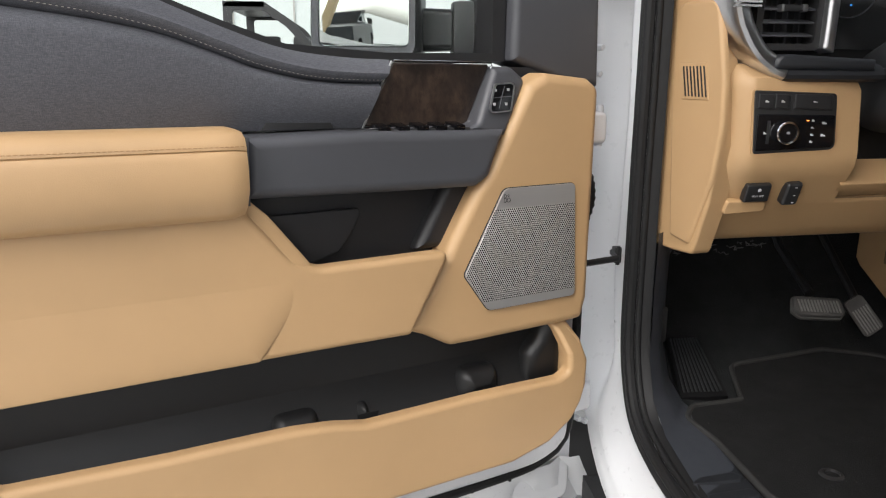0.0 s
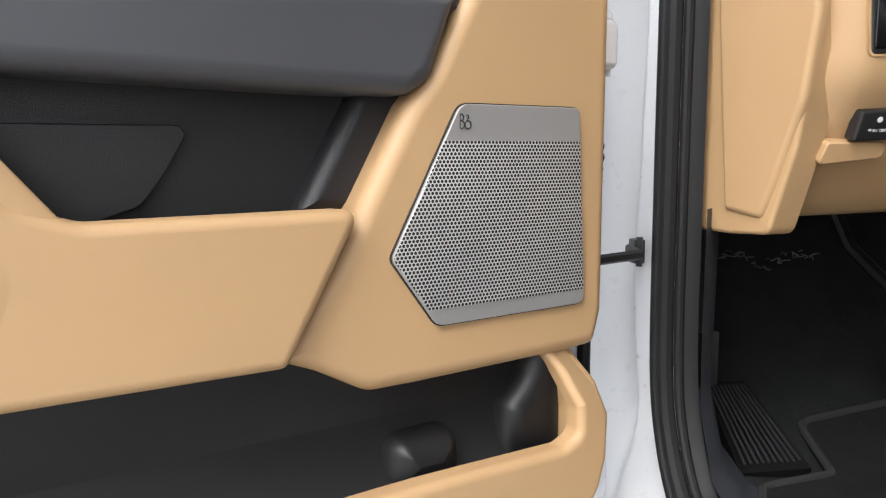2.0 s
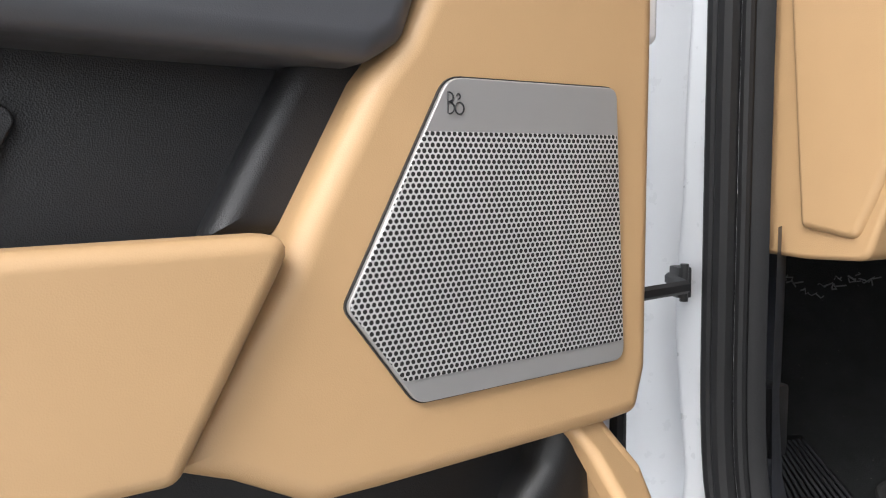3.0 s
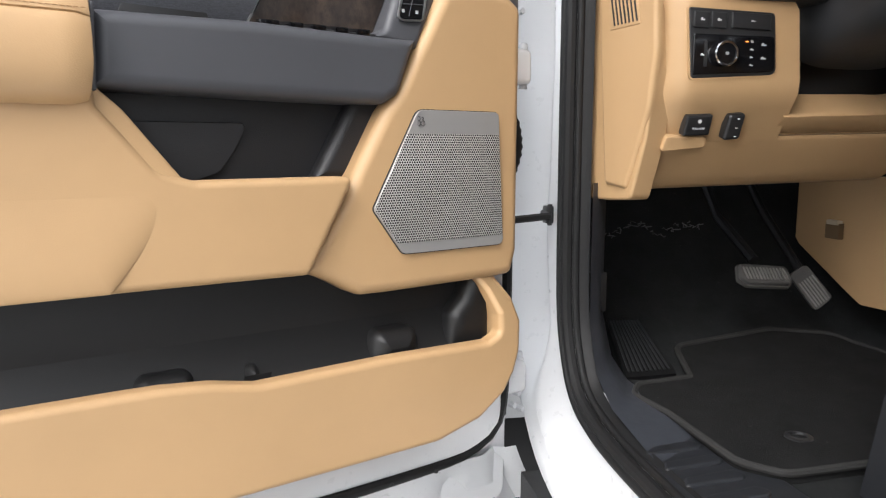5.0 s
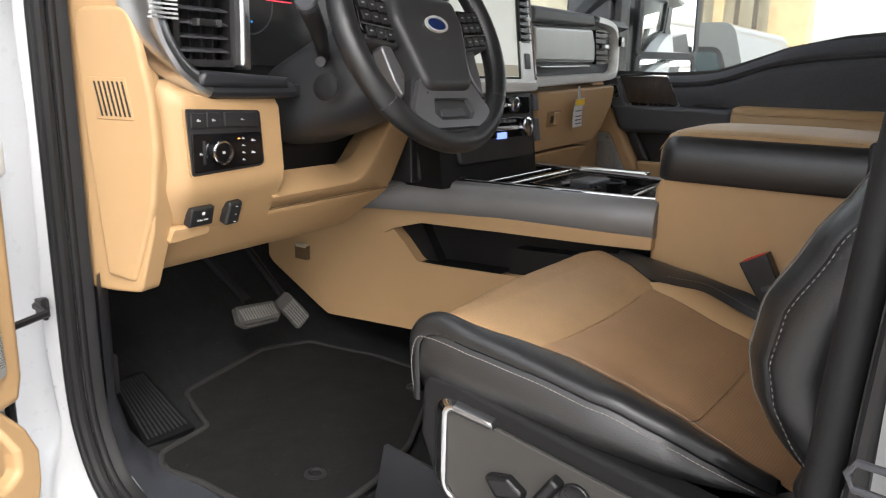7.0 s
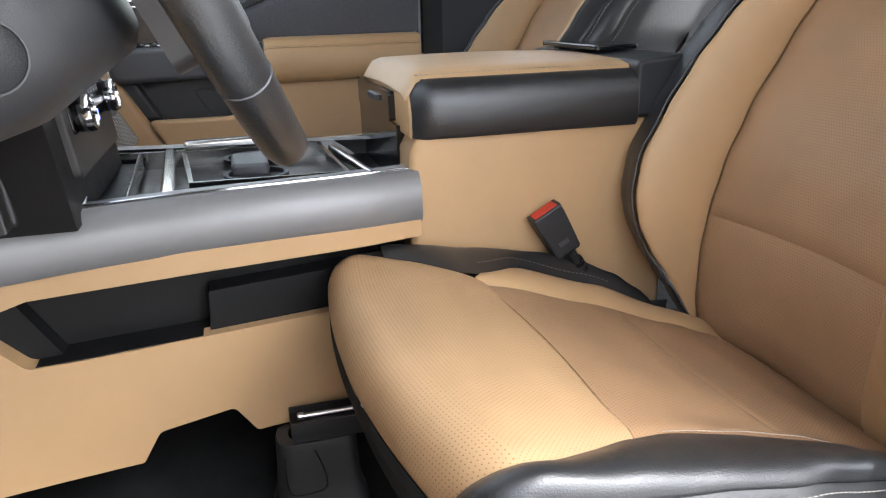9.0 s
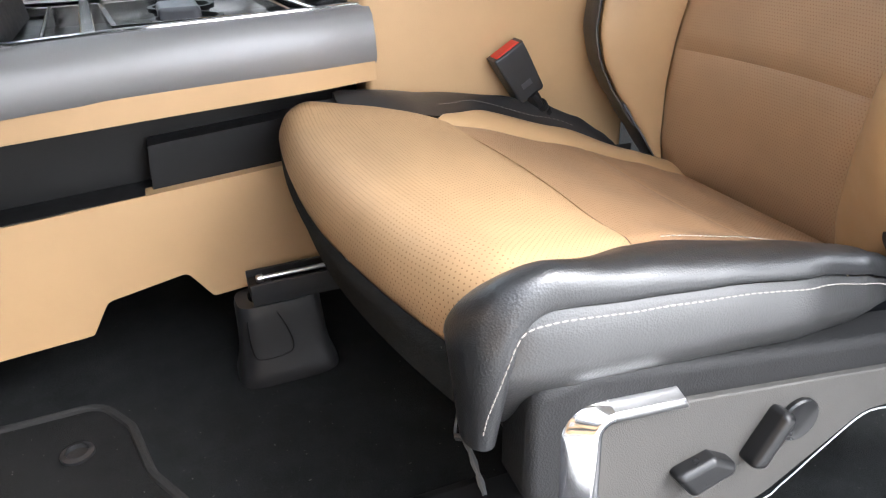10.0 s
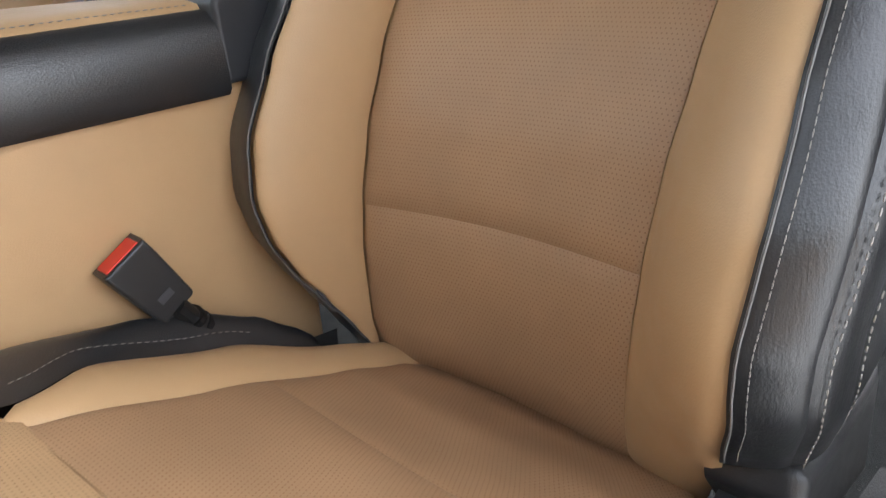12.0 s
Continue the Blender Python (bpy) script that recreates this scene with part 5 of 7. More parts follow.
    for x0 in (-0.020, -0.345):
        cv = part("centre_vent", slab([(0.406 + x0, 1.736, .004), (0.403 + x0, 1.842, .004), (0.440 + x0, 1.842, .004), (0.446 + x0, 1.736, .004)], fs, -0.005, 0.0135), gloss_black, dash, "black centre vent")
        for k in range(7):
            part("slat", block(fs(0.4255 + x0 - k * 0.0006, 1.744 + k * 0.0150, 0.016), (0.034, 0.012, 0.0026), 0.0008, Matrix.Rotation(radians(14), 4, "X")), slate_plastic, cv)
        part("vent_tab", block(fs(0.425 + x0, 1.790, 0.021), (0.016, 0.010, 0.008), 0.002), satin_metal, cv)
        part("vent_switch", slab([(0.418 + x0, 1.676, .003), (0.418 + x0, 1.712, .003), (0.441 + x0, 1.712, .003), (0.443 + x0, 1.676, .003)], fs, 0.0, 0.0150, 0.002), charcoal_plastic, dash)
    gunmetal = grained("gunmetal", (0.05, 0.05, 0.051), 0.38, 600, 0.05, 0.06, metal=0.35, cell=False)
    climate = part("climate_panel", slab([(0.120, 1.470, .012), (0.120, 1.622, .006), (0.430, 1.622, .006), (0.430, 1.470, .012)], fs, -0.02, 0.006, 0.004), gunmetal, dash, "dark climate panel with silver knobs")
    for z0, z1 in ((1.572, 1.614), (1.520, 1.566)):
        part("climate_strip", slab([(0.140, z0, .010), (0.140, z1, .010), (0.415, z1, .008), (0.415, z0, .008)], fs, 0.0, 0.0095, 0.003), gloss_black, climate, weight=True)
    for z, xs, r in ((1.5935, (0.216, 0.321), 0.0165), (1.5415, (0.169, 0.371), 0.0215)):
        part("bright_bar", slab([(xs[0], z - 0.0045, .002), (xs[0], z + 0.0045, .002), (xs[1], z + 0.0045, .002), (xs[1], z - 0.0045, .002)], fs, 0.0, 0.0140, 0.002), satin_metal, climate, weight=True)
        for x in xs:
            kn = part("climate_knob", turned([(r, 0), (r, 0.016), (r * 0.84, 0.0185), (r * 0.80, 0.0165), (0.003, 0.0165)], fs(x, z, 0.010), (0, -1, 0.12), 28), gloss_black, climate, "black knob")
            part("knob_ring", turned([(r * 1.02, 0.006), (r * 1.08, 0.014), (r * 1.02, 0.0195), (r * 0.84, 0.0205), (r * 0.82, 0.0175)], fs(x, z, 0.010), (0, -1, 0.12), 28), chrome, kn, "chrome ring")
            part("knob_mark", block(fs(x, z + r * 0.45, 0.0270), (0.0016, 0.0006, r * 0.5)), dim_print, kn)
    for k in range(7):
        part("climate_button", slab([(0.200 + k * 0.0215, 1.5535, .002), (0.200 + k * 0.0215, 1.5615, .002), (0.219 + k * 0.0215, 1.5615, .002), (0.219 + k * 0.0215, 1.5535, .002)], fs, 0.0, 0.0110, 0.001), charcoal_plastic, climate)
        part("button_symbol", block(fs(0.2095 + k * 0.0215, 1.5575, 0.0113), (0.006, 0.0005, 0.0018)), dim_print, climate)
    part("display", slab([(0.263, 1.518, .002), (0.263, 1.532, .002), (0.301, 1.533, .002), (0.301, 1.519, .002)], fs, 0.0, 0.0115), lit("pale_blue_display", (0.20, 0.30, 1.0), 0.9), climate, "small lit blue display")
    for z0, z1 in ((1.578, 1.618), (1.505, 1.560)):
        part("button_strip", slab([(0.434, z0, .003), (0.434, z1, .003), (0.457, z1, .003), (0.460, z0, .003)], fs, -0.01, 0.010, 0.003), charcoal_plastic, dash, weight=True)
    low = part("lower_fascia", slab([(0.035, 1.435), (0.050, 1.60, .02), (0.155, 1.60), (0.155, 1.495), (0.50, 1.495), (0.49, 1.435)], fs, -0.14, -0.065, 0.004), black_plastic, dash)
    port = part("port_plate", slab([(0.136, 1.486, .004), (0.136, 1.520, .004), (0.188, 1.520, .004), (0.188, 1.486, .004)], fs, -0.07, -0.055, 0.003), gloss_black, low)
    for x in (0.150, 0.174):
        part("port", block(fs(x, 1.498, -0.0545), (0.010, 0.001, 0.004), 0.0004), charcoal_plastic, port)
    part("stack_cheek", slab([(0.055, 1.435, .01), (0.068, 1.60, .02), (0.155, 1.615), (0.155, 1.435)], fs, -0.12, -0.058, 0.006), black_plastic, dash, weight=True)

    # passenger side: pewter inlay and vent framed by one silver band that runs on from under the screen, tan glove box
    fp = lambda x, z, d=0.0: Vector((x, -0.438 + 0.093 * (x - 0.5) - d, z))
    sweep = spline([(0.060, -0.474, 1.629), (0.25, -0.476, 1.632), (0.400, -0.474, 1.635), (0.440, -0.468, 1.638), (0.475, -0.452, 1.6445), (0.69, -0.434, 1.653), (0.94, -0.410, 1.662), (1.030, -0.402, 1.668), (1.062, -0.398, 1.684), (1.070, -0.396, 1.720), (1.066, -0.396, 1.760), (1.048, -0.398, 1.796), (1.015, -0.402, 1.814), (0.96, -0.408, 1.821), (0.875, -0.416, 1.823)], 90)
    rows = []
    out = Vector((0.093, -1, 0)).normalized()
    for i, p in enumerate(sweep):
        t = (sweep[min(i + 1, 89)] - sweep[max(i - 1, 0)]).normalized()
        n = out.cross(t).normalized()
        h = 0.0122 if i < 62 else 0.0100
        rows.append([p + n * (a * h) + out * d for a, d in ((-1, -0.035), (-1, -0.002), (-0.72, 0.004), (0.72, 0.004), (1, -0.002), (1, -0.035))])
    part("silver_band", grid(rows), silver_plastic, dash, "silver trim band under screen and inlay", sharp=30)
    part("inlay_panel", slab([(0.440, 1.64), (0.440, 1.82), (1.04, 1.82), (1.07, 1.75), (1.06, 1.66)], fp, -0.08, -0.012), slate_plastic, dash)
    part("inlay", slab([(0.466, 1.692, .008), (0.450, 1.781, .006), (0.852, 1.797, .012), (0.878, 1.760, .02), (0.888, 1.704, .015)], fp, -0.02, 0.008, 0.010, steps=5), grained("pewter_inlay", (0.45, 0.455, 0.45), 0.26, 300, 0.0, 0.06, metal=0.5, cell=False), dash, "pewter inlay panel", weight=True)
    part("inlay_strip", slab([(0.500, 1.681, .001), (0.500, 1.685, .001), (0.835, 1.695, .001), (0.835, 1.691, .001)], fp, -0.02, 0.010, 0.0015), chrome, dash)
    part("pad_roll", slab([(0.436, 1.786, .006), (0.432, 1.826, .012), (0.850, 1.836, .012), (0.868, 1.803, .008)], fp, -0.06, 0.012, 0.012, steps=5), charcoal_plastic, dash, "dark padded roll over the inlay", weight=True)
    pv = part("air_vent", slab([(0.914, 1.700, .008), (0.890, 1.797, .008), (0.990, 1.800, .010), (1.012, 1.704, .010)], fp, -0.02, 0.002), gloss_black, dash, "black air vent with slats")
    for k in range(6):
        part("slat", block(fp(0.960 - k * 0.0030, 1.712 + k * 0.0160, 0.006), (0.076, 0.012, 0.0028), 0.0008, Matrix.Rotation(radians(12), 4, "X")), charcoal_plastic, pv)
    part("vent_tab", block(fp(0.953, 1.752, 0.013), (0.028, 0.010, 0.010), 0.002), satin_metal, pv)
    part("ribbed_badge", slab([(1.062, 1.757), (1.056, 1.785), (1.080, 1.785), (1.092, 1.757)], fp, 0.0, 0.028, 0.002), chrome, dash)
    gface = lambda x, z, d=0.0: fp(x, z, d + 0.002 - 0.20 * max(0, 1.54 - z))
    gb = part("glove_box", slab([(0.512, 1.466, .006), (0.500, 1.622, .010), (1.088, 1.640, .012), (1.070, 1.585, .03), (1.000, 1.505, .03), (0.93, 1.470, .015)], gface, -0.10, 0.004, 0.008), tan_plastic, dash, "tan glove box door", weight=True)
    # no hollow is cut: a darker tan slab paints the shade round the latch
    part("latch_recess", slab([(0.575, 1.530, .004), (0.572, 1.570, .004), (0.652, 1.574, .004), (0.632, 1.532, .004)], gface, -0.004, 0.0052), grained("latch_shade", (0.30, 0.18, 0.088), 0.5, 500, 0.1, 0.06), gb)
    part("latch", slab([(0.604, 1.536, .003), (0.604, 1.568, .003), (0.643, 1.570, .003), (0.630, 1.536, .003)], gface, 0.0, 0.0085, 0.003), tan_plastic, gb)
    part("keyhole", block(gface(0.590, 1.550, 0.006), (0.012, 0.003, 0.018), 0.001), black_plastic, gb)
    part("lower_panel", slab([(0.505, 1.395), (0.512, 1.460, .006), (0.925, 1.464, .02), (0.85, 1.40, .03)], gface, -0.10, 0.004, 0.006), tan_plastic, dash, weight=True)
    part("right_end", slab([(0.98, 1.30), (1.0, 1.46), (1.10, 1.65), (1.19, 1.65), (1.19, 1.30)], lambda x, z, d: Vector((x, -0.30 - d, z)), -0.2, 0.01, 0.01), tan_plastic, dash, weight=True)
    part("right_kick", slab([(0.62, 1.00), (0.62, 1.40), (1.19, 1.40), (1.19, 1.00)], lambda x, z, d: Vector((x, -0.10 - d, z)), -0.1, 0.0), floor_carpet, dash)
    return dash


def build_tag():
    tag = thing("hanging_tag", (0.78, -0.44, 1.52), "white paper tag with a yellow band on the glove box", "paper tag")
    hang = plane_map((0.700, -0.440, 1.602), (1, 0.10, 0.03), (-0.10, -0.05, 1))
    rows = []
    for k in range(9):
        f = k / 8
        rows.append([hang(s + 0.01 * (1 - f), 0.0 - 0.078 * f, -0.004 * math.sin(f * 3) + 0.004) for s in (0.0, 0.035, 0.070)])
    part("sheet", grid(rows), white_print, tag)
    part("band", slab([(0.010, -0.018), (0.010, -0.002), (0.079, -0.002), (0.079, -0.018)], hang, 0.004, 0.0045), yellow_print, tag)
    for z in (-0.035, -0.05, -0.06, -0.07):
        part("print_line", slab([(0.016, z), (0.016, z + 0.003), (0.058, z + 0.003), (0.058, z)], hang, 0.004, 0.0046), charcoal_plastic, tag)
    part("loop", slab([(0.030, 0.0), (0.022, 0.034), (0.036, 0.035), (0.050, 0.0)], hang, 0.003, 0.0038), white_print, tag)


wheel_black = grained("wheel_black", (0.040, 0.040, 0.042), 0.36, 1300, 0.12, 0.08)


def build_steering():
    st = thing("steering_wheel", (-0.215, -0.60, 1.55), "black leather steering wheel with grey spokes", "steering wheel")
    c = Vector((-0.195, -0.622, 1.719))
    tilt = radians(24)
    right, upv = Vector((1, 0, 0)), Vector((0, math.sin(tilt), math.cos(tilt)))
    axis = right.cross(upv) * -1
    axis = Vector((0, -math.cos(tilt), math.sin(tilt)))
    on = lambda s, t, d=0.0: c + right * s + upv * t + axis * d
    R = 0.183
    ring = [on(R * math.sin(a), R * math.cos(a)) for a in [2 * math.pi * k / 72 for k in range(72)]]
    rim = bmesh.new()
    tube(rim, ring, [0.0172 + 0.0022 * (abs(math.sin(2 * math.pi * k / 72)) ** 4) for k in range(72)], 14, closed=True)
    rim_ob = part("rim", rim, black_leather, st, "black leather rim", sharp=80)
    for a in (radians(128), radians(232)):
        p = on(R * math.sin(a), R * math.cos(a))
        t = (right * math.cos(a) - upv * math.sin(a)).normalized()
        part("rim_joint", turned([(0.0180, -0.0009), (0.0186, 0.0), (0.0180, 0.0009)], p, t, 24), charcoal_plastic, rim_ob)
    part("stitching", stitched([on((R - 0.016) * math.sin(radians(58 + 60 * k / 30)), (R - 0.016) * math.cos(radians(58 + 60 * k / 30)), 0.006) for k in range(31)], 0.004, 0.0025, 0.0010, lean=0.003), thread, rim_ob, "pale cross stitching")
    hub = slab([(-0.060, -0.100, .024), (-0.087, 0.014, .03), (-0.076, 0.058, .02), (0.076, 0.058, .02), (0.087, 0.014, .03), (0.060, -0.100, .024)], on, -0.04, 0.022, 0.014, steps=5)
    hub_ob = part("airbag_cover", hub, wheel_black, st, "charcoal airbag cover", weight=True)
    oval = lambda a, b: [Vector((0.004 + a * math.cos(t), 0.006 + b * math.sin(t))) for t in [2 * math.pi * k / 32 for k in range(32)]]
    part("badge", prism(bmesh.new(), [tuple(p) for p in oval(0.024, 0.0105)], on, 0.015, 0.0245, 0.001), grained("deep_blue", (0.005, 0.02, 0.12), 0.15, 50, 0.01, 0.1, cell=False), hub_ob, "plain blue oval badge")
    part("badge_rim", ringed(oval(0.0280, 0.0140), oval(0.0240, 0.0102), on, 0.015, 0.0260), silver_plastic, hub_ob, "chrome oval rim")
    for sgn in (-1, 1):
        spoke = slab([(sgn * 0.080, -0.030, .01), (sgn * 0.085, 0.040, .01), (sgn * 0.168, 0.045, .01), (sgn * 0.166, -0.020, .01)], on, -0.022, 0.006, 0.006)
        sp = part("side_spoke", spoke, wheel_black, st, weight=True)
        pad = part("button_pad", slab([(sgn * 0.092, -0.024, .006), (sgn * 0.092, 0.044, .006), (sgn * 0.156, 0.046, .010), (sgn * 0.162, -0.010, .010)], on, 0.0, 0.0100, 0.002), gloss_black, sp, "glossy black button pad")
        part("pad_divider", slab([(sgn * 0.094, -0.0035), (sgn * 0.094, -0.0015), (sgn * 0.159, 0.0045), (sgn * 0.159, 0.0025)], on, 0.0, 0.0112), satin_metal, pad)
        for i in range(3):
            for j, (t0, h) in enumerate(((-0.0125, 0.008), (0.012, 0.0075), (0.031, 0.0075))):
                bx, bz = sgn * (0.104 + 0.0195 * i), t0 + 0.002 * i
                part("wheel_button", slab([(bx - 0.0086, bz - h, .002), (bx - 0.0086, bz + h, .002), (bx + 0.0086, bz + h, .002), (bx + 0.0086, bz - h, .002)], on, 0.006, 0.0118, 0.001), black_plastic, pad)
                part("button_mark", block(on(bx, bz, 0.0120), (0.0055, 0.0008, 0.0022), 0, Matrix.Rotation(-tilt, 4, "X")), dim_print, pad)
    lower = slab([(-0.064, -0.070, .01), (-0.104, -0.138, .01), (-0.070, -0.168, .02), (0.070, -0.168, .02), (0.104, -0.138, .01), (0.064, -0.070, .01)], on, -0.018, 0.002, 0.006)
    part("lower_spoke", lower, wheel_black, st, weight=True)
    spoke_metal = grained("dark_spoke_metal", (0.20, 0.20, 0.21), 0.28, 900, 0.05, 0.05, metal=0.6, cell=False)
    part("spoke_inlay", ringed(rounded([(-0.066, -0.080, .008), (-0.102, -0.134, .012), (-0.072, -0.160, .015), (0.072, -0.160, .015), (0.102, -0.134, .012), (0.066, -0.080, .008)], 0), rounded([(-0.044, -0.112, .004), (-0.054, -0.136, .005), (-0.040, -0.148, .005), (0.040, -0.148, .005), (0.054, -0.136, .005), (0.044, -0.112, .004)], 0), on, -0.004, 0.010), spoke_metal, st, "dark metallic spoke inlay", sharp=30)
    part("spoke_gap", slab([(-0.050, -0.108, .005), (-0.058, -0.137, .005), (-0.042, -0.151, .005), (0.042, -0.151, .005), (0.058, -0.137, .005), (0.050, -0.108, .005)], on, -0.004, 0.0015), gloss_black, st)
    part("gap_switch", slab([(-0.030, -0.128, .003), (-0.032, -0.142, .003), (0.032, -0.142, .003), (0.030, -0.128, .003)], on, -0.002, 0.0065, 0.002), charcoal_plastic, st)
    for sgn in (-1, 1):
        part("cheek", slab([(sgn * 0.086, -0.070, .006), (sgn * 0.098, -0.026, .006), (sgn * 0.122, -0.022, .008), (sgn * 0.116, -0.080, .008), (sgn * 0.106, -0.112, .006)], on, -0.018, 0.003, 0.005), spoke_metal, st, weight=True)
    for x, w in ((0.0, 0.016), (0.0, 0.008)):
        part("embossed_line", block(on(x, -0.016 if w > 0.01 else -0.040, 0.0222), (w, 0.0006, 0.003), 0, Matrix.Rotation(-tilt, 4, "X")), charcoal_plastic, hub_ob)
    # column shroud with stalk and lock cylinder
    col = thing("steering_column", (-0.22, -0.45, 1.55), "dark plastic steering column shroud with stalk", "steering column")
    rows = []
    for f, w, h, dz in ((0.0, 0.070, 0.058, 0.0), (0.04, 0.085, 0.070, 0.0), (0.35, 0.098, 0.070, 0.002), (0.75, 0.106, 0.064, 0.004), (1.0, 0.108, 0.060, 0.006)):
        o = c - axis * (0.055 + 0.26 * f) + Vector((0, 0, dz))
        rows.append([o + right * (w * math.copysign(abs(math.cos(a)) ** 0.6, math.cos(a))) + upv * (h * (1.28 if f > 0.3 and math.sin(a) < 0 else 1.0) * math.copysign(abs(math.sin(a)) ** 0.6, math.sin(a))) for a in [2 * math.pi * k / 36 for k in range(36)]])
    bm = grid(rows, wrap=True)
    bm.verts.ensure_lookup_table()
    bm.faces.new(list(bm.verts)[:36])
    part("shroud", bm, grained("column_plastic", (0.036, 0.037, 0.040), 0.42, 1300, 0.15, 0.1), col, sharp=50)
    part("cap", turned([(0.021, 0), (0.021, 0.002), (0.0195, 0.003), (0.004, 0.003)], (-0.3235, -0.527, 1.633), (-0.95, -0.35, 0.1), 30), deep_black, col)
    part("cap_groove", turned([(0.0225, 0), (0.0225, 0.0012), (0.0205, 0.0012)], (-0.3225, -0.5265, 1.633), (-0.95, -0.35, 0.1), 30), black_plastic, col)
    stalk = tube(bmesh.new(), [(-0.300, -0.50, 1.68), (-0.345, -0.535, 1.715), (-0.392, -0.560, 1.750)], [0.010, 0.013, 0.016], 14)
    stob = part("stalk", stalk, black_plastic, col, "black control stalk")
    part("stalk_end", turned([(0.0165, 0), (0.0165, 0.010), (0.014, 0.013), (0.004, 0.013)], (-0.390, -0.559, 1.749), (-0.72, -0.42, 0.55), 24), charcoal_plastic, stob)
    part("stalk_pivot", turned([(0.008, 0), (0.008, 0.014)], (-0.318, -0.515, 1.672), (-0.8, -0.5, 0), 14), black_plastic, col)


build_dash()
build_tag()
build_steering()

# ---- centre console ----
def build_console():
    con = thing("centre_console", (0.33, -0.7, 1.0), "tan and black centre console with metallic side bands", "console")
    # near side: plan line of the wall, flaring towards the dash
    plan = spline([(0.045, 0.05, 0), (0.050, -0.10, 0), (0.075, -0.25, 0), (0.100, -0.40, 0), (0.125, -0.60, 0), (0.150, -0.80, 0), (0.178, -0.95, 0), (0.190, -1.25, 0)], 60)

    def wall_x(y):
        for a, b in zip(plan, plan[1:]):
            if b.y <= y <= a.y:
                return a.x + (b.x - a.x) * (a.y - y) / max(1e-6, a.y - b.y)
        return plan[0].x if y > plan[0].y else plan[-1].x
    side = lambda y, z, d=0.0: Vector((wall_x(y) - d, y, z))

    def fill(outline, d0, d1, cut=34):
        """A tan wall piece that follows the plan line: the outline is cut into strips along y."""
        bm = bmesh.new()
        prism(bm, outline, lambda y, z, d: Vector((y, z, d)), d0, d1)
        y0, y1 = min(p[0] for p in outline), max(p[0] for p in outline)
        for k in range(1, cut):
            bmesh.ops.bisect_plane(bm, geom=list(bm.verts) + list(bm.edges) + list(bm.faces), plane_co=(y0 + (y1 - y0) * k / cut, 0, 0), plane_no=(1, 0, 0))
        for v in bm.verts:
            v.co = side(*v.co)
        return bm
    # lower wall with the arched cut-outs at the carpet
    lower = [(0.06, 1.345), (-0.20, 1.345), (-0.300, 1.335, .02), (-0.345, 1.290), (-0.382, 1.247, .02), (-0.46, 1.246), (-0.90, 1.256), (-0.90, 1.13), (-0.78, 1.098), (-0.641, 1.094, .008), (-0.614, 1.136, .012), (-0.516, 1.124, .014), (-0.491, 1.0835, .006), (-0.14, 1.083, .02), (-0.06, 1.13, .03), (0.045, 1.185, .02), (0.06, 1.20)]
    part("lower_wall", fill(lower, -0.03, 0.0), tan_plastic, con, "tan moulded lower wall", sharp=40)
    # storage bin in black behind the cut-out
    part("side_bin", fill([(-0.28, 1.23), (-0.28, 1.37), (-0.92, 1.38), (-0.92, 1.23)], -0.085, -0.06), deep_black, con, "black open side bin", sharp=40)
    part("bin_floor", fill([(-0.28, 1.236), (-0.28, 1.246), (-0.92, 1.252), (-0.92, 1.24)], -0.08, -0.004), deep_black, con, sharp=40)
    part("bin_divider", fill([(-0.595, 1.24), (-0.600, 1.304, .004), (-0.86, 1.312), (-0.86, 1.24)], -0.07, -0.018), deep_black, con, "dark bin divider", sharp=40)
    part("bin_end", fill([(-0.34, 1.24), (-0.30, 1.34), (-0.36, 1.35), (-0.42, 1.24)], -0.07, -0.03), deep_black, con, sharp=40)
    # tan strip over the bin and graphite band above it
    strip = [(-0.235, 1.352), (-0.30, 1.371), (-0.60, 1.372), (-0.895, 1.372), (-0.895, 1.345), (-0.60, 1.343), (-0.40, 1.340, .03), (-0.335, 1.322, .02), (-0.30, 1.305, .02), (-0.22, 1.306)]
    part("tan_strip", fill(strip, -0.02, 0.016), tan_plastic, con, "tan strip below the band", sharp=40)
    rows = []
    for k in range(50):
        y = -0.215 - 0.682 * k / 49
        flare = 0.060 * max(0, 1 - (k / 49) / 0.55) ** 1.6
        lift = 0.004 * math.sin(k / 49 * 3.1)
        x = wall_x(y) - 0.004 - flare
        top, bot = 1.437 + lift * 0.3, 1.366 + lift
        rows.append([Vector((x + 0.03, y, bot)), Vector((x - 0.010, y, bot)), Vector((x - 0.017, y, bot + 0.010)), Vector((x - 0.016, y, bot + 0.036)), Vector((x - 0.008, y, top - 0.010)), Vector((x + 0.002, y, top - 0.002)), Vector((x + 0.012, y, top)), Vector((x + 0.05, y, top))])
    band = grid(rows)
    band.verts.ensure_lookup_table()
    band.faces.new(list(band.verts)[-8:])
    part("side_band", band, console_band, con, "graphite metallic side band", sharp=45)
    rows2 = [[Vector((0.33 + (0.33 - p.x), p.y, p.z)) for p in row] for row in rows]
    part("side_band", grid(rows2), console_band, con, "graphite metallic side band", sharp=45)
    bright = bmesh.new()
    tube(bright, [row[6] + Vector((0.004, 0, 0.001)) for row in rows[14:]], 0.0028, 8)
    part("bright_edge", bright, chrome, con, "bright metal edge line")
    # far wall, mirrored, plain
    part("far_wall", slab([(0.05, 1.00), (0.05, 1.36), (-1.25, 1.37), (-1.25, 1.00)], lambda y, z, d: Vector((0.50 + d, y, z)), 0, 0.02), tan_plastic, con)
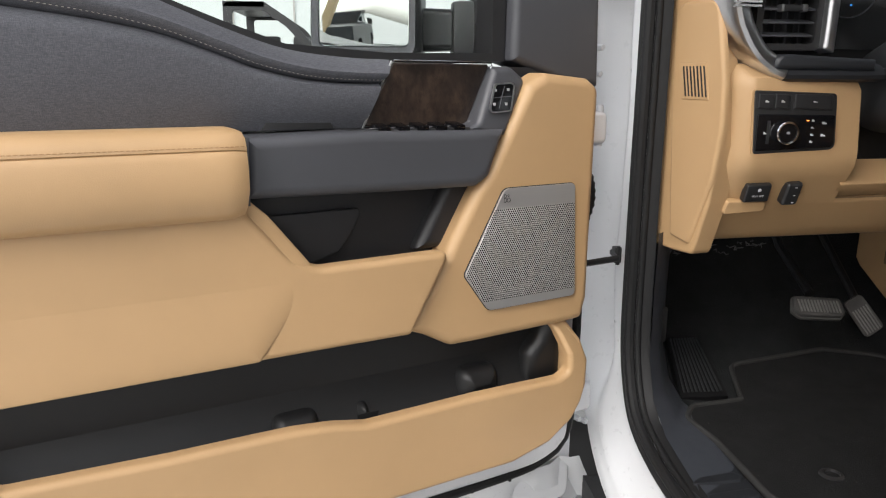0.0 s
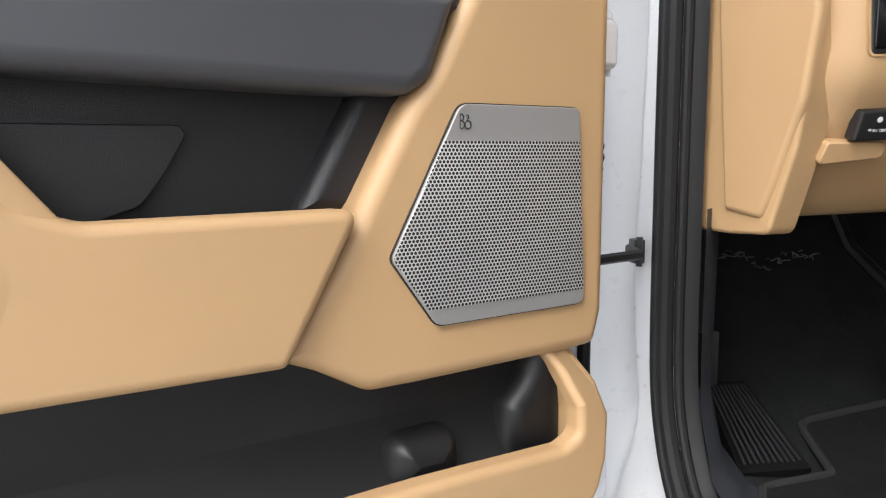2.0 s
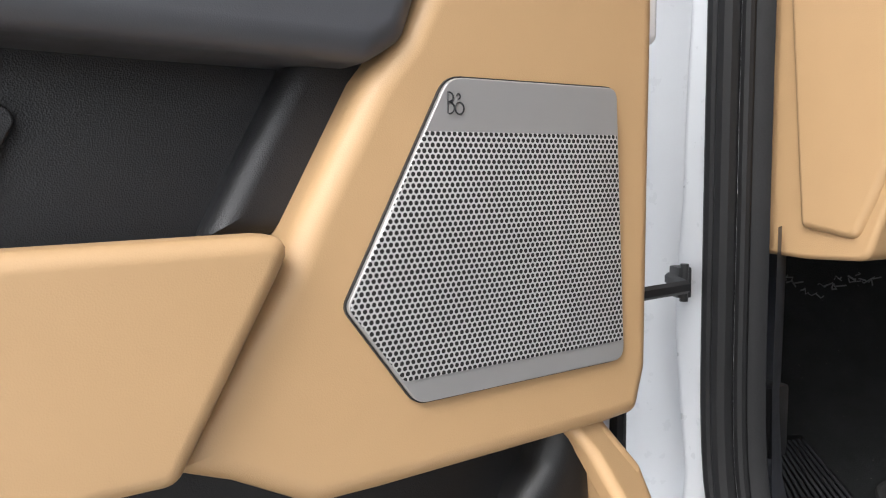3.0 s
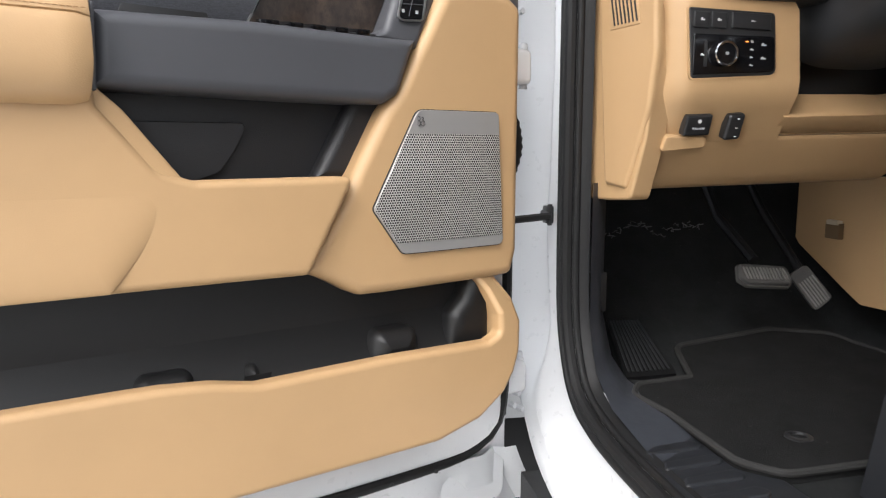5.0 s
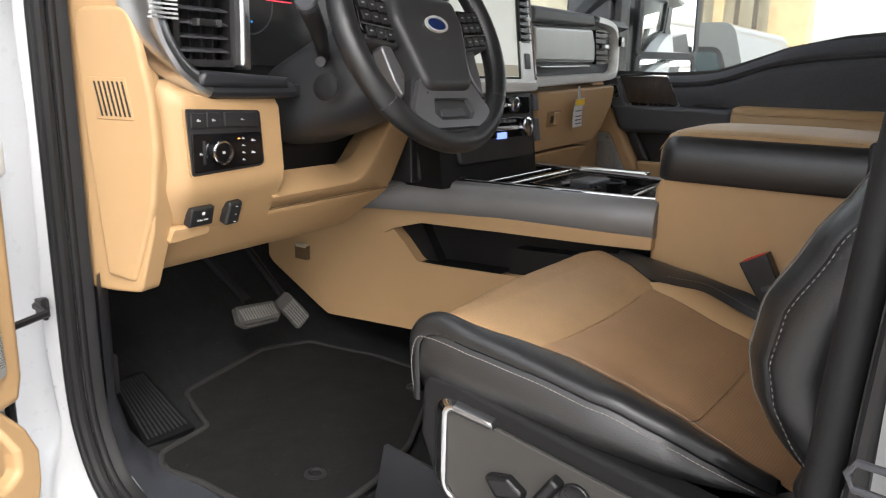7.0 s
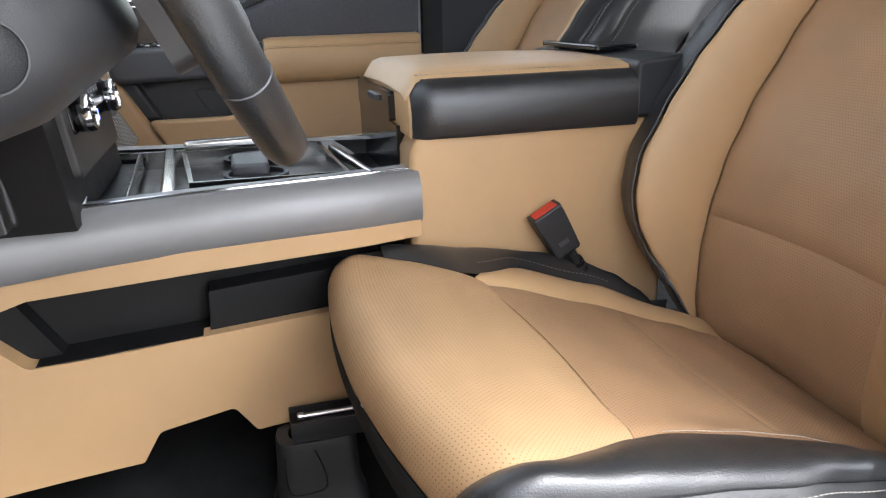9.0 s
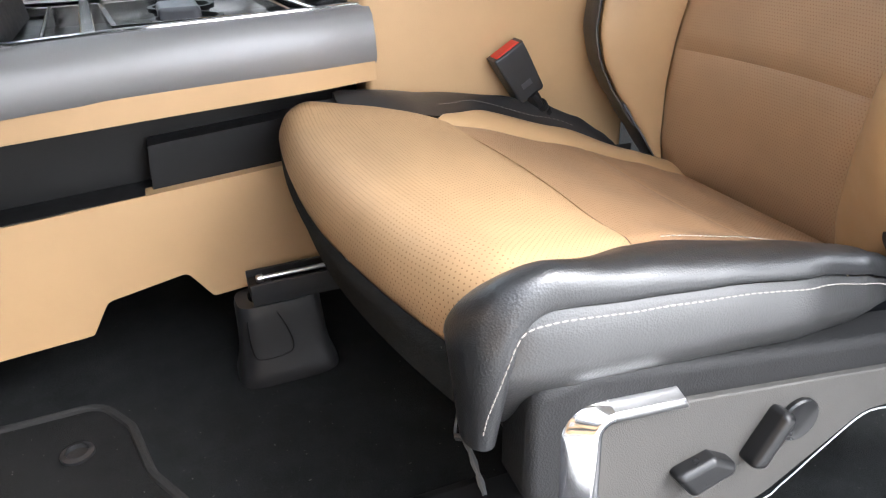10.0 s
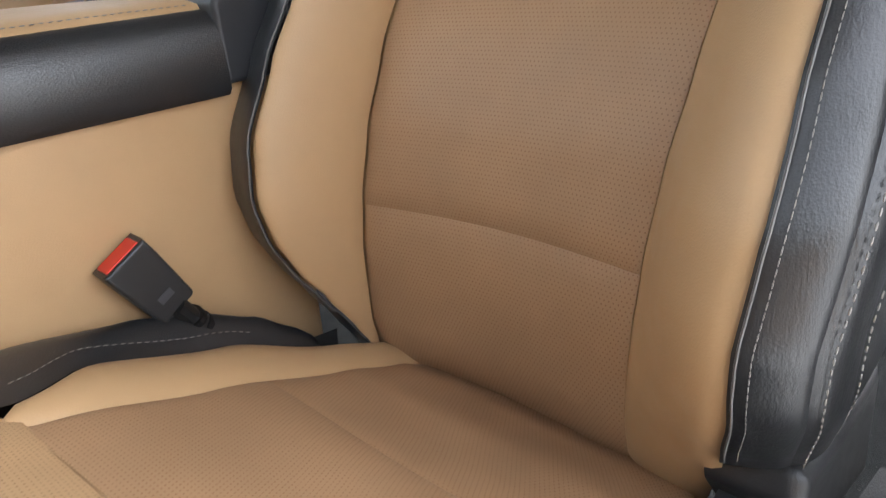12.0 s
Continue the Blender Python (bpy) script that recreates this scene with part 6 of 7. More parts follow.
    # top deck with tray, cup holders and bright rails
    deck = slab([(0.135, -0.31), (0.525, -0.31), (0.525, -0.885), (0.165, -0.885)], lambda x, y, d: Vector((x, y, 1.395 + d)), -0.02, 0.006)
    part("deck", deck, deep_black, con)
    topz = lambda x, y, d=0.0: Vector((x, y, 1.430 + d))
    part("far_rail", slab([(0.512, -0.30, .004), (0.545, -0.30, .01), (0.542, -0.885, .01), (0.518, -0.885, .004)], topz, -0.03, 0.004, 0.004), rail_metal, con, "silver far rail", weight=True)
    part("grab_rail", slab([(0.498, -0.568, .008), (0.526, -0.568, .008), (0.534, -0.742, .008), (0.508, -0.742, .008)], topz, -0.01, 0.016, 0.006), rail_metal, con, "raised silver bar", weight=True)
    part("near_rail", slab([(0.130, -0.50), (0.158, -0.50), (0.190, -0.885), (0.165, -0.885)], topz, -0.03, 0.004, 0.002), deep_black, con, weight=True)
    part("cross_rail", slab([(0.152, -0.556, .003), (0.156, -0.574, .003), (0.500, -0.554, .003), (0.500, -0.538, .003)], topz, -0.02, 0.008, 0.004), rail_metal, con, "silver cross rail", weight=True)
    part("cross_rail", slab([(0.150, -0.514, .001), (0.150, -0.519, .001), (0.480, -0.503, .001), (0.480, -0.498, .001)], topz, -0.02, 0.007, 0.003), rail_metal, con, weight=True)
    part("rear_rail", slab([(0.420, -0.803, .003), (0.434, -0.811, .003), (0.170, -0.842, .003), (0.160, -0.832, .003)], topz, -0.02, 0.008, 0.004), rail_metal, con, weight=True)
    part("phone_tray", slab([(0.17, -0.34, .02), (0.50, -0.34, .02), (0.49, -0.50, .01), (0.15, -0.50, .01)], topz, -0.04, -0.012, 0.0), deep_black, con, "black front tray")
    part("tray_lip", tube(bmesh.new(), [topz(x, y, 0.012) for x, y in ((0.120, -0.475), (0.30, -0.455), (0.400, -0.440))], 0.0022, 6), chrome, con, "thin bright lip of the tray")
    part("tray_cover", slab([(0.08, -0.36, .01), (0.40, -0.34, .02), (0.38, -0.44, .01), (0.11, -0.47, .01)], topz, -0.03, 0.016, 0.008), deep_black, con, weight=True)
    part("tray_trim", slab([(0.155, -0.410, .004), (0.165, -0.435, .004), (0.285, -0.415, .004), (0.285, -0.395, .004)], topz, 0.0, 0.022, 0.004), satin_metal, con, "satin metal tray trim", weight=True)
    for x, y in ((0.28, -0.68), (0.41, -0.68)):
        cup = turned([(0.047, 0.0), (0.047, 0.006), (0.040, 0.006), (0.038, -0.03), (0.02, -0.035)], (x, y, 1.424), (0, 0, 1), 30)
        part("cup_holder", cup, deep_black, con, "black cup holder")
    part("cup_divider", slab([(0.30, -0.645, .008), (0.39, -0.645, .008), (0.40, -0.70, .01), (0.29, -0.70, .01)], topz, -0.02, 0.010, 0.006), charcoal_plastic, con, weight=True)
    frame_o = [(0.225, -0.588), (0.478, -0.566), (0.484, -0.795), (0.212, -0.808)]
    frame_i = [(0.231, -0.594), (0.473, -0.573), (0.479, -0.790), (0.218, -0.802)]
    part("tray_frame", ringed([Vector(p) for p in frame_o], [Vector(p) for p in frame_i], topz, -0.01, 0.004), rail_metal, con, "thin silver frame")
    # arm rest box: tan wall, black padded lid with tan top
    part("box_wall", slab([(-0.884, 1.10), (-0.886, 1.46), (-0.902, 1.49, .02), (-1.30, 1.49), (-1.30, 1.00), (-0.912, 1.00)], lambda y, z, d: Vector((0.190 - d - 0.05 * max(0, z - 1.36) - 0.02 * (z - 1.3), y, z)), -0.36, 0.012, 0.010), tan_leather, con, "tan padded box wall", weight=True)
    part("box_front", slab([(0.235, 1.40), (0.235, 1.50), (0.545, 1.50), (0.545, 1.40)], lambda x, z, d: Vector((x, -0.888 + d, z - 0.010)), -0.01, 0.006), gloss_black, con, "black front of the box")
    lid = bmesh.new()
    prof = [(0.0, 1.489), (-0.006, 1.496), (-0.006, 1.535), (0.0, 1.556), (0.010, 1.567), (0.022, 1.5695)]
    rows = []
    for k in range(21):
        f = k / 20
        y = -0.892 - 0.336 * f
        e = 0.020 * max(0, 1 - f / 0.06) ** 2
        rows.append([Vector((0.160 + x + e + 0.010 * math.sin(f * 3.1) * 0, y, z - 0.010 - 0.6 * e * (1 if z > 1.53 else 0))) for x, z in prof])
    grid(rows, lid)
    part("lid_side", lid, black_leather, con, "black leather lid side", sharp=70)
    rows = []
    for k in range(25):
        f = k / 24
        y = -0.888 - 0.340 * f
        e = max(0, 1 - f / 0.07)
        rows.append([Vector((x, y + 0.003 * e, z - 0.010 - 0.030 * e ** 2 + 0.004 * math.sin(f * math.pi) * w)) for x, z, w in ((0.181, 1.5695, 0), (0.186, 1.5745, 0.2), (0.22, 1.580, 0.7), (0.36, 1.583, 1), (0.50, 1.580, 0.7), (0.545, 1.566, 0.1), (0.55, 1.54, 0))])
    top = grid(rows)
    bm = bmesh.new()
    face = [(0.178, 1.489), (0.178, 1.535), (0.188, 1.552), (0.50, 1.556), (0.55, 1.54), (0.55, 1.489)]
    prism(bm, face, lambda x, z, d: Vector((x, -0.900 + d, z - 0.010)), 0, 0.012, 0.005)
    part("lid_front", bm, tan_leather, con, "tan leather lid front", sharp=60)
    part("lid_top", top, tan_leather, con, "tan leather lid top", sharp=60)
    part("lid_release", slab([(0.262, 1.503, .004), (0.265, 1.546, .008), (0.53, 1.548, .008), (0.53, 1.503, .004)], lambda x, z, d: Vector((x, -0.882 + d, z - 0.010)), -0.01, 0.004), gloss_black, con, "black lid release panel")
    part("release_button", block((0.37, -0.876, 1.520), (0.07, 0.008, 0.010), 0.003), charcoal_plastic, con)
    part("lid_hinge_block", slab([(-1.226, 1.489, .004), (-1.226, 1.570, .01), (-1.31, 1.578, .01), (-1.31, 1.489, .004)], lambda y, z, d: Vector((0.158 - d, y, z)), -0.39, 0.002, 0.006), slate_plastic, con, weight=True)
    tray = slab([(0.30, -1.23, .01), (0.52, -1.23, .01), (0.52, -1.31, .01), (0.30, -1.31, .01)], lambda x, y, d: Vector((x, y, 1.578 + d)), 0, 0.008, 0.003)
    part("rear_plate", tray, gloss_black, con, "glossy dark plate behind the lid", weight=True)
    part("stitching", stitched([Vector((0.184, -0.900 - 0.32 * k / 20, 1.5645 + 0.0015 * math.sin(k / 20 * 3.1))) for k in range(21)], 0.005, 0.0025, 0.0006), thread, con)
    part("plug", block((0.040, -0.068, 1.246), (0.014, 0.034, 0.010), 0.003), grained("ivory_plastic", (0.55, 0.47, 0.36), 0.5, 500, 0.05, 0.05), con, "small ivory plug")
    # solid block, its brown paints the shade of the recess under the plug
    part("plug_slot", block((0.044, -0.066, 1.228), (0.016, 0.040, 0.034), 0.002), grained("slot_shade", (0.16, 0.10, 0.05), 0.6, 500, 0.05, 0.05), con)
    return con


build_console()

# ---- driver's seat ----
def puffed(corners, nu, nv, skin, puff, width=0.012, edges=(1, 1, 1, 1)):
    """A padded field of upholstery: skin(u, v) over the unit square, swelling from its seams. edges: left, right, front, back are seams, 1 deep to 0 none."""
    rows = []
    e = 1e-3
    for j in range(nv + 1):
        v = j / nv
        row = []
        for i in range(nu + 1):
            u = i / nu
            p = skin(u, v)
            n = (skin(min(1, u + e), v) - skin(max(0, u - e), v)).cross(skin(u, min(1, v + e)) - skin(u, max(0, v - e)))
            n = -n.normalized() if n.length > 1e-12 else Vector((0, 0, 1))
            wu, wv = (skin(1, v) - skin(0, v)).length, (skin(u, 1) - skin(u, 0)).length
            d = 9.0
            for flag, dist in zip(edges, (u * wu, (1 - u) * wu, v * wv, (1 - v) * wv)):
                if flag:
                    d = min(d, dist + (1 - flag) * 0.03)
            row.append(p + n * (puff * (1 - math.exp(-d / width)) - puff * 0.5))
        rows.append(row)
    return grid(rows)


def lerp_table(table, x):
    """Smooth interpolation in a short table of (x, value)."""
    if x <= table[0][0]:
        return table[0][1]
    for (a, va), (b, vb) in zip(table, table[1:]):
        if x <= b:
            f = (x - a) / (b - a)
            f = f * f * (3 - 2 * f) * 0.35 + f * 0.65
            return va + (vb - va) * f
    return table[-1][1]


SEAT_X = -0.130          # seat's middle
# height of the cushion's middle line and of its side ridge, by distance behind the front edge
MIDLINE = [(0.0, 1.325), (0.06, 1.330), (0.13, 1.322), (0.20, 1.302), (0.32, 1.262), (0.45, 1.214), (0.52, 1.186), (0.57, 1.160), (0.64, 1.120)]
RIDGE = [(0.0, 1.335), (0.06, 1.336), (0.13, 1.322), (0.20, 1.312), (0.285, 1.296), (0.35, 1.277), (0.41, 1.254), (0.445, 1.234), (0.52, 1.195), (0.58, 1.16)]
FAR_RIDGE = [(0.0, 1.332), (0.03, 1.330), (0.108, 1.322), (0.23, 1.302), (0.365, 1.254), (0.474, 1.206), (0.55, 1.18)]
FRONT_Y = -0.790


def front_line(x):
    """The front edge in plan: bowed forward in the middle."""
    s = (x - SEAT_X) / 0.29
    return FRONT_Y + 0.032 * (1 - s * s) + 0.020 * (s + 1)


def cushion_z(x, y):
    """Top of the cushion."""
    b = FRONT_Y + 0.02 - y
    s = abs(x - SEAT_X) / 0.29
    k = max(0.0, min(1.0, (s - 0.50) / 0.35))
    k = k * k * (3 - 2 * k)
    return lerp_table(MIDLINE, b) * (1 - k) + lerp_table(RIDGE if x < SEAT_X else FAR_RIDGE, b) * k


def build_seat():
    seat = thing("driver_seat", (SEAT_X, -1.05, 0.99), "tan and black leather driver seat with contrast stitching", "car seat")
    cross = lambda u: -0.946 - 0.012 * math.sin(u * math.pi)          # seam across the cushion
    left_edge = lambda y: lerp_table([(-1.33, -0.290), (-1.25, -0.312), (-1.176, -0.328), (-1.05, -0.336), (-0.975, -0.343), (-0.94, -0.350), (-0.90, -0.364), (-0.86, -0.377), (-0.80, -0.385), (-0.70, -0.386)], y)
    right_edge = lambda y: lerp_table([(-1.30, 0.058), (-1.0, 0.052), (-0.955, 0.048), (-0.925, 0.075), (-0.86, 0.128), (-0.80, 0.158), (-0.70, 0.162)], y)

    def front_skin(u, v):
        # v 0: lower front edge, over the rolled nose, v 1: cross seam
        if v < 0.42:
            f = v / 0.42
            a = f * math.pi / 2
            x = left_edge(-0.80) + (right_edge(-0.80) - left_edge(-0.80)) * u
            y0 = front_line(x)
            zt = cushion_z(x, y0 - 0.05)
            drop = zt - (1.262 + 0.012 * abs(u - 0.5))
            return Vector((x, y0 - 0.055 + 0.055 * math.cos(a) ** 0.9 - 0.012 * (1 - f) ** 2, zt - drop * (1 - math.sin(a))))
        f = (v - 0.42) / 0.58
        x0 = left_edge(-0.80) + (right_edge(-0.80) - left_edge(-0.80)) * u
        y0 = front_line(x0) - 0.055
        y = y0 + (cross(u) - y0) * f
        x = left_edge(y) + (right_edge(y) - left_edge(y)) * u
        return Vector((x, y, cushion_z(x, y)))
    part("cushion_front", puffed(None, 50, 50, front_skin, 0.006, 0.012, (1, 1, 1, 0.6)), tan_smooth, seat, "tan perforated leather cushion front", sharp=80)
    ins_r = 0.036
    welt = [(lambda x: Vector((x, cross((x - left_edge(-0.95)) / 0.386) + 0.001, cushion_z(x, -0.952) - 0.006)))(-0.345 + 0.40 * k / 30) for k in range(31)]
    part("seam_welt", tube(bmesh.new(), welt, 0.0045, 8), tan_perf, seat)
    part("seam_line", tube(bmesh.new(), [p + Vector((0, 0.001, 0.0078)) for p in welt[1:-1]], 0.0006, 6), grained("seam_brown", (0.27, 0.165, 0.085), 0.8, 700, 0.2, 0.1), seat, "dark sewn seam")

    def insert_skin(u, v, rear=False):
        y = -1.138 - 0.237 * v if rear else cross(u) + (-1.138 - cross(u)) * v
        x = left_edge(y) + (ins_r - left_edge(y)) * u
        hollow = 0.006 * math.sin(math.pi * u) ** 2 * math.exp(-((y + 1.15) / 0.05) ** 2)
        return Vector((x, y, cushion_z(x, y) - hollow))
    part("cushion_insert", puffed(None, 44, 40, insert_skin, 0.0035, 0.007, (1, 1, 0.65, 0.8)), tan_perf, seat, "brown-tan perforated insert", sharp=80)
    part("cushion_insert", puffed(None, 44, 40, lambda u, v: insert_skin(u, v, True), 0.0035, 0.007), tan_perf, seat, "brown-tan perforated rear insert", sharp=80)
    # light tan pad beside the insert
    pad_r = lambda u, v: (lambda y: (lambda x: Vector((x, y, cushion_z(x, y) + 0.006 * math.sin(u * math.pi))))(ins_r + (lerp_table([(-1.33, 0.095), (-1.15, 0.118), (-1.02, 0.110), (-0.955, 0.075), (-0.935, 0.055)], y) - ins_r) * u))(-0.94 - 0.425 * v)
    part("cushion_side_pad", puffed(None, 14, 40, pad_r, 0.006, 0.010), tan_leather, seat, "tan side pad", sharp=80)

    # black bolsters: from the tan edge over the ridge down to the side seam
    def outer_x(y, sgn):
        f = max(0.0, min(1.0, (-0.80 - y) / 0.40))
        if sgn < 0:
            return lerp_table([(-1.245, -0.338), (-1.225, -0.360), (-1.19, -0.390), (-1.13, -0.413), (-1.05, -0.425), (-0.85, -0.430), (-0.805, -0.428), (-0.76, -0.405)], y)
        return lerp_table([(-1.30, 0.120), (-1.15, 0.150), (-0.95, 0.166), (-0.84, 0.166), (-0.79, 0.156)], y)

    def side_seam_z(y):
        return lerp_table([(-1.245, 1.205), (-1.225, 1.220), (-1.19, 1.245), (-1.13, 1.272), (-1.07, 1.290), (-0.971, 1.307), (-0.90, 1.316), (-0.841, 1.324), (-0.813, 1.325), (-0.795, 1.318)], y)

    def bolster(sgn, inner):
        def skin(u, v):
            y = -0.835 - 0.410 * v
            xi, xo = inner(y), outer_x(y, sgn)
            a = u * math.pi / 2
            zi, zs = cushion_z(xi, y), side_seam_z(y)
            zr = max(zi, zs) + (0.012 if sgn > 0 else 0.016)
            x = xi + (xo - xi) * math.sin(a) ** 0.9
            z = zi + (zs - zi) * u + (zr - (zi + zs) / 2) * math.sin(math.pi * u) * 0.9
            return Vector((x, y, z)) if sgn > 0 else Vector((x, y, z))
        return skin
    left_sk = bolster(-1, left_edge)

    def near_bolster(u, v):
        # u 0 at the side seam, 1 at the tan edge; v 0 at the front foot, up over the nose, then back
        w = 1 - u
        if v >= 0.32:
            return left_sk(w, (v - 0.32) / 0.68)
        f = v / 0.32
        top = left_sk(w, 0.0)
        a = w * math.pi / 2
        x = -0.385 - 0.047 * math.sin(a)
        y = -0.771 - 0.034 * (1 - math.cos(a))
        knee = Vector((x, y, 1.300))
        if f < 0.55:
            g = f / 0.55
            return Vector((x + (0.004 + 0.012 * w) * (1 - g), y + (0.018 * w - 0.010) * (1 - g), 1.216 + (1.300 - 1.216) * g))
        g = (f - 0.55) / 0.45
        b = g * math.pi / 2
        return Vector((knee.x + (top.x - knee.x) * g, knee.y + (top.y - knee.y) * (1 - math.cos(b)), knee.z + (top.z - knee.z) * math.sin(b)))
    part("bolster", puffed(None, 22, 90, near_bolster, 0.004, 0.010, (1, 1, 0, 1)), black_leather, seat, "black leather side bolster", sharp=80)
    inner_r = lambda y: lerp_table([(-1.33, 0.095), (-1.15, 0.118), (-1.02, 0.110), (-0.955, 0.078), (-0.925, 0.075), (-0.86, 0.128), (-0.80, 0.150)], y)
    right_sk = bolster(1, inner_r)
    part("bolster", puffed(None, 12, 60, right_sk, 0.004, 0.010), black_leather, seat, "black leather side bolster", sharp=80)

    # side facing below the seam
    def facing(u, v):
        y = -0.806 - 0.439 * u
        zt = side_seam_z(y) - 0.002
        zb = 1.212 - 0.012 * u
        bul = 0.010 * math.sin(math.pi * v)
        nose = max(0.0, 1 - u * 10)
        bul -= 0.024 * max(0.0, (v - 0.35) / 0.65) ** 1.2
        return Vector((outer_x(y, -1) - bul + 0.006 * v + 0.003 + 0.010 * v * nose, y + 0.020 * v * nose, zt + (zb - zt) * v))
    part("side_facing", puffed(None, 60, 14, facing, 0.004, 0.010), leather("grey_black_leather", (0.020, 0.0198, 0.020), 0.38, spec=0.8), seat, "black leather side facing", sharp=80)
    part("side_facing", puffed(None, 40, 10, lambda u, v: (lambda y: Vector((outer_x(y, 1) + 0.004 * math.sin(math.pi * v), y, side_seam_z(y) - 0.09 * v)))(-0.80 - 0.48 * u), 0.003, 0.010), black_leather, seat, sharp=80)
    # stitch lines
    drop = [Vector((-0.4150, -0.786, 1.225)), Vector((-0.4220, -0.788, 1.250)), Vector((-0.4300, -0.792, 1.275)), Vector((-0.4340, -0.797, 1.295)), Vector((-0.4355, -0.802, 1.310)), Vector((-0.4355, -0.810, 1.319))]
    seam_path = drop + [Vector((outer_x(y, -1) - 0.0052, y, side_seam_z(y) - 0.005)) for y in [-0.83 - 0.02 * k for k in range(21)]]
    part("stitching", stitched(seam_path, 0.0048, 0.0018, 0.0007), thread, seat, "thick pale stitching")
    top_path = [left_sk(0.035, k / 24) + Vector((0, 0, 0.003)) for k in range(8, 22)]
    part("stitching", stitched(top_path, 0.004, 0.0022, 0.0006), thread, seat)
    top_path = [Vector((inner_r(y) + 0.008, y, cushion_z(inner_r(y), y) + 0.012)) for y in [-0.955 - 0.02 * k for k in range(12)]]
    part("stitching", stitched(top_path, 0.004, 0.003, 0.0006), dark_thread, seat)
    # dark skirt below the nose, and the pan
    def skirt(u, v):
        x = -0.384 + 0.545 * u
        return Vector((x, front_line(x) - 0.011 + 0.004 * math.sin(math.pi * min(1, v * 2)) - 0.012 * v * v, 1.268 + 0.012 * abs(u - 0.5) - 0.066 * v))
    part("front_skirt", puffed(None, 40, 8, skirt, 0.001, 0.01), floor_carpet, seat, "black cloth front skirt", sharp=80)
    part("seat_pan", slab([(-0.36, -0.87, .04), (0.12, -0.87, .04), (0.12, -1.26), (-0.32, -1.26)], lambda x, y, d: Vector((x, y, 1.10 + d)), 0, 0.05, 0.01), black_plastic, seat)

    # side trim with chrome corner and power switches
    sidef = lambda y, z, d=0.0: Vector((-0.424 - d, y, z))
    shell = [(-0.814, 1.264, .02), (-0.86, 1.268), (-1.05, 1.236), (-1.30, 1.196), (-1.42, 1.18), (-1.42, 1.12), (-1.24, 1.130), (-1.13, 1.150, .05), (-1.03, 1.093, .06), (-0.90, 1.085, .04), (-0.837, 1.118, .05), (-0.811, 1.180)]
    trim = part("side_trim", slab(shell, sidef, -0.03, 0.0095, 0.009), seat_trim_black, seat, "black side trim", weight=True)
    inner = [(-0.8625, 1.2335, .012), (-0.94, 1.2265), (-1.30, 1.170), (-1.30, 1.150), (-1.20, 1.148), (-1.130, 1.155, .04), (-1.028, 1.098, .05), (-0.895, 1.096, .03), (-0.858, 1.128, .03)]
    part("switch_field", slab(inner, sidef, -0.006, 0.0155, 0.002), dark_trim, trim, "grey grained switch field", weight=True)
    lip = [on for on in [sidef(y, z, 0.0165) for y, z in ((-0.858, 1.128), (-0.875, 1.104), (-0.90, 1.094), (-1.02, 1.094), (-1.05, 1.106), (-1.09, 1.132), (-1.128, 1.153), (-1.16, 1.150))]]
    part("bright_lip", tube(bmesh.new(), spline(lip, 40), 0.0007, 8), satin_metal, trim, "thin bright lip")
    # chrome corner: a flat rim round the switch field and a bevel falling to the trim
    way = [((-0.932 + 0.0585 * k / 6, 1.2270 + 0.0065 * k / 6), (0, 1), 1.0) for k in range(7)]
    way += [((-0.8735 + 0.010 * math.cos(a), 1.2235 + 0.010 * math.sin(a)), (math.cos(a), math.sin(a)), 1.0) for a in [radians(90 - 11.25 * k) for k in range(1, 9)]]
    way += [((-0.8635, 1.2235 - 0.0935 * k / 8), (1, 0), 1.0) for k in range(1, 9)]
    way += [((-0.8835 + 0.020 * math.cos(a), 1.130 + 0.020 * math.sin(a)), (math.cos(a), math.sin(a)), 1.0 - 0.05 * k) for k, a in [(k, radians(-9 * k)) for k in range(1, 10)]]

    def chrome_strip(stations):
        rows = []
        for p, n, w in stations:
            f = max(0.0, n[0]) ** 2
            reach = 0.0045 + 0.0165 * f
            prof = [(-0.0012, 0.0130), (-0.0006, 0.0200), (0.0004, 0.0208), (0.0064, 0.0214), (0.0074, 0.0209)] + [(0.0078 + reach * q, 0.0203 - 0.0130 * q ** (1.0 + 0.3 * f)) for q in (0.05, 0.35, 0.65, 0.95)] + [(0.0078 + reach, 0.0040)]
            rows.append([sidef(p[0] + n[0] * w * t, p[1] + n[1] * w * t, d) for t, d in prof])
        return grid(rows)
    corner = part("chrome_corner", chrome_strip(way[6:]), chrome, trim, "polished chrome corner strip", sharp=50)
    arm = [((-0.9345, 1.2267), (0, 1), 0.3)] + way[:7]
    part("satin_arm", chrome_strip(arm), grained("bright_satin", (0.42, 0.42, 0.425), 0.28, 300, 0.1, 0.03, metal=1.0, cell=False), corner, "satin metal upper arm", sharp=50)
    k1 = slab([(-0.926, 1.166, .006), (-0.946, 1.140, .006), (-0.984, 1.150, .005), (-0.985, 1.160, .006), (-0.962, 1.174, .006)], sidef, 0.012, 0.029, 0.006)
    part("slide_switch", k1, switch_black, trim, "black seat slide switch", weight=True)
    k2 = slab([(-0.994, 1.154, .006), (-1.010, 1.147, .006), (-1.036, 1.190, .006), (-1.022, 1.198, .006)], sidef, 0.012, 0.033, 0.006)
    part("recline_switch", k2, switch_black, trim, "black recline switch", weight=True)
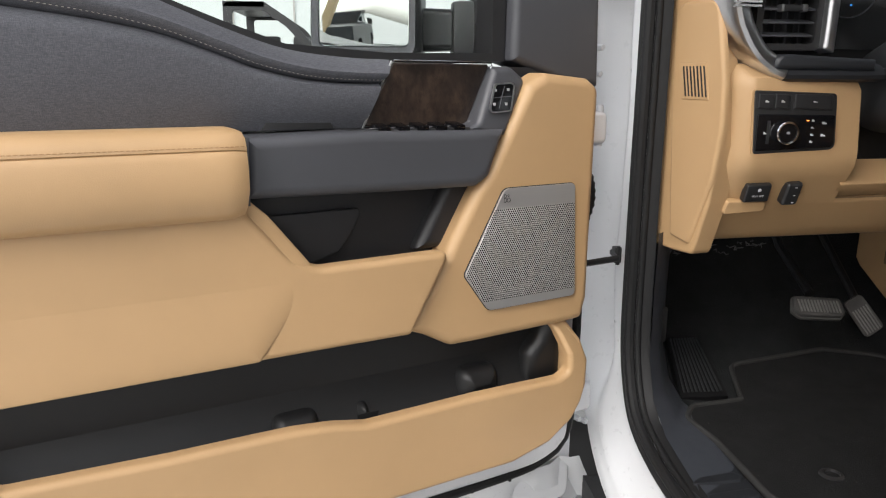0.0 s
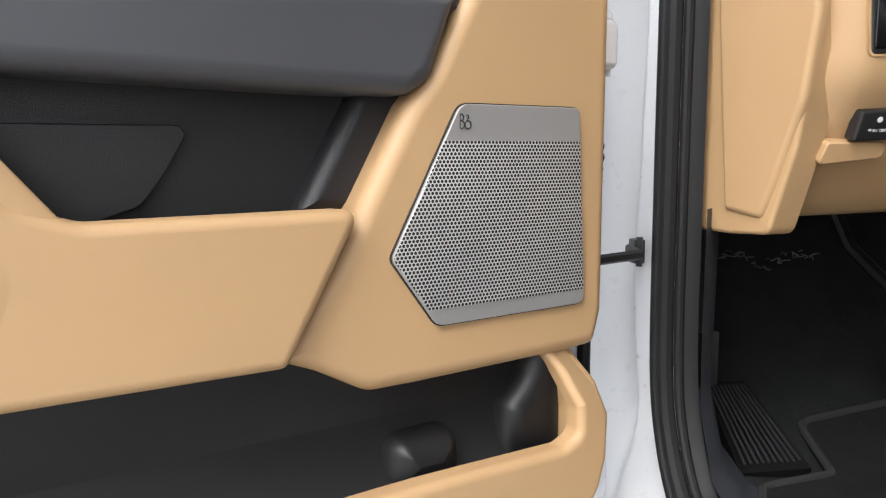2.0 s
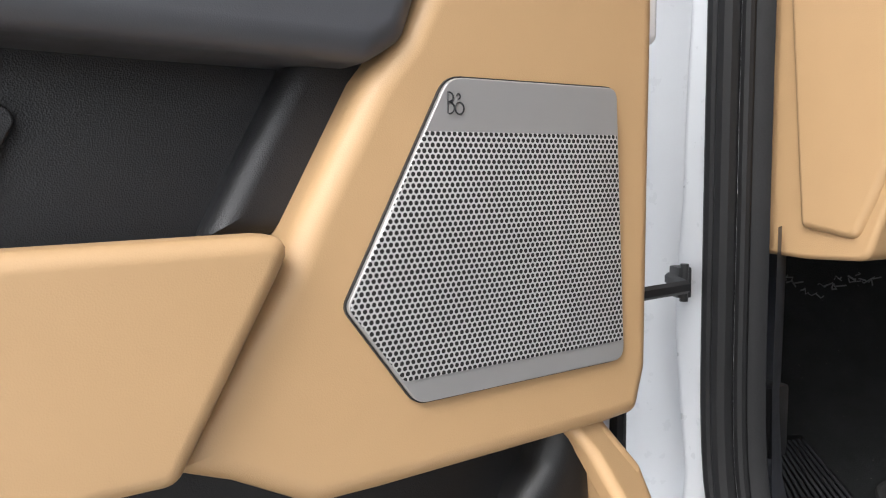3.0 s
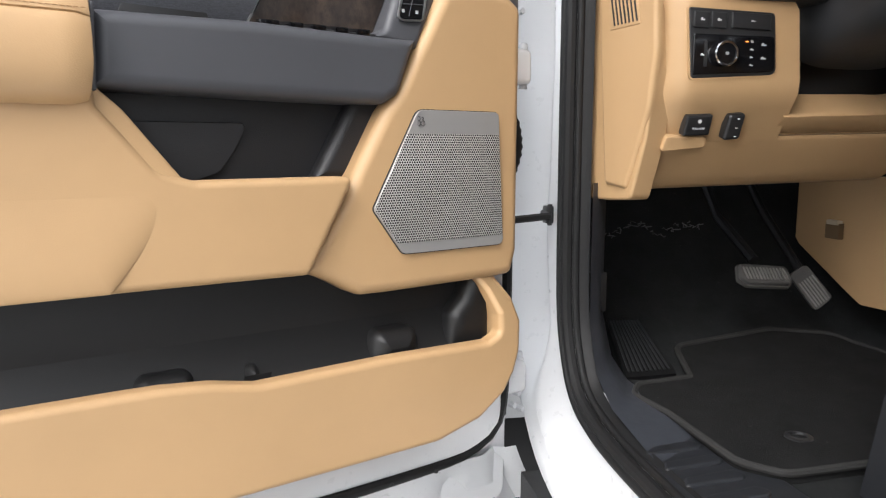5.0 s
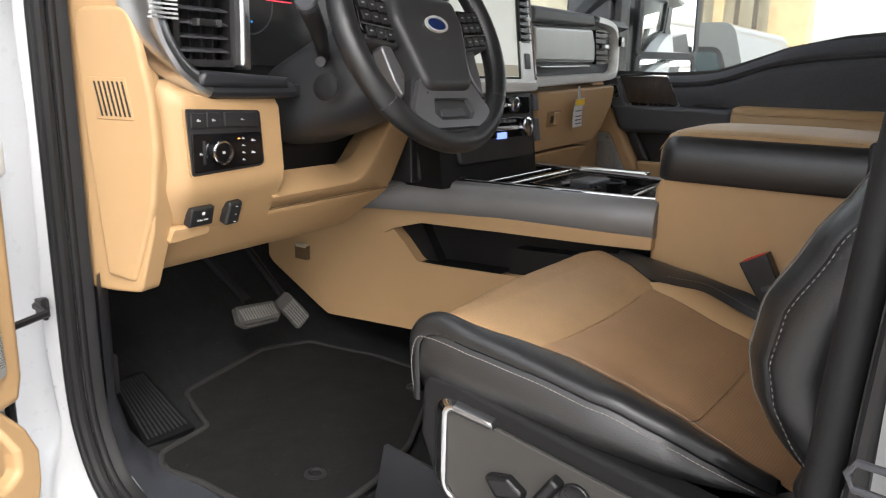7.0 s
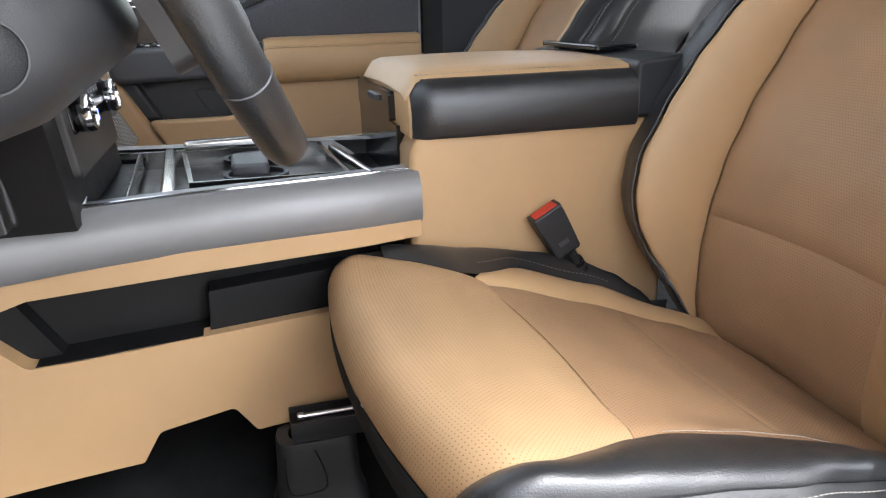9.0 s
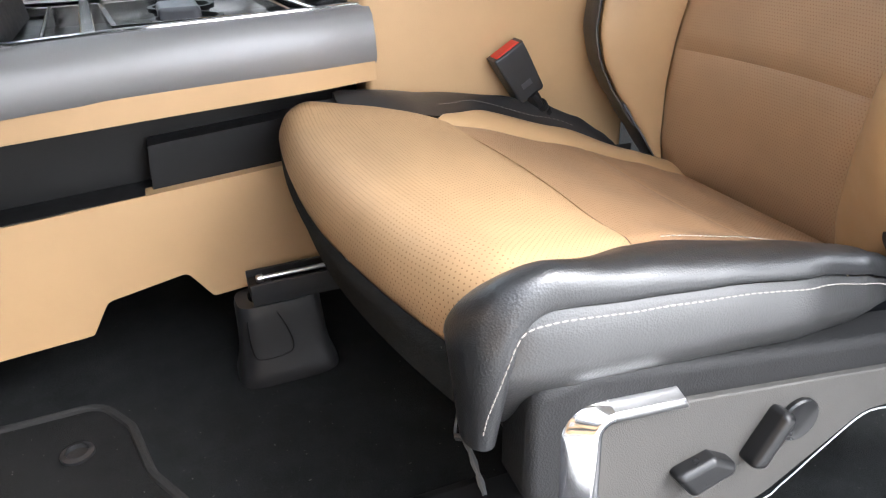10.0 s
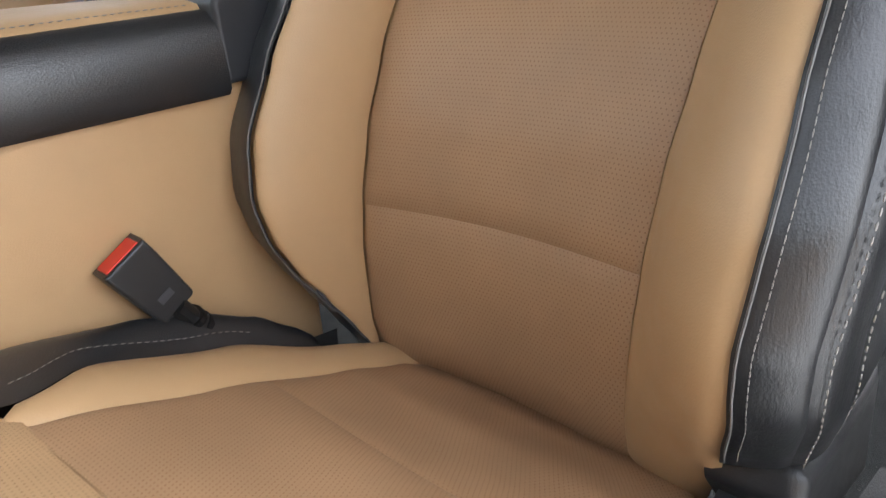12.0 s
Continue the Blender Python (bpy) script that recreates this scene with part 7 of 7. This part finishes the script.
    part("lumbar_switch", turned([(0.020, 0), (0.020, 0.0035), (0.0185, 0.005), (0.016, 0.0042), (0.004, 0.0042)], sidef(-1.050, 1.174, 0.0155), (-1, 0, 0), 28), switch_black, trim, "round black lumbar switch")

    # ---- backrest ----
    INS_Y = [(1.10, -1.350), (1.155, -1.334), (1.185, -1.317), (1.22, -1.309), (1.30, -1.310), (1.36, -1.319), (1.43, -1.337), (1.50, -1.366), (1.60, -1.422), (1.70, -1.485), (1.85, -1.60)]
    BOL_Y = [(1.13, -1.325), (1.173, -1.306), (1.22, -1.280), (1.26, -1.256), (1.30, -1.230), (1.34, -1.212), (1.38, -1.205), (1.435, -1.214), (1.507, -1.250), (1.568, -1.288), (1.62, -1.328), (1.70, -1.395), (1.85, -1.52)]
    edge_far = lambda z: lerp_table([(1.13, 0.084), (1.35, 0.082), (1.55, 0.078), (1.85, 0.05)], z)
    edge_near = lambda z: lerp_table([(1.13, -0.228), (1.25, -0.233), (1.35, -0.240), (1.55, -0.258), (1.85, -0.24)], z)
    half_tan = lambda z: lerp_table([(1.13, 0.150), (1.17, 0.166), (1.25, 0.196), (1.33, 0.218), (1.45, 0.230), (1.60, 0.226), (1.85, 0.18)], z)
    BX = -0.105
    half_far = lambda z: lerp_table([(1.16, 0.190), (1.25, 0.212), (1.33, 0.222), (1.45, 0.230), (1.60, 0.226), (1.85, 0.18)], z)
    half_at = lambda z, sgn: half_tan(z) if sgn < 0 else half_far(z)

    def back_insert(z0, z1):
        def skin(u, v):
            z = z0 + (z1 - z0) * v
            x = edge_near(z) + (edge_far(z) - edge_near(z)) * u
            dip = 0.016 * math.sin(math.pi * u)
            return Vector((x, lerp_table(INS_Y, z) - dip + 0.008, z))
        return skin
    part("backrest_pad", grid([[Vector((edge_near(z) - 0.03 + (edge_far(z) - edge_near(z) + 0.06) * k / 16, lerp_table(INS_Y, z) - 0.003 - 0.024 * max(0.0, math.sin(math.pi * (k - 1.2) / 13.6)), z)) for k in range(17)] for z in [1.15 + 0.65 * j / 40 for j in range(41)]]), tan_leather, seat)
    part("backrest_insert", puffed(None, 36, 20, back_insert(1.135, 1.352), 0.006, 0.010), tan_perf, seat, "brown-tan perforated lower insert", sharp=80)
    part("backrest_insert", puffed(None, 36, 36, back_insert(1.352, 1.80), 0.006, 0.010), tan_perf, seat, "brown-tan perforated upper insert", sharp=80)
    for sgn in (-1, 1):
        def tan_bol(u, v, sgn=sgn):
            z = 1.140 + 0.69 * v
            xi = edge_far(z) if sgn > 0 else edge_near(z)
            xo = BX - 0.020 + sgn * (half_at(z, sgn) + 0.012)
            yi, yo = lerp_table(INS_Y, z) + 0.008, lerp_table(BOL_Y, z)
            f = u if sgn > 0 else 1 - u
            return Vector((xi + (xo - xi) * f, yi + (yo - yi) * math.sin(f * math.pi / 2) ** 1.15, z))
        part("backrest_bolster", puffed(None, 16, 50, tan_bol, 0.006, 0.010), tan_leather, seat, "tan leather backrest bolster", sharp=80)

        low = 1.262 if sgn < 0 else 1.15
        cord = [Vector((BX - 0.020 + sgn * (half_at(z, sgn) + 0.0150), lerp_table(BOL_Y, z) + 0.0030, z)) for z in [(1.270 if sgn < 0 else 1.24) + 0.57 * k / 39 for k in range(40)]]
        part("piping", tube(bmesh.new(), cord, 0.0010, 6), grained("grey_piping", (0.11, 0.105, 0.10), 0.5, 700, 0.1, 0.1), seat, "thin pale piping")

        def zone(f0, f1, sgn=sgn, low=low):
            """A strip of the black side between two distances round from the front edge."""
            def skin(u, v):
                z = low + (1.85 - low) * v
                f = f0 + (f1 - f0) * (u if sgn > 0 else 1 - u)
                x0 = BX - 0.020 + sgn * (half_at(z, sgn) + 0.012)
                y0 = lerp_table(BOL_Y, z)
                bulge = ((0.042 if sgn < 0 else 0.125) * (1 - math.exp(-f / (0.028 if sgn < 0 else 0.050)))) + 0.010 * math.sin(min(1.0, f / 0.09) * math.pi) - 0.10 * max(0.0, f - 0.12)
                return Vector((x0 + sgn * bulge, y0 - f * ((0.72 if sgn < 0 else 0.40) + 0.28 * min(1.0, f / 0.06)) + 0.003, z - 0.10 * f * (0.3 + 0.7 * max(0.0, min(1.0, (1.52 - z) / 0.24)))))
            return skin
        for f0, f1 in ((0.0, 0.030), (0.030, 0.080), (0.080, 0.24)):
            part("backrest_side", puffed(None, 14, 50, zone(f0, f1), 0.0026, 0.006), creased_leather, seat, "black leather backrest side", sharp=80)
            if f0:
                sk = zone(f0 + 0.004, f0 + 0.005)
                part("stitching", stitched([sk(0.5, k / 40) + Vector((sgn * 0.003, 0, 0)) for k in range(38)], 0.005, 0.0026, 0.0008), thread, seat)
        line = []
        for k in range(34):
            z = (1.275 if sgn < 0 else 1.19) + 0.50 * k / 33
            line.append(Vector((BX - 0.020 + sgn * (half_at(z, sgn) + 0.0225), lerp_table(BOL_Y, z) + 0.0008, z)))
        part("stitching", stitched(line, 0.0046, 0.0014, 0.0005), dark_thread, seat)
    part("backrest_shell", slab([(BX - 0.22, 1.12), (BX - 0.23, 1.85), (BX + 0.21, 1.85), (BX + 0.20, 1.12)], lambda x, z, d: Vector((x, -1.44 - 0.62 * max(0, z - 1.42) - d, z)), -0.02, 0.06, 0.02), black_plastic, seat, weight=True)
    # headrest above, joined to the backrest
    head = slab([(BX - 0.13, 1.86, .03), (BX - 0.12, 2.0, .05), (BX + 0.10, 2.0, .05), (BX + 0.11, 1.86, .03)], lambda x, z, d: Vector((x, -1.56 - 0.2 * (z - 1.86) + d, z)), -0.10, 0.03, 0.03)
    part("headrest", head, tan_leather, seat, "tan leather headrest", weight=True)
    # hinge cover at the backrest's foot
    hc = slab([(-1.300, 1.185, .02), (-1.262, 1.240, .02), (-1.272, 1.264, .012), (-1.33, 1.262, .03), (-1.42, 1.275), (-1.42, 1.17)], lambda y, z, d: Vector((-0.330 - d, y, z)), -0.010, 0.056, 0.014)
    part("hinge_cover", hc, black_plastic, seat, "black hinge cover", weight=True)
    wing = slab([(-1.12, 1.130), (-1.20, 1.166, .03), (-1.24, 1.200, .02), (-1.29, 1.228, .02), (-1.42, 1.27), (-1.42, 1.10)], lambda y, z, d: Vector((-0.346 - d, y, z)), -0.02, 0.006, 0.006)
    part("rear_trim", wing, slate_plastic, seat, "dark plastic rear side trim", weight=True)
    # runner and rail boxes on the floor
    rail = block((-0.29, -1.05, 1.02), (0.05, 0.60, 0.03), 0.006)
    part("runner", rail, black_plastic, seat, "black seat runner")
    fx, fy = 0.100, -0.718
    def cover_ring(z, grow, lean):
        ring = []
        for k in range(32):
            a = 2 * math.pi * k / 32
            c, q = math.cos(a), math.sin(a)
            ring.append(Vector((fx + lean + (0.036 * grow + 0.010 * (grow - 0.9)) * math.copysign(abs(c) ** 0.5, c), fy + 0.062 * grow * math.copysign(abs(q) ** 0.5, q), z)))
        return ring
    levels = [(0.980, 1.10, 0.0), (0.990, 1.09, 0.0), (1.000, 1.03, 0.0), (1.014, 0.97, 0.002), (1.035, 0.93, 0.004), (1.060, 0.91, 0.007), (1.082, 0.90, 0.010), (1.090, 0.86, 0.010), (1.091, 0.60, 0.010)]
    ob = part("rail_cover", grid([cover_ring(*lv) + cover_ring(*lv)[:1] for lv in levels]), black_plastic, seat, "black moulded rail end cover", sharp=60)
    line = spline([(0.0705, -0.672, 1.078), (0.0670, -0.672, 1.040), (0.0655, -0.680, 1.020), (0.0655, -0.715, 1.020), (0.0670, -0.726, 1.030), (0.0690, -0.722, 1.056), (0.0715, -0.712, 1.082)], 40)
    part("panel_joint", tube(bmesh.new(), line, 0.0009, 6), deep_black, ob, "dark joint of the cover's flap")
    chan = block((fx + 0.008, -0.915, 1.094), (0.050, 0.46, 0.010), 0.003)
    for q in (-0.0225, 0.0225):
        box(chan, (fx + 0.008 + q, -0.915, 1.107), (0.005, 0.46, 0.026), 0.002)
    part("rail_channel", chan, black_plastic, seat, "black steel seat rail")
    part("rail_block", block((fx + 0.008, -0.700, 1.106), (0.036, 0.030, 0.014), 0.003), deep_black, seat)
    part("adjust_screw", tube(bmesh.new(), [(fx + 0.004, -0.700, 1.119), (fx + 0.004, -0.86, 1.119)], 0.0032, 8), satin_metal, seat)
    part("screw_end", turned([(0.0055, 0), (0.0055, 0.007), (0.004, 0.009)], (fx + 0.004, -0.704, 1.119), (0, 1, 0), 12), satin_metal, seat)
    nx = -0.255
    part("near_channel", block((nx, -0.80, 1.000), (0.036, 0.13, 0.028), 0.005), black_plastic, seat, "black rail channel")
    part("adjust_screw", tube(bmesh.new(), [(nx - 0.028, -0.755, 1.005), (nx - 0.034, -0.95, 1.012)], 0.0045, 8), satin_metal, seat)
    part("base_cover", slab([(-0.726, 1.122, .004), (-0.86, 1.110), (-0.86, 0.985), (-0.700, 0.985)], lambda y, z, d: Vector((-0.409 + d, y, z)), 0, 0.006, 0.001), slate_plastic, seat, "dark base side cover")
    wire = tube(bmesh.new(), spline([(-0.24, -0.84, 1.12), (-0.235, -0.835, 1.075), (-0.275, -0.83, 1.10), (-0.300, -0.83, 1.085), (-0.318, -0.83, 1.07)], 30), [0.0015 if k < 12 else 0.0032 + 0.0008 * math.sin(k * 1.7) for k in range(30)], 6)
    part("cable", wire, grained("grey_cable", (0.20, 0.20, 0.20), 0.6, 400, 0.3, 0.3), seat, "grey taped cable")
    return seat


def build_buckle():
    b = thing("seat_belt_buckle", (0.155, -1.12, 1.22), "black seat belt buckle with red button", "seat belt buckle")
    low = Vector((0.150, -1.1185, 1.296))
    up, across = Vector((0, 0.496, 0.868)), Vector((0, -0.914, 0.406))
    across = (across - up * across.dot(up)).normalized()
    f = lambda s, t, d=0.0: low + across * s + up * t - Vector((1, 0, 0)) * d
    part("housing", slab([(-0.021, 0.0, .006), (-0.0245, 0.060, .003), (-0.0245, 0.0775), (0.0245, 0.0775), (0.0245, 0.060, .003), (0.021, 0.0, .006)], f, -0.016, 0.012, 0.004), black_plastic, b, weight=True)
    part("press_button", slab([(-0.0195, 0.069, .002), (-0.0195, 0.0790, .002), (0.0195, 0.0790, .002), (0.0195, 0.069, .002)], f, -0.0125, 0.0085, 0.001), red_plastic, b, "red press button", weight=True)
    part("label_slot", slab([(-0.008, 0.018), (-0.008, 0.026), (0.008, 0.026), (0.008, 0.018)], f, 0.010, 0.0126), charcoal_plastic, b)
    part("stem", tube(bmesh.new(), [f(0, 0.004), f(0.002, -0.03), f(0.004, -0.065), f(0.006, -0.13)], [0.019, 0.017, 0.017, 0.018], 10, flat=0.6), rubber, b, "black ribbed stem")
    for k in range(4):
        a = f(0.003 + 0.001 * k, -0.022 - 0.011 * k)
        part("stem_rib", tube(bmesh.new(), [a + up * 0.003, a - up * 0.003], 0.0205, 12, flat=0.62), rubber, b)


driver = build_seat()
build_buckle()
twin = copy_thing(driver, Matrix.Translation(driver.matrix_world.translation + Vector((0.835, 0.055, 0))))
twin.name = "passenger_seat"
tagged(twin, "tan and black leather passenger seat beyond the console", "car seat")

# ---- outside: paved lot, timber-clad porch posts, parked vehicles ----
asphalt = grained("lot_paving", (0.46, 0.455, 0.44), 0.9, 60, 0.5, 0.2, cell=False)
dark_glass = grained("tinted_glass", (0.03, 0.045, 0.05), 0.06, 10, 0.0, 0.1, cell=False, spec=1.0)
post_tan = grained("tan_timber", (0.52, 0.38, 0.22), 0.7, 120, 0.3, 0.12, cell=False)
pale_wall = grained("pale_siding", (0.50, 0.54, 0.53), 0.6, 12, 0.1, 0.04, cell=False)

bar_brown = grained("bar_brown", (0.10, 0.085, 0.065), 0.5, 200, 0.1, 0.1, cell=False)


def build_ground():
    bm = bmesh.new()
    n = 40
    rows = [[Vector((x * abs(x) * 0.5, y * abs(y) * 0.5, 0)) for x in [(-n + 2 * n * i / 60) for i in range(61)]] for y in [(-n + 2 * n * j / 60) for j in range(61)]]
    solo("ground", grid(rows, bm), asphalt, "pale grey paved lot", "ground", "structure")


def build_front_wheel():
    w = thing("front_wheel", (-0.72, 0.85, 0.0), "black off-road tyre under the white fender", "wheel")
    prof = [(0.22, -0.13), (0.36, -0.135), (0.40, -0.12), (0.412, -0.08), (0.412, 0.08), (0.40, 0.12), (0.36, 0.135), (0.22, 0.13)]
    tyre = part("tyre", turned(prof, (-0.72, 0.85, 0.412), (1, 0, 0), 48), rubber, w)
    for k in range(44):
        a = 2 * math.pi * k / 44
        for s, off in ((-0.075, 0.0), (-0.022, 0.4), (0.028, 0.0), (0.080, 0.4)):
            b = a + off * 2 * math.pi / 44
            c = Vector((-0.72 + s, 0.85 + 0.417 * math.cos(b), 0.412 + 0.417 * math.sin(b)))
            if c.y < 0.75:
                part("tread_block", block(c, (0.044, 0.020, 0.044), 0.004, Matrix.Rotation(b, 4, "X") @ Matrix.Rotation(radians(14 if s > 0 else -14), 4, "Y")), rubber, tyre)
    part("rim", turned([(0.22, -0.12), (0.225, -0.05), (0.20, -0.03), (0.06, -0.05)], (-0.72, 0.85, 0.412), (1, 0, 0), 32), satin_metal, w)
    part("arch_liner", grid([[Vector((x, 0.85 + 0.56 * math.cos(a), 0.47 + 0.56 * math.sin(a))) for x in (-0.78, -0.3)] for a in [math.pi * k / 24 for k in range(25)]]), black_plastic, w)


def build_vehicle(name, at, turn, label, lift=1.0, paint=None, tall=1.86, back=-0.95):
    """A parked crew-cab pickup: body with arches, glazed cab, bed, wheels, mirrors."""
    paint = paint or white_paint
    v = thing(name, at, label, "vehicle")
    m = Matrix.Translation(at) @ Matrix.Rotation(turn, 4, "Z")
    f = lambda x, z, d=0.0: m @ Vector((d, x, z * lift))
    side = [(2.75, 0.62, .08), (2.72, 1.12, .12), (2.5, 1.22, .15), (1.15, 1.30, .1), (-2.9, 1.30, .05), (-2.95, 0.70, .08), (-2.35, 0.62), (-2.25, 0.95, .2), (-1.45, 0.95, .2), (-1.30, 0.55), (1.30, 0.55), (1.42, 0.95, .2), (2.25, 0.95, .2), (2.35, 0.62)]
    part("body", slab(side, f, -0.95, 0.95, 0.05), paint, v, weight=True)
    cab = [(1.25, 1.28), (0.55, tall, .12), (back, tall + 0.02, .12), (back - 0.20, 1.28)]
    part("cab", slab(cab, f, -0.82, 0.82, 0.06), paint, v, weight=True)
    for s in (-1, 1):
        for win in ([(1.02, 1.33, .03), (0.50, 1.76, .06), (0.02, 1.78, .03), (0.02, 1.33, .03)], [(-0.08, 1.33, .03), (-0.08, 1.78, .03), (-0.82, 1.77, .06), (-0.95, 1.33, .03)], [(-1.06, 1.33, .03), (-0.96, 1.78, .06), (back + 0.10, 1.77, .06), (back - 0.05, 1.33, .03)]):
            if win[0][0] < -1 and back > -1:
                continue
            pane = part("window", slab(win, f, s * 0.80, s * 0.826), dark_glass, v, "dark tinted window")
            part("window_trim", ringed([Vector(p) for p in inset([Vector(q) for q in rounded(win, 0)], -0.03)], [Vector(q) for q in rounded(win, 0)], f, s * 0.80, s * 0.829), black_plastic, pane)
        part("side_mirror", block(f(0.95, 1.42, s * 1.05), (0.22, 0.12, 0.22), 0.03, Matrix.Rotation(turn, 4, "Z")), black_plastic, v)
        for y in (1.83, -1.85):
            w = part("wheel", turned([(0.20, -0.11), (0.37, -0.12), (0.39, -0.09), (0.39, 0.09), (0.37, 0.12), (0.20, 0.11)], m @ Vector((s * 0.83, y, 0.39)), m.to_3x3() @ Vector((1, 0, 0)), 36), rubber, v, "black tyre")
            part("hub", turned([(0.21, -0.125), (0.05, -0.13)], m @ Vector((s * 0.83, y, 0.39)), m.to_3x3() @ Vector((-s, 0, 0)) * -1, 24), satin_metal, w)
    fr = plane_map(m @ Vector((0, 1.225, 1.30 * lift)), m.to_3x3() @ Vector((1, 0, 0)), m.to_3x3() @ Vector((0, -0.66, 0.54 * lift)))
    part("windscreen", slab([(-0.72, 0.05, .05), (-0.64, 0.70, .06), (0.64, 0.70, .06), (0.72, 0.05, .05)], fr, -0.01, 0.012), dark_glass, v, "dark windscreen")
    for x in (-0.72, 0.72):
        part("headlight", block(m @ Vector((x, 2.70, 0.98)), (0.34, 0.12, 0.20), 0.03, Matrix.Rotation(turn, 4, "Z")), silver_plastic, v)
    part("front_grille", block(m @ Vector((0, 2.72, 0.92)), (1.0, 0.10, 0.36), 0.03, Matrix.Rotation(turn, 4, "Z")), black_plastic, v)
    return v


def build_post(x, y, h=4.2):
    p = thing("porch_post", (x, y, 0), "tan timber-clad porch post with a stone foot", "post", "porch posts")
    part("shaft", block((x, y, h / 2 + 0.4), (0.42, 0.42, h - 0.8), 0.02), post_tan, p)
    part("foot", block((x, y, 0.42), (0.62, 0.62, 0.84), 0.03), concrete, p)
    part("cap", block((x, y, h), (0.6, 0.6, 0.22), 0.03), post_tan, p)


def build_open_vehicle():
    """A dark utility vehicle ahead, seen through its open door windows."""
    v = thing("parked_car", (-2.3, 8.4, 0), "dark utility car ahead with clear windows", "vehicle")
    f = lambda x, z, d=0.0: Vector((-2.30 + x, 8.4 - d, z))
    part("body", slab([(-2.2, 0.55, .1), (-2.2, 1.75, .1), (0.6, 1.86, .1), (1.9, 1.62, .2), (2.1, 0.6, .1), (1.7, 0.45), (1.5, 0.85, .2), (0.8, 0.85, .2), (0.6, 0.45), (-0.9, 0.45), (-1.1, 0.85, .2), (-1.8, 0.85, .2), (-2.0, 0.5)], f, -0.9, 0.9, 0.05), black_plastic, v, weight=True)
    outer = rounded([(-0.52, 1.80), (-0.52, 2.41, .08), (-0.05, 2.42, .2), (0.28, 2.20, .15), (0.60, 1.82)], 0)
    inner = rounded([(-0.42, 1.90), (-0.42, 2.32, .05), (-0.06, 2.32, .15), (0.20, 2.14, .12), (0.42, 1.90)], 0)
    for s in (-0.85, 0.80):
        part("window_frame", ringed(outer, inner, f, s, s + 0.05), black_plastic, v)
    part("roof", slab([(-0.52, 2.36), (-0.52, 2.42), (-0.05, 2.42), (-0.05, 2.36)], f, -0.85, 0.85), black_plastic, v)
    for x in (-0.10, 0.28):
        part("head_rest", block(f(x, 1.98, -0.2), (0.22, 0.12, 0.20), 0.05), black_plastic, v)
    for x in (-1.45, 1.15):
        for s in (-0.82, 0.82):
            part("wheel", turned([(0.20, -0.11), (0.37, -0.12), (0.39, -0.09), (0.39, 0.09), (0.37, 0.12), (0.20, 0.11)], f(x, 0.39, s), (0, 1, 0), 32), rubber, v, "black tyre")


build_ground()
build_front_wheel()
build_open_vehicle()
build_vehicle("parked_wagon", (5.2, 2.65, 0), 0.0, "grey wagon parked beside the cab", 1.06, grained("grey_paint", (0.11, 0.116, 0.115), 0.3, 25, 0.02, 0.03, coat=0.5, cell=False), 1.94, -2.45)
build_vehicle("parked_pickup", (-3.2, -9.0, 0), radians(180), "dark pickup parked far behind", paint=black_plastic)
for x, y in ((10.6, 1.13), (13.0, -0.75), (10.9, 4.6), (-3.6, -6.2)):
    build_post(x, y)
fence = thing("slatted_screen", (12.0, 3.0, 0), "cream porch screen with dark upright bars", "screen")
part("panel", block((12.25, 4.6, 2.1), (0.08, 6.0, 4.2), 0.01), grained("cream_panel", (0.42, 0.385, 0.29), 0.7, 30, 0.2, 0.1, cell=False), fence)
for k in range(12):
    part("slat", block((12.0, 1.75 + 0.30 * k, 2.0), (0.06, 0.07 if k % 3 else 0.16, 4.0), 0.01), bar_brown if k % 3 else post_tan, fence)
part("top_rail", block((12.0, 3.5, 3.9), (0.12, 3.6, 0.2), 0.02), post_tan, fence)
far = thing("pale_building", (0, 22, 0), "long pale metal building far off", "building")
part("wall", block((-4, 22, 2.6), (44, 0.4, 5.2), 0.05), pale_wall, far)
for k in range(24):
    part("seam", block((-25 + k * 1.8, 21.78, 2.6), (0.05, 0.05, 5.2)), concrete, far)
part("roof_edge", block((-4, 21.7, 5.3), (44.4, 1.0, 0.25), 0.04), silver_plastic, far)
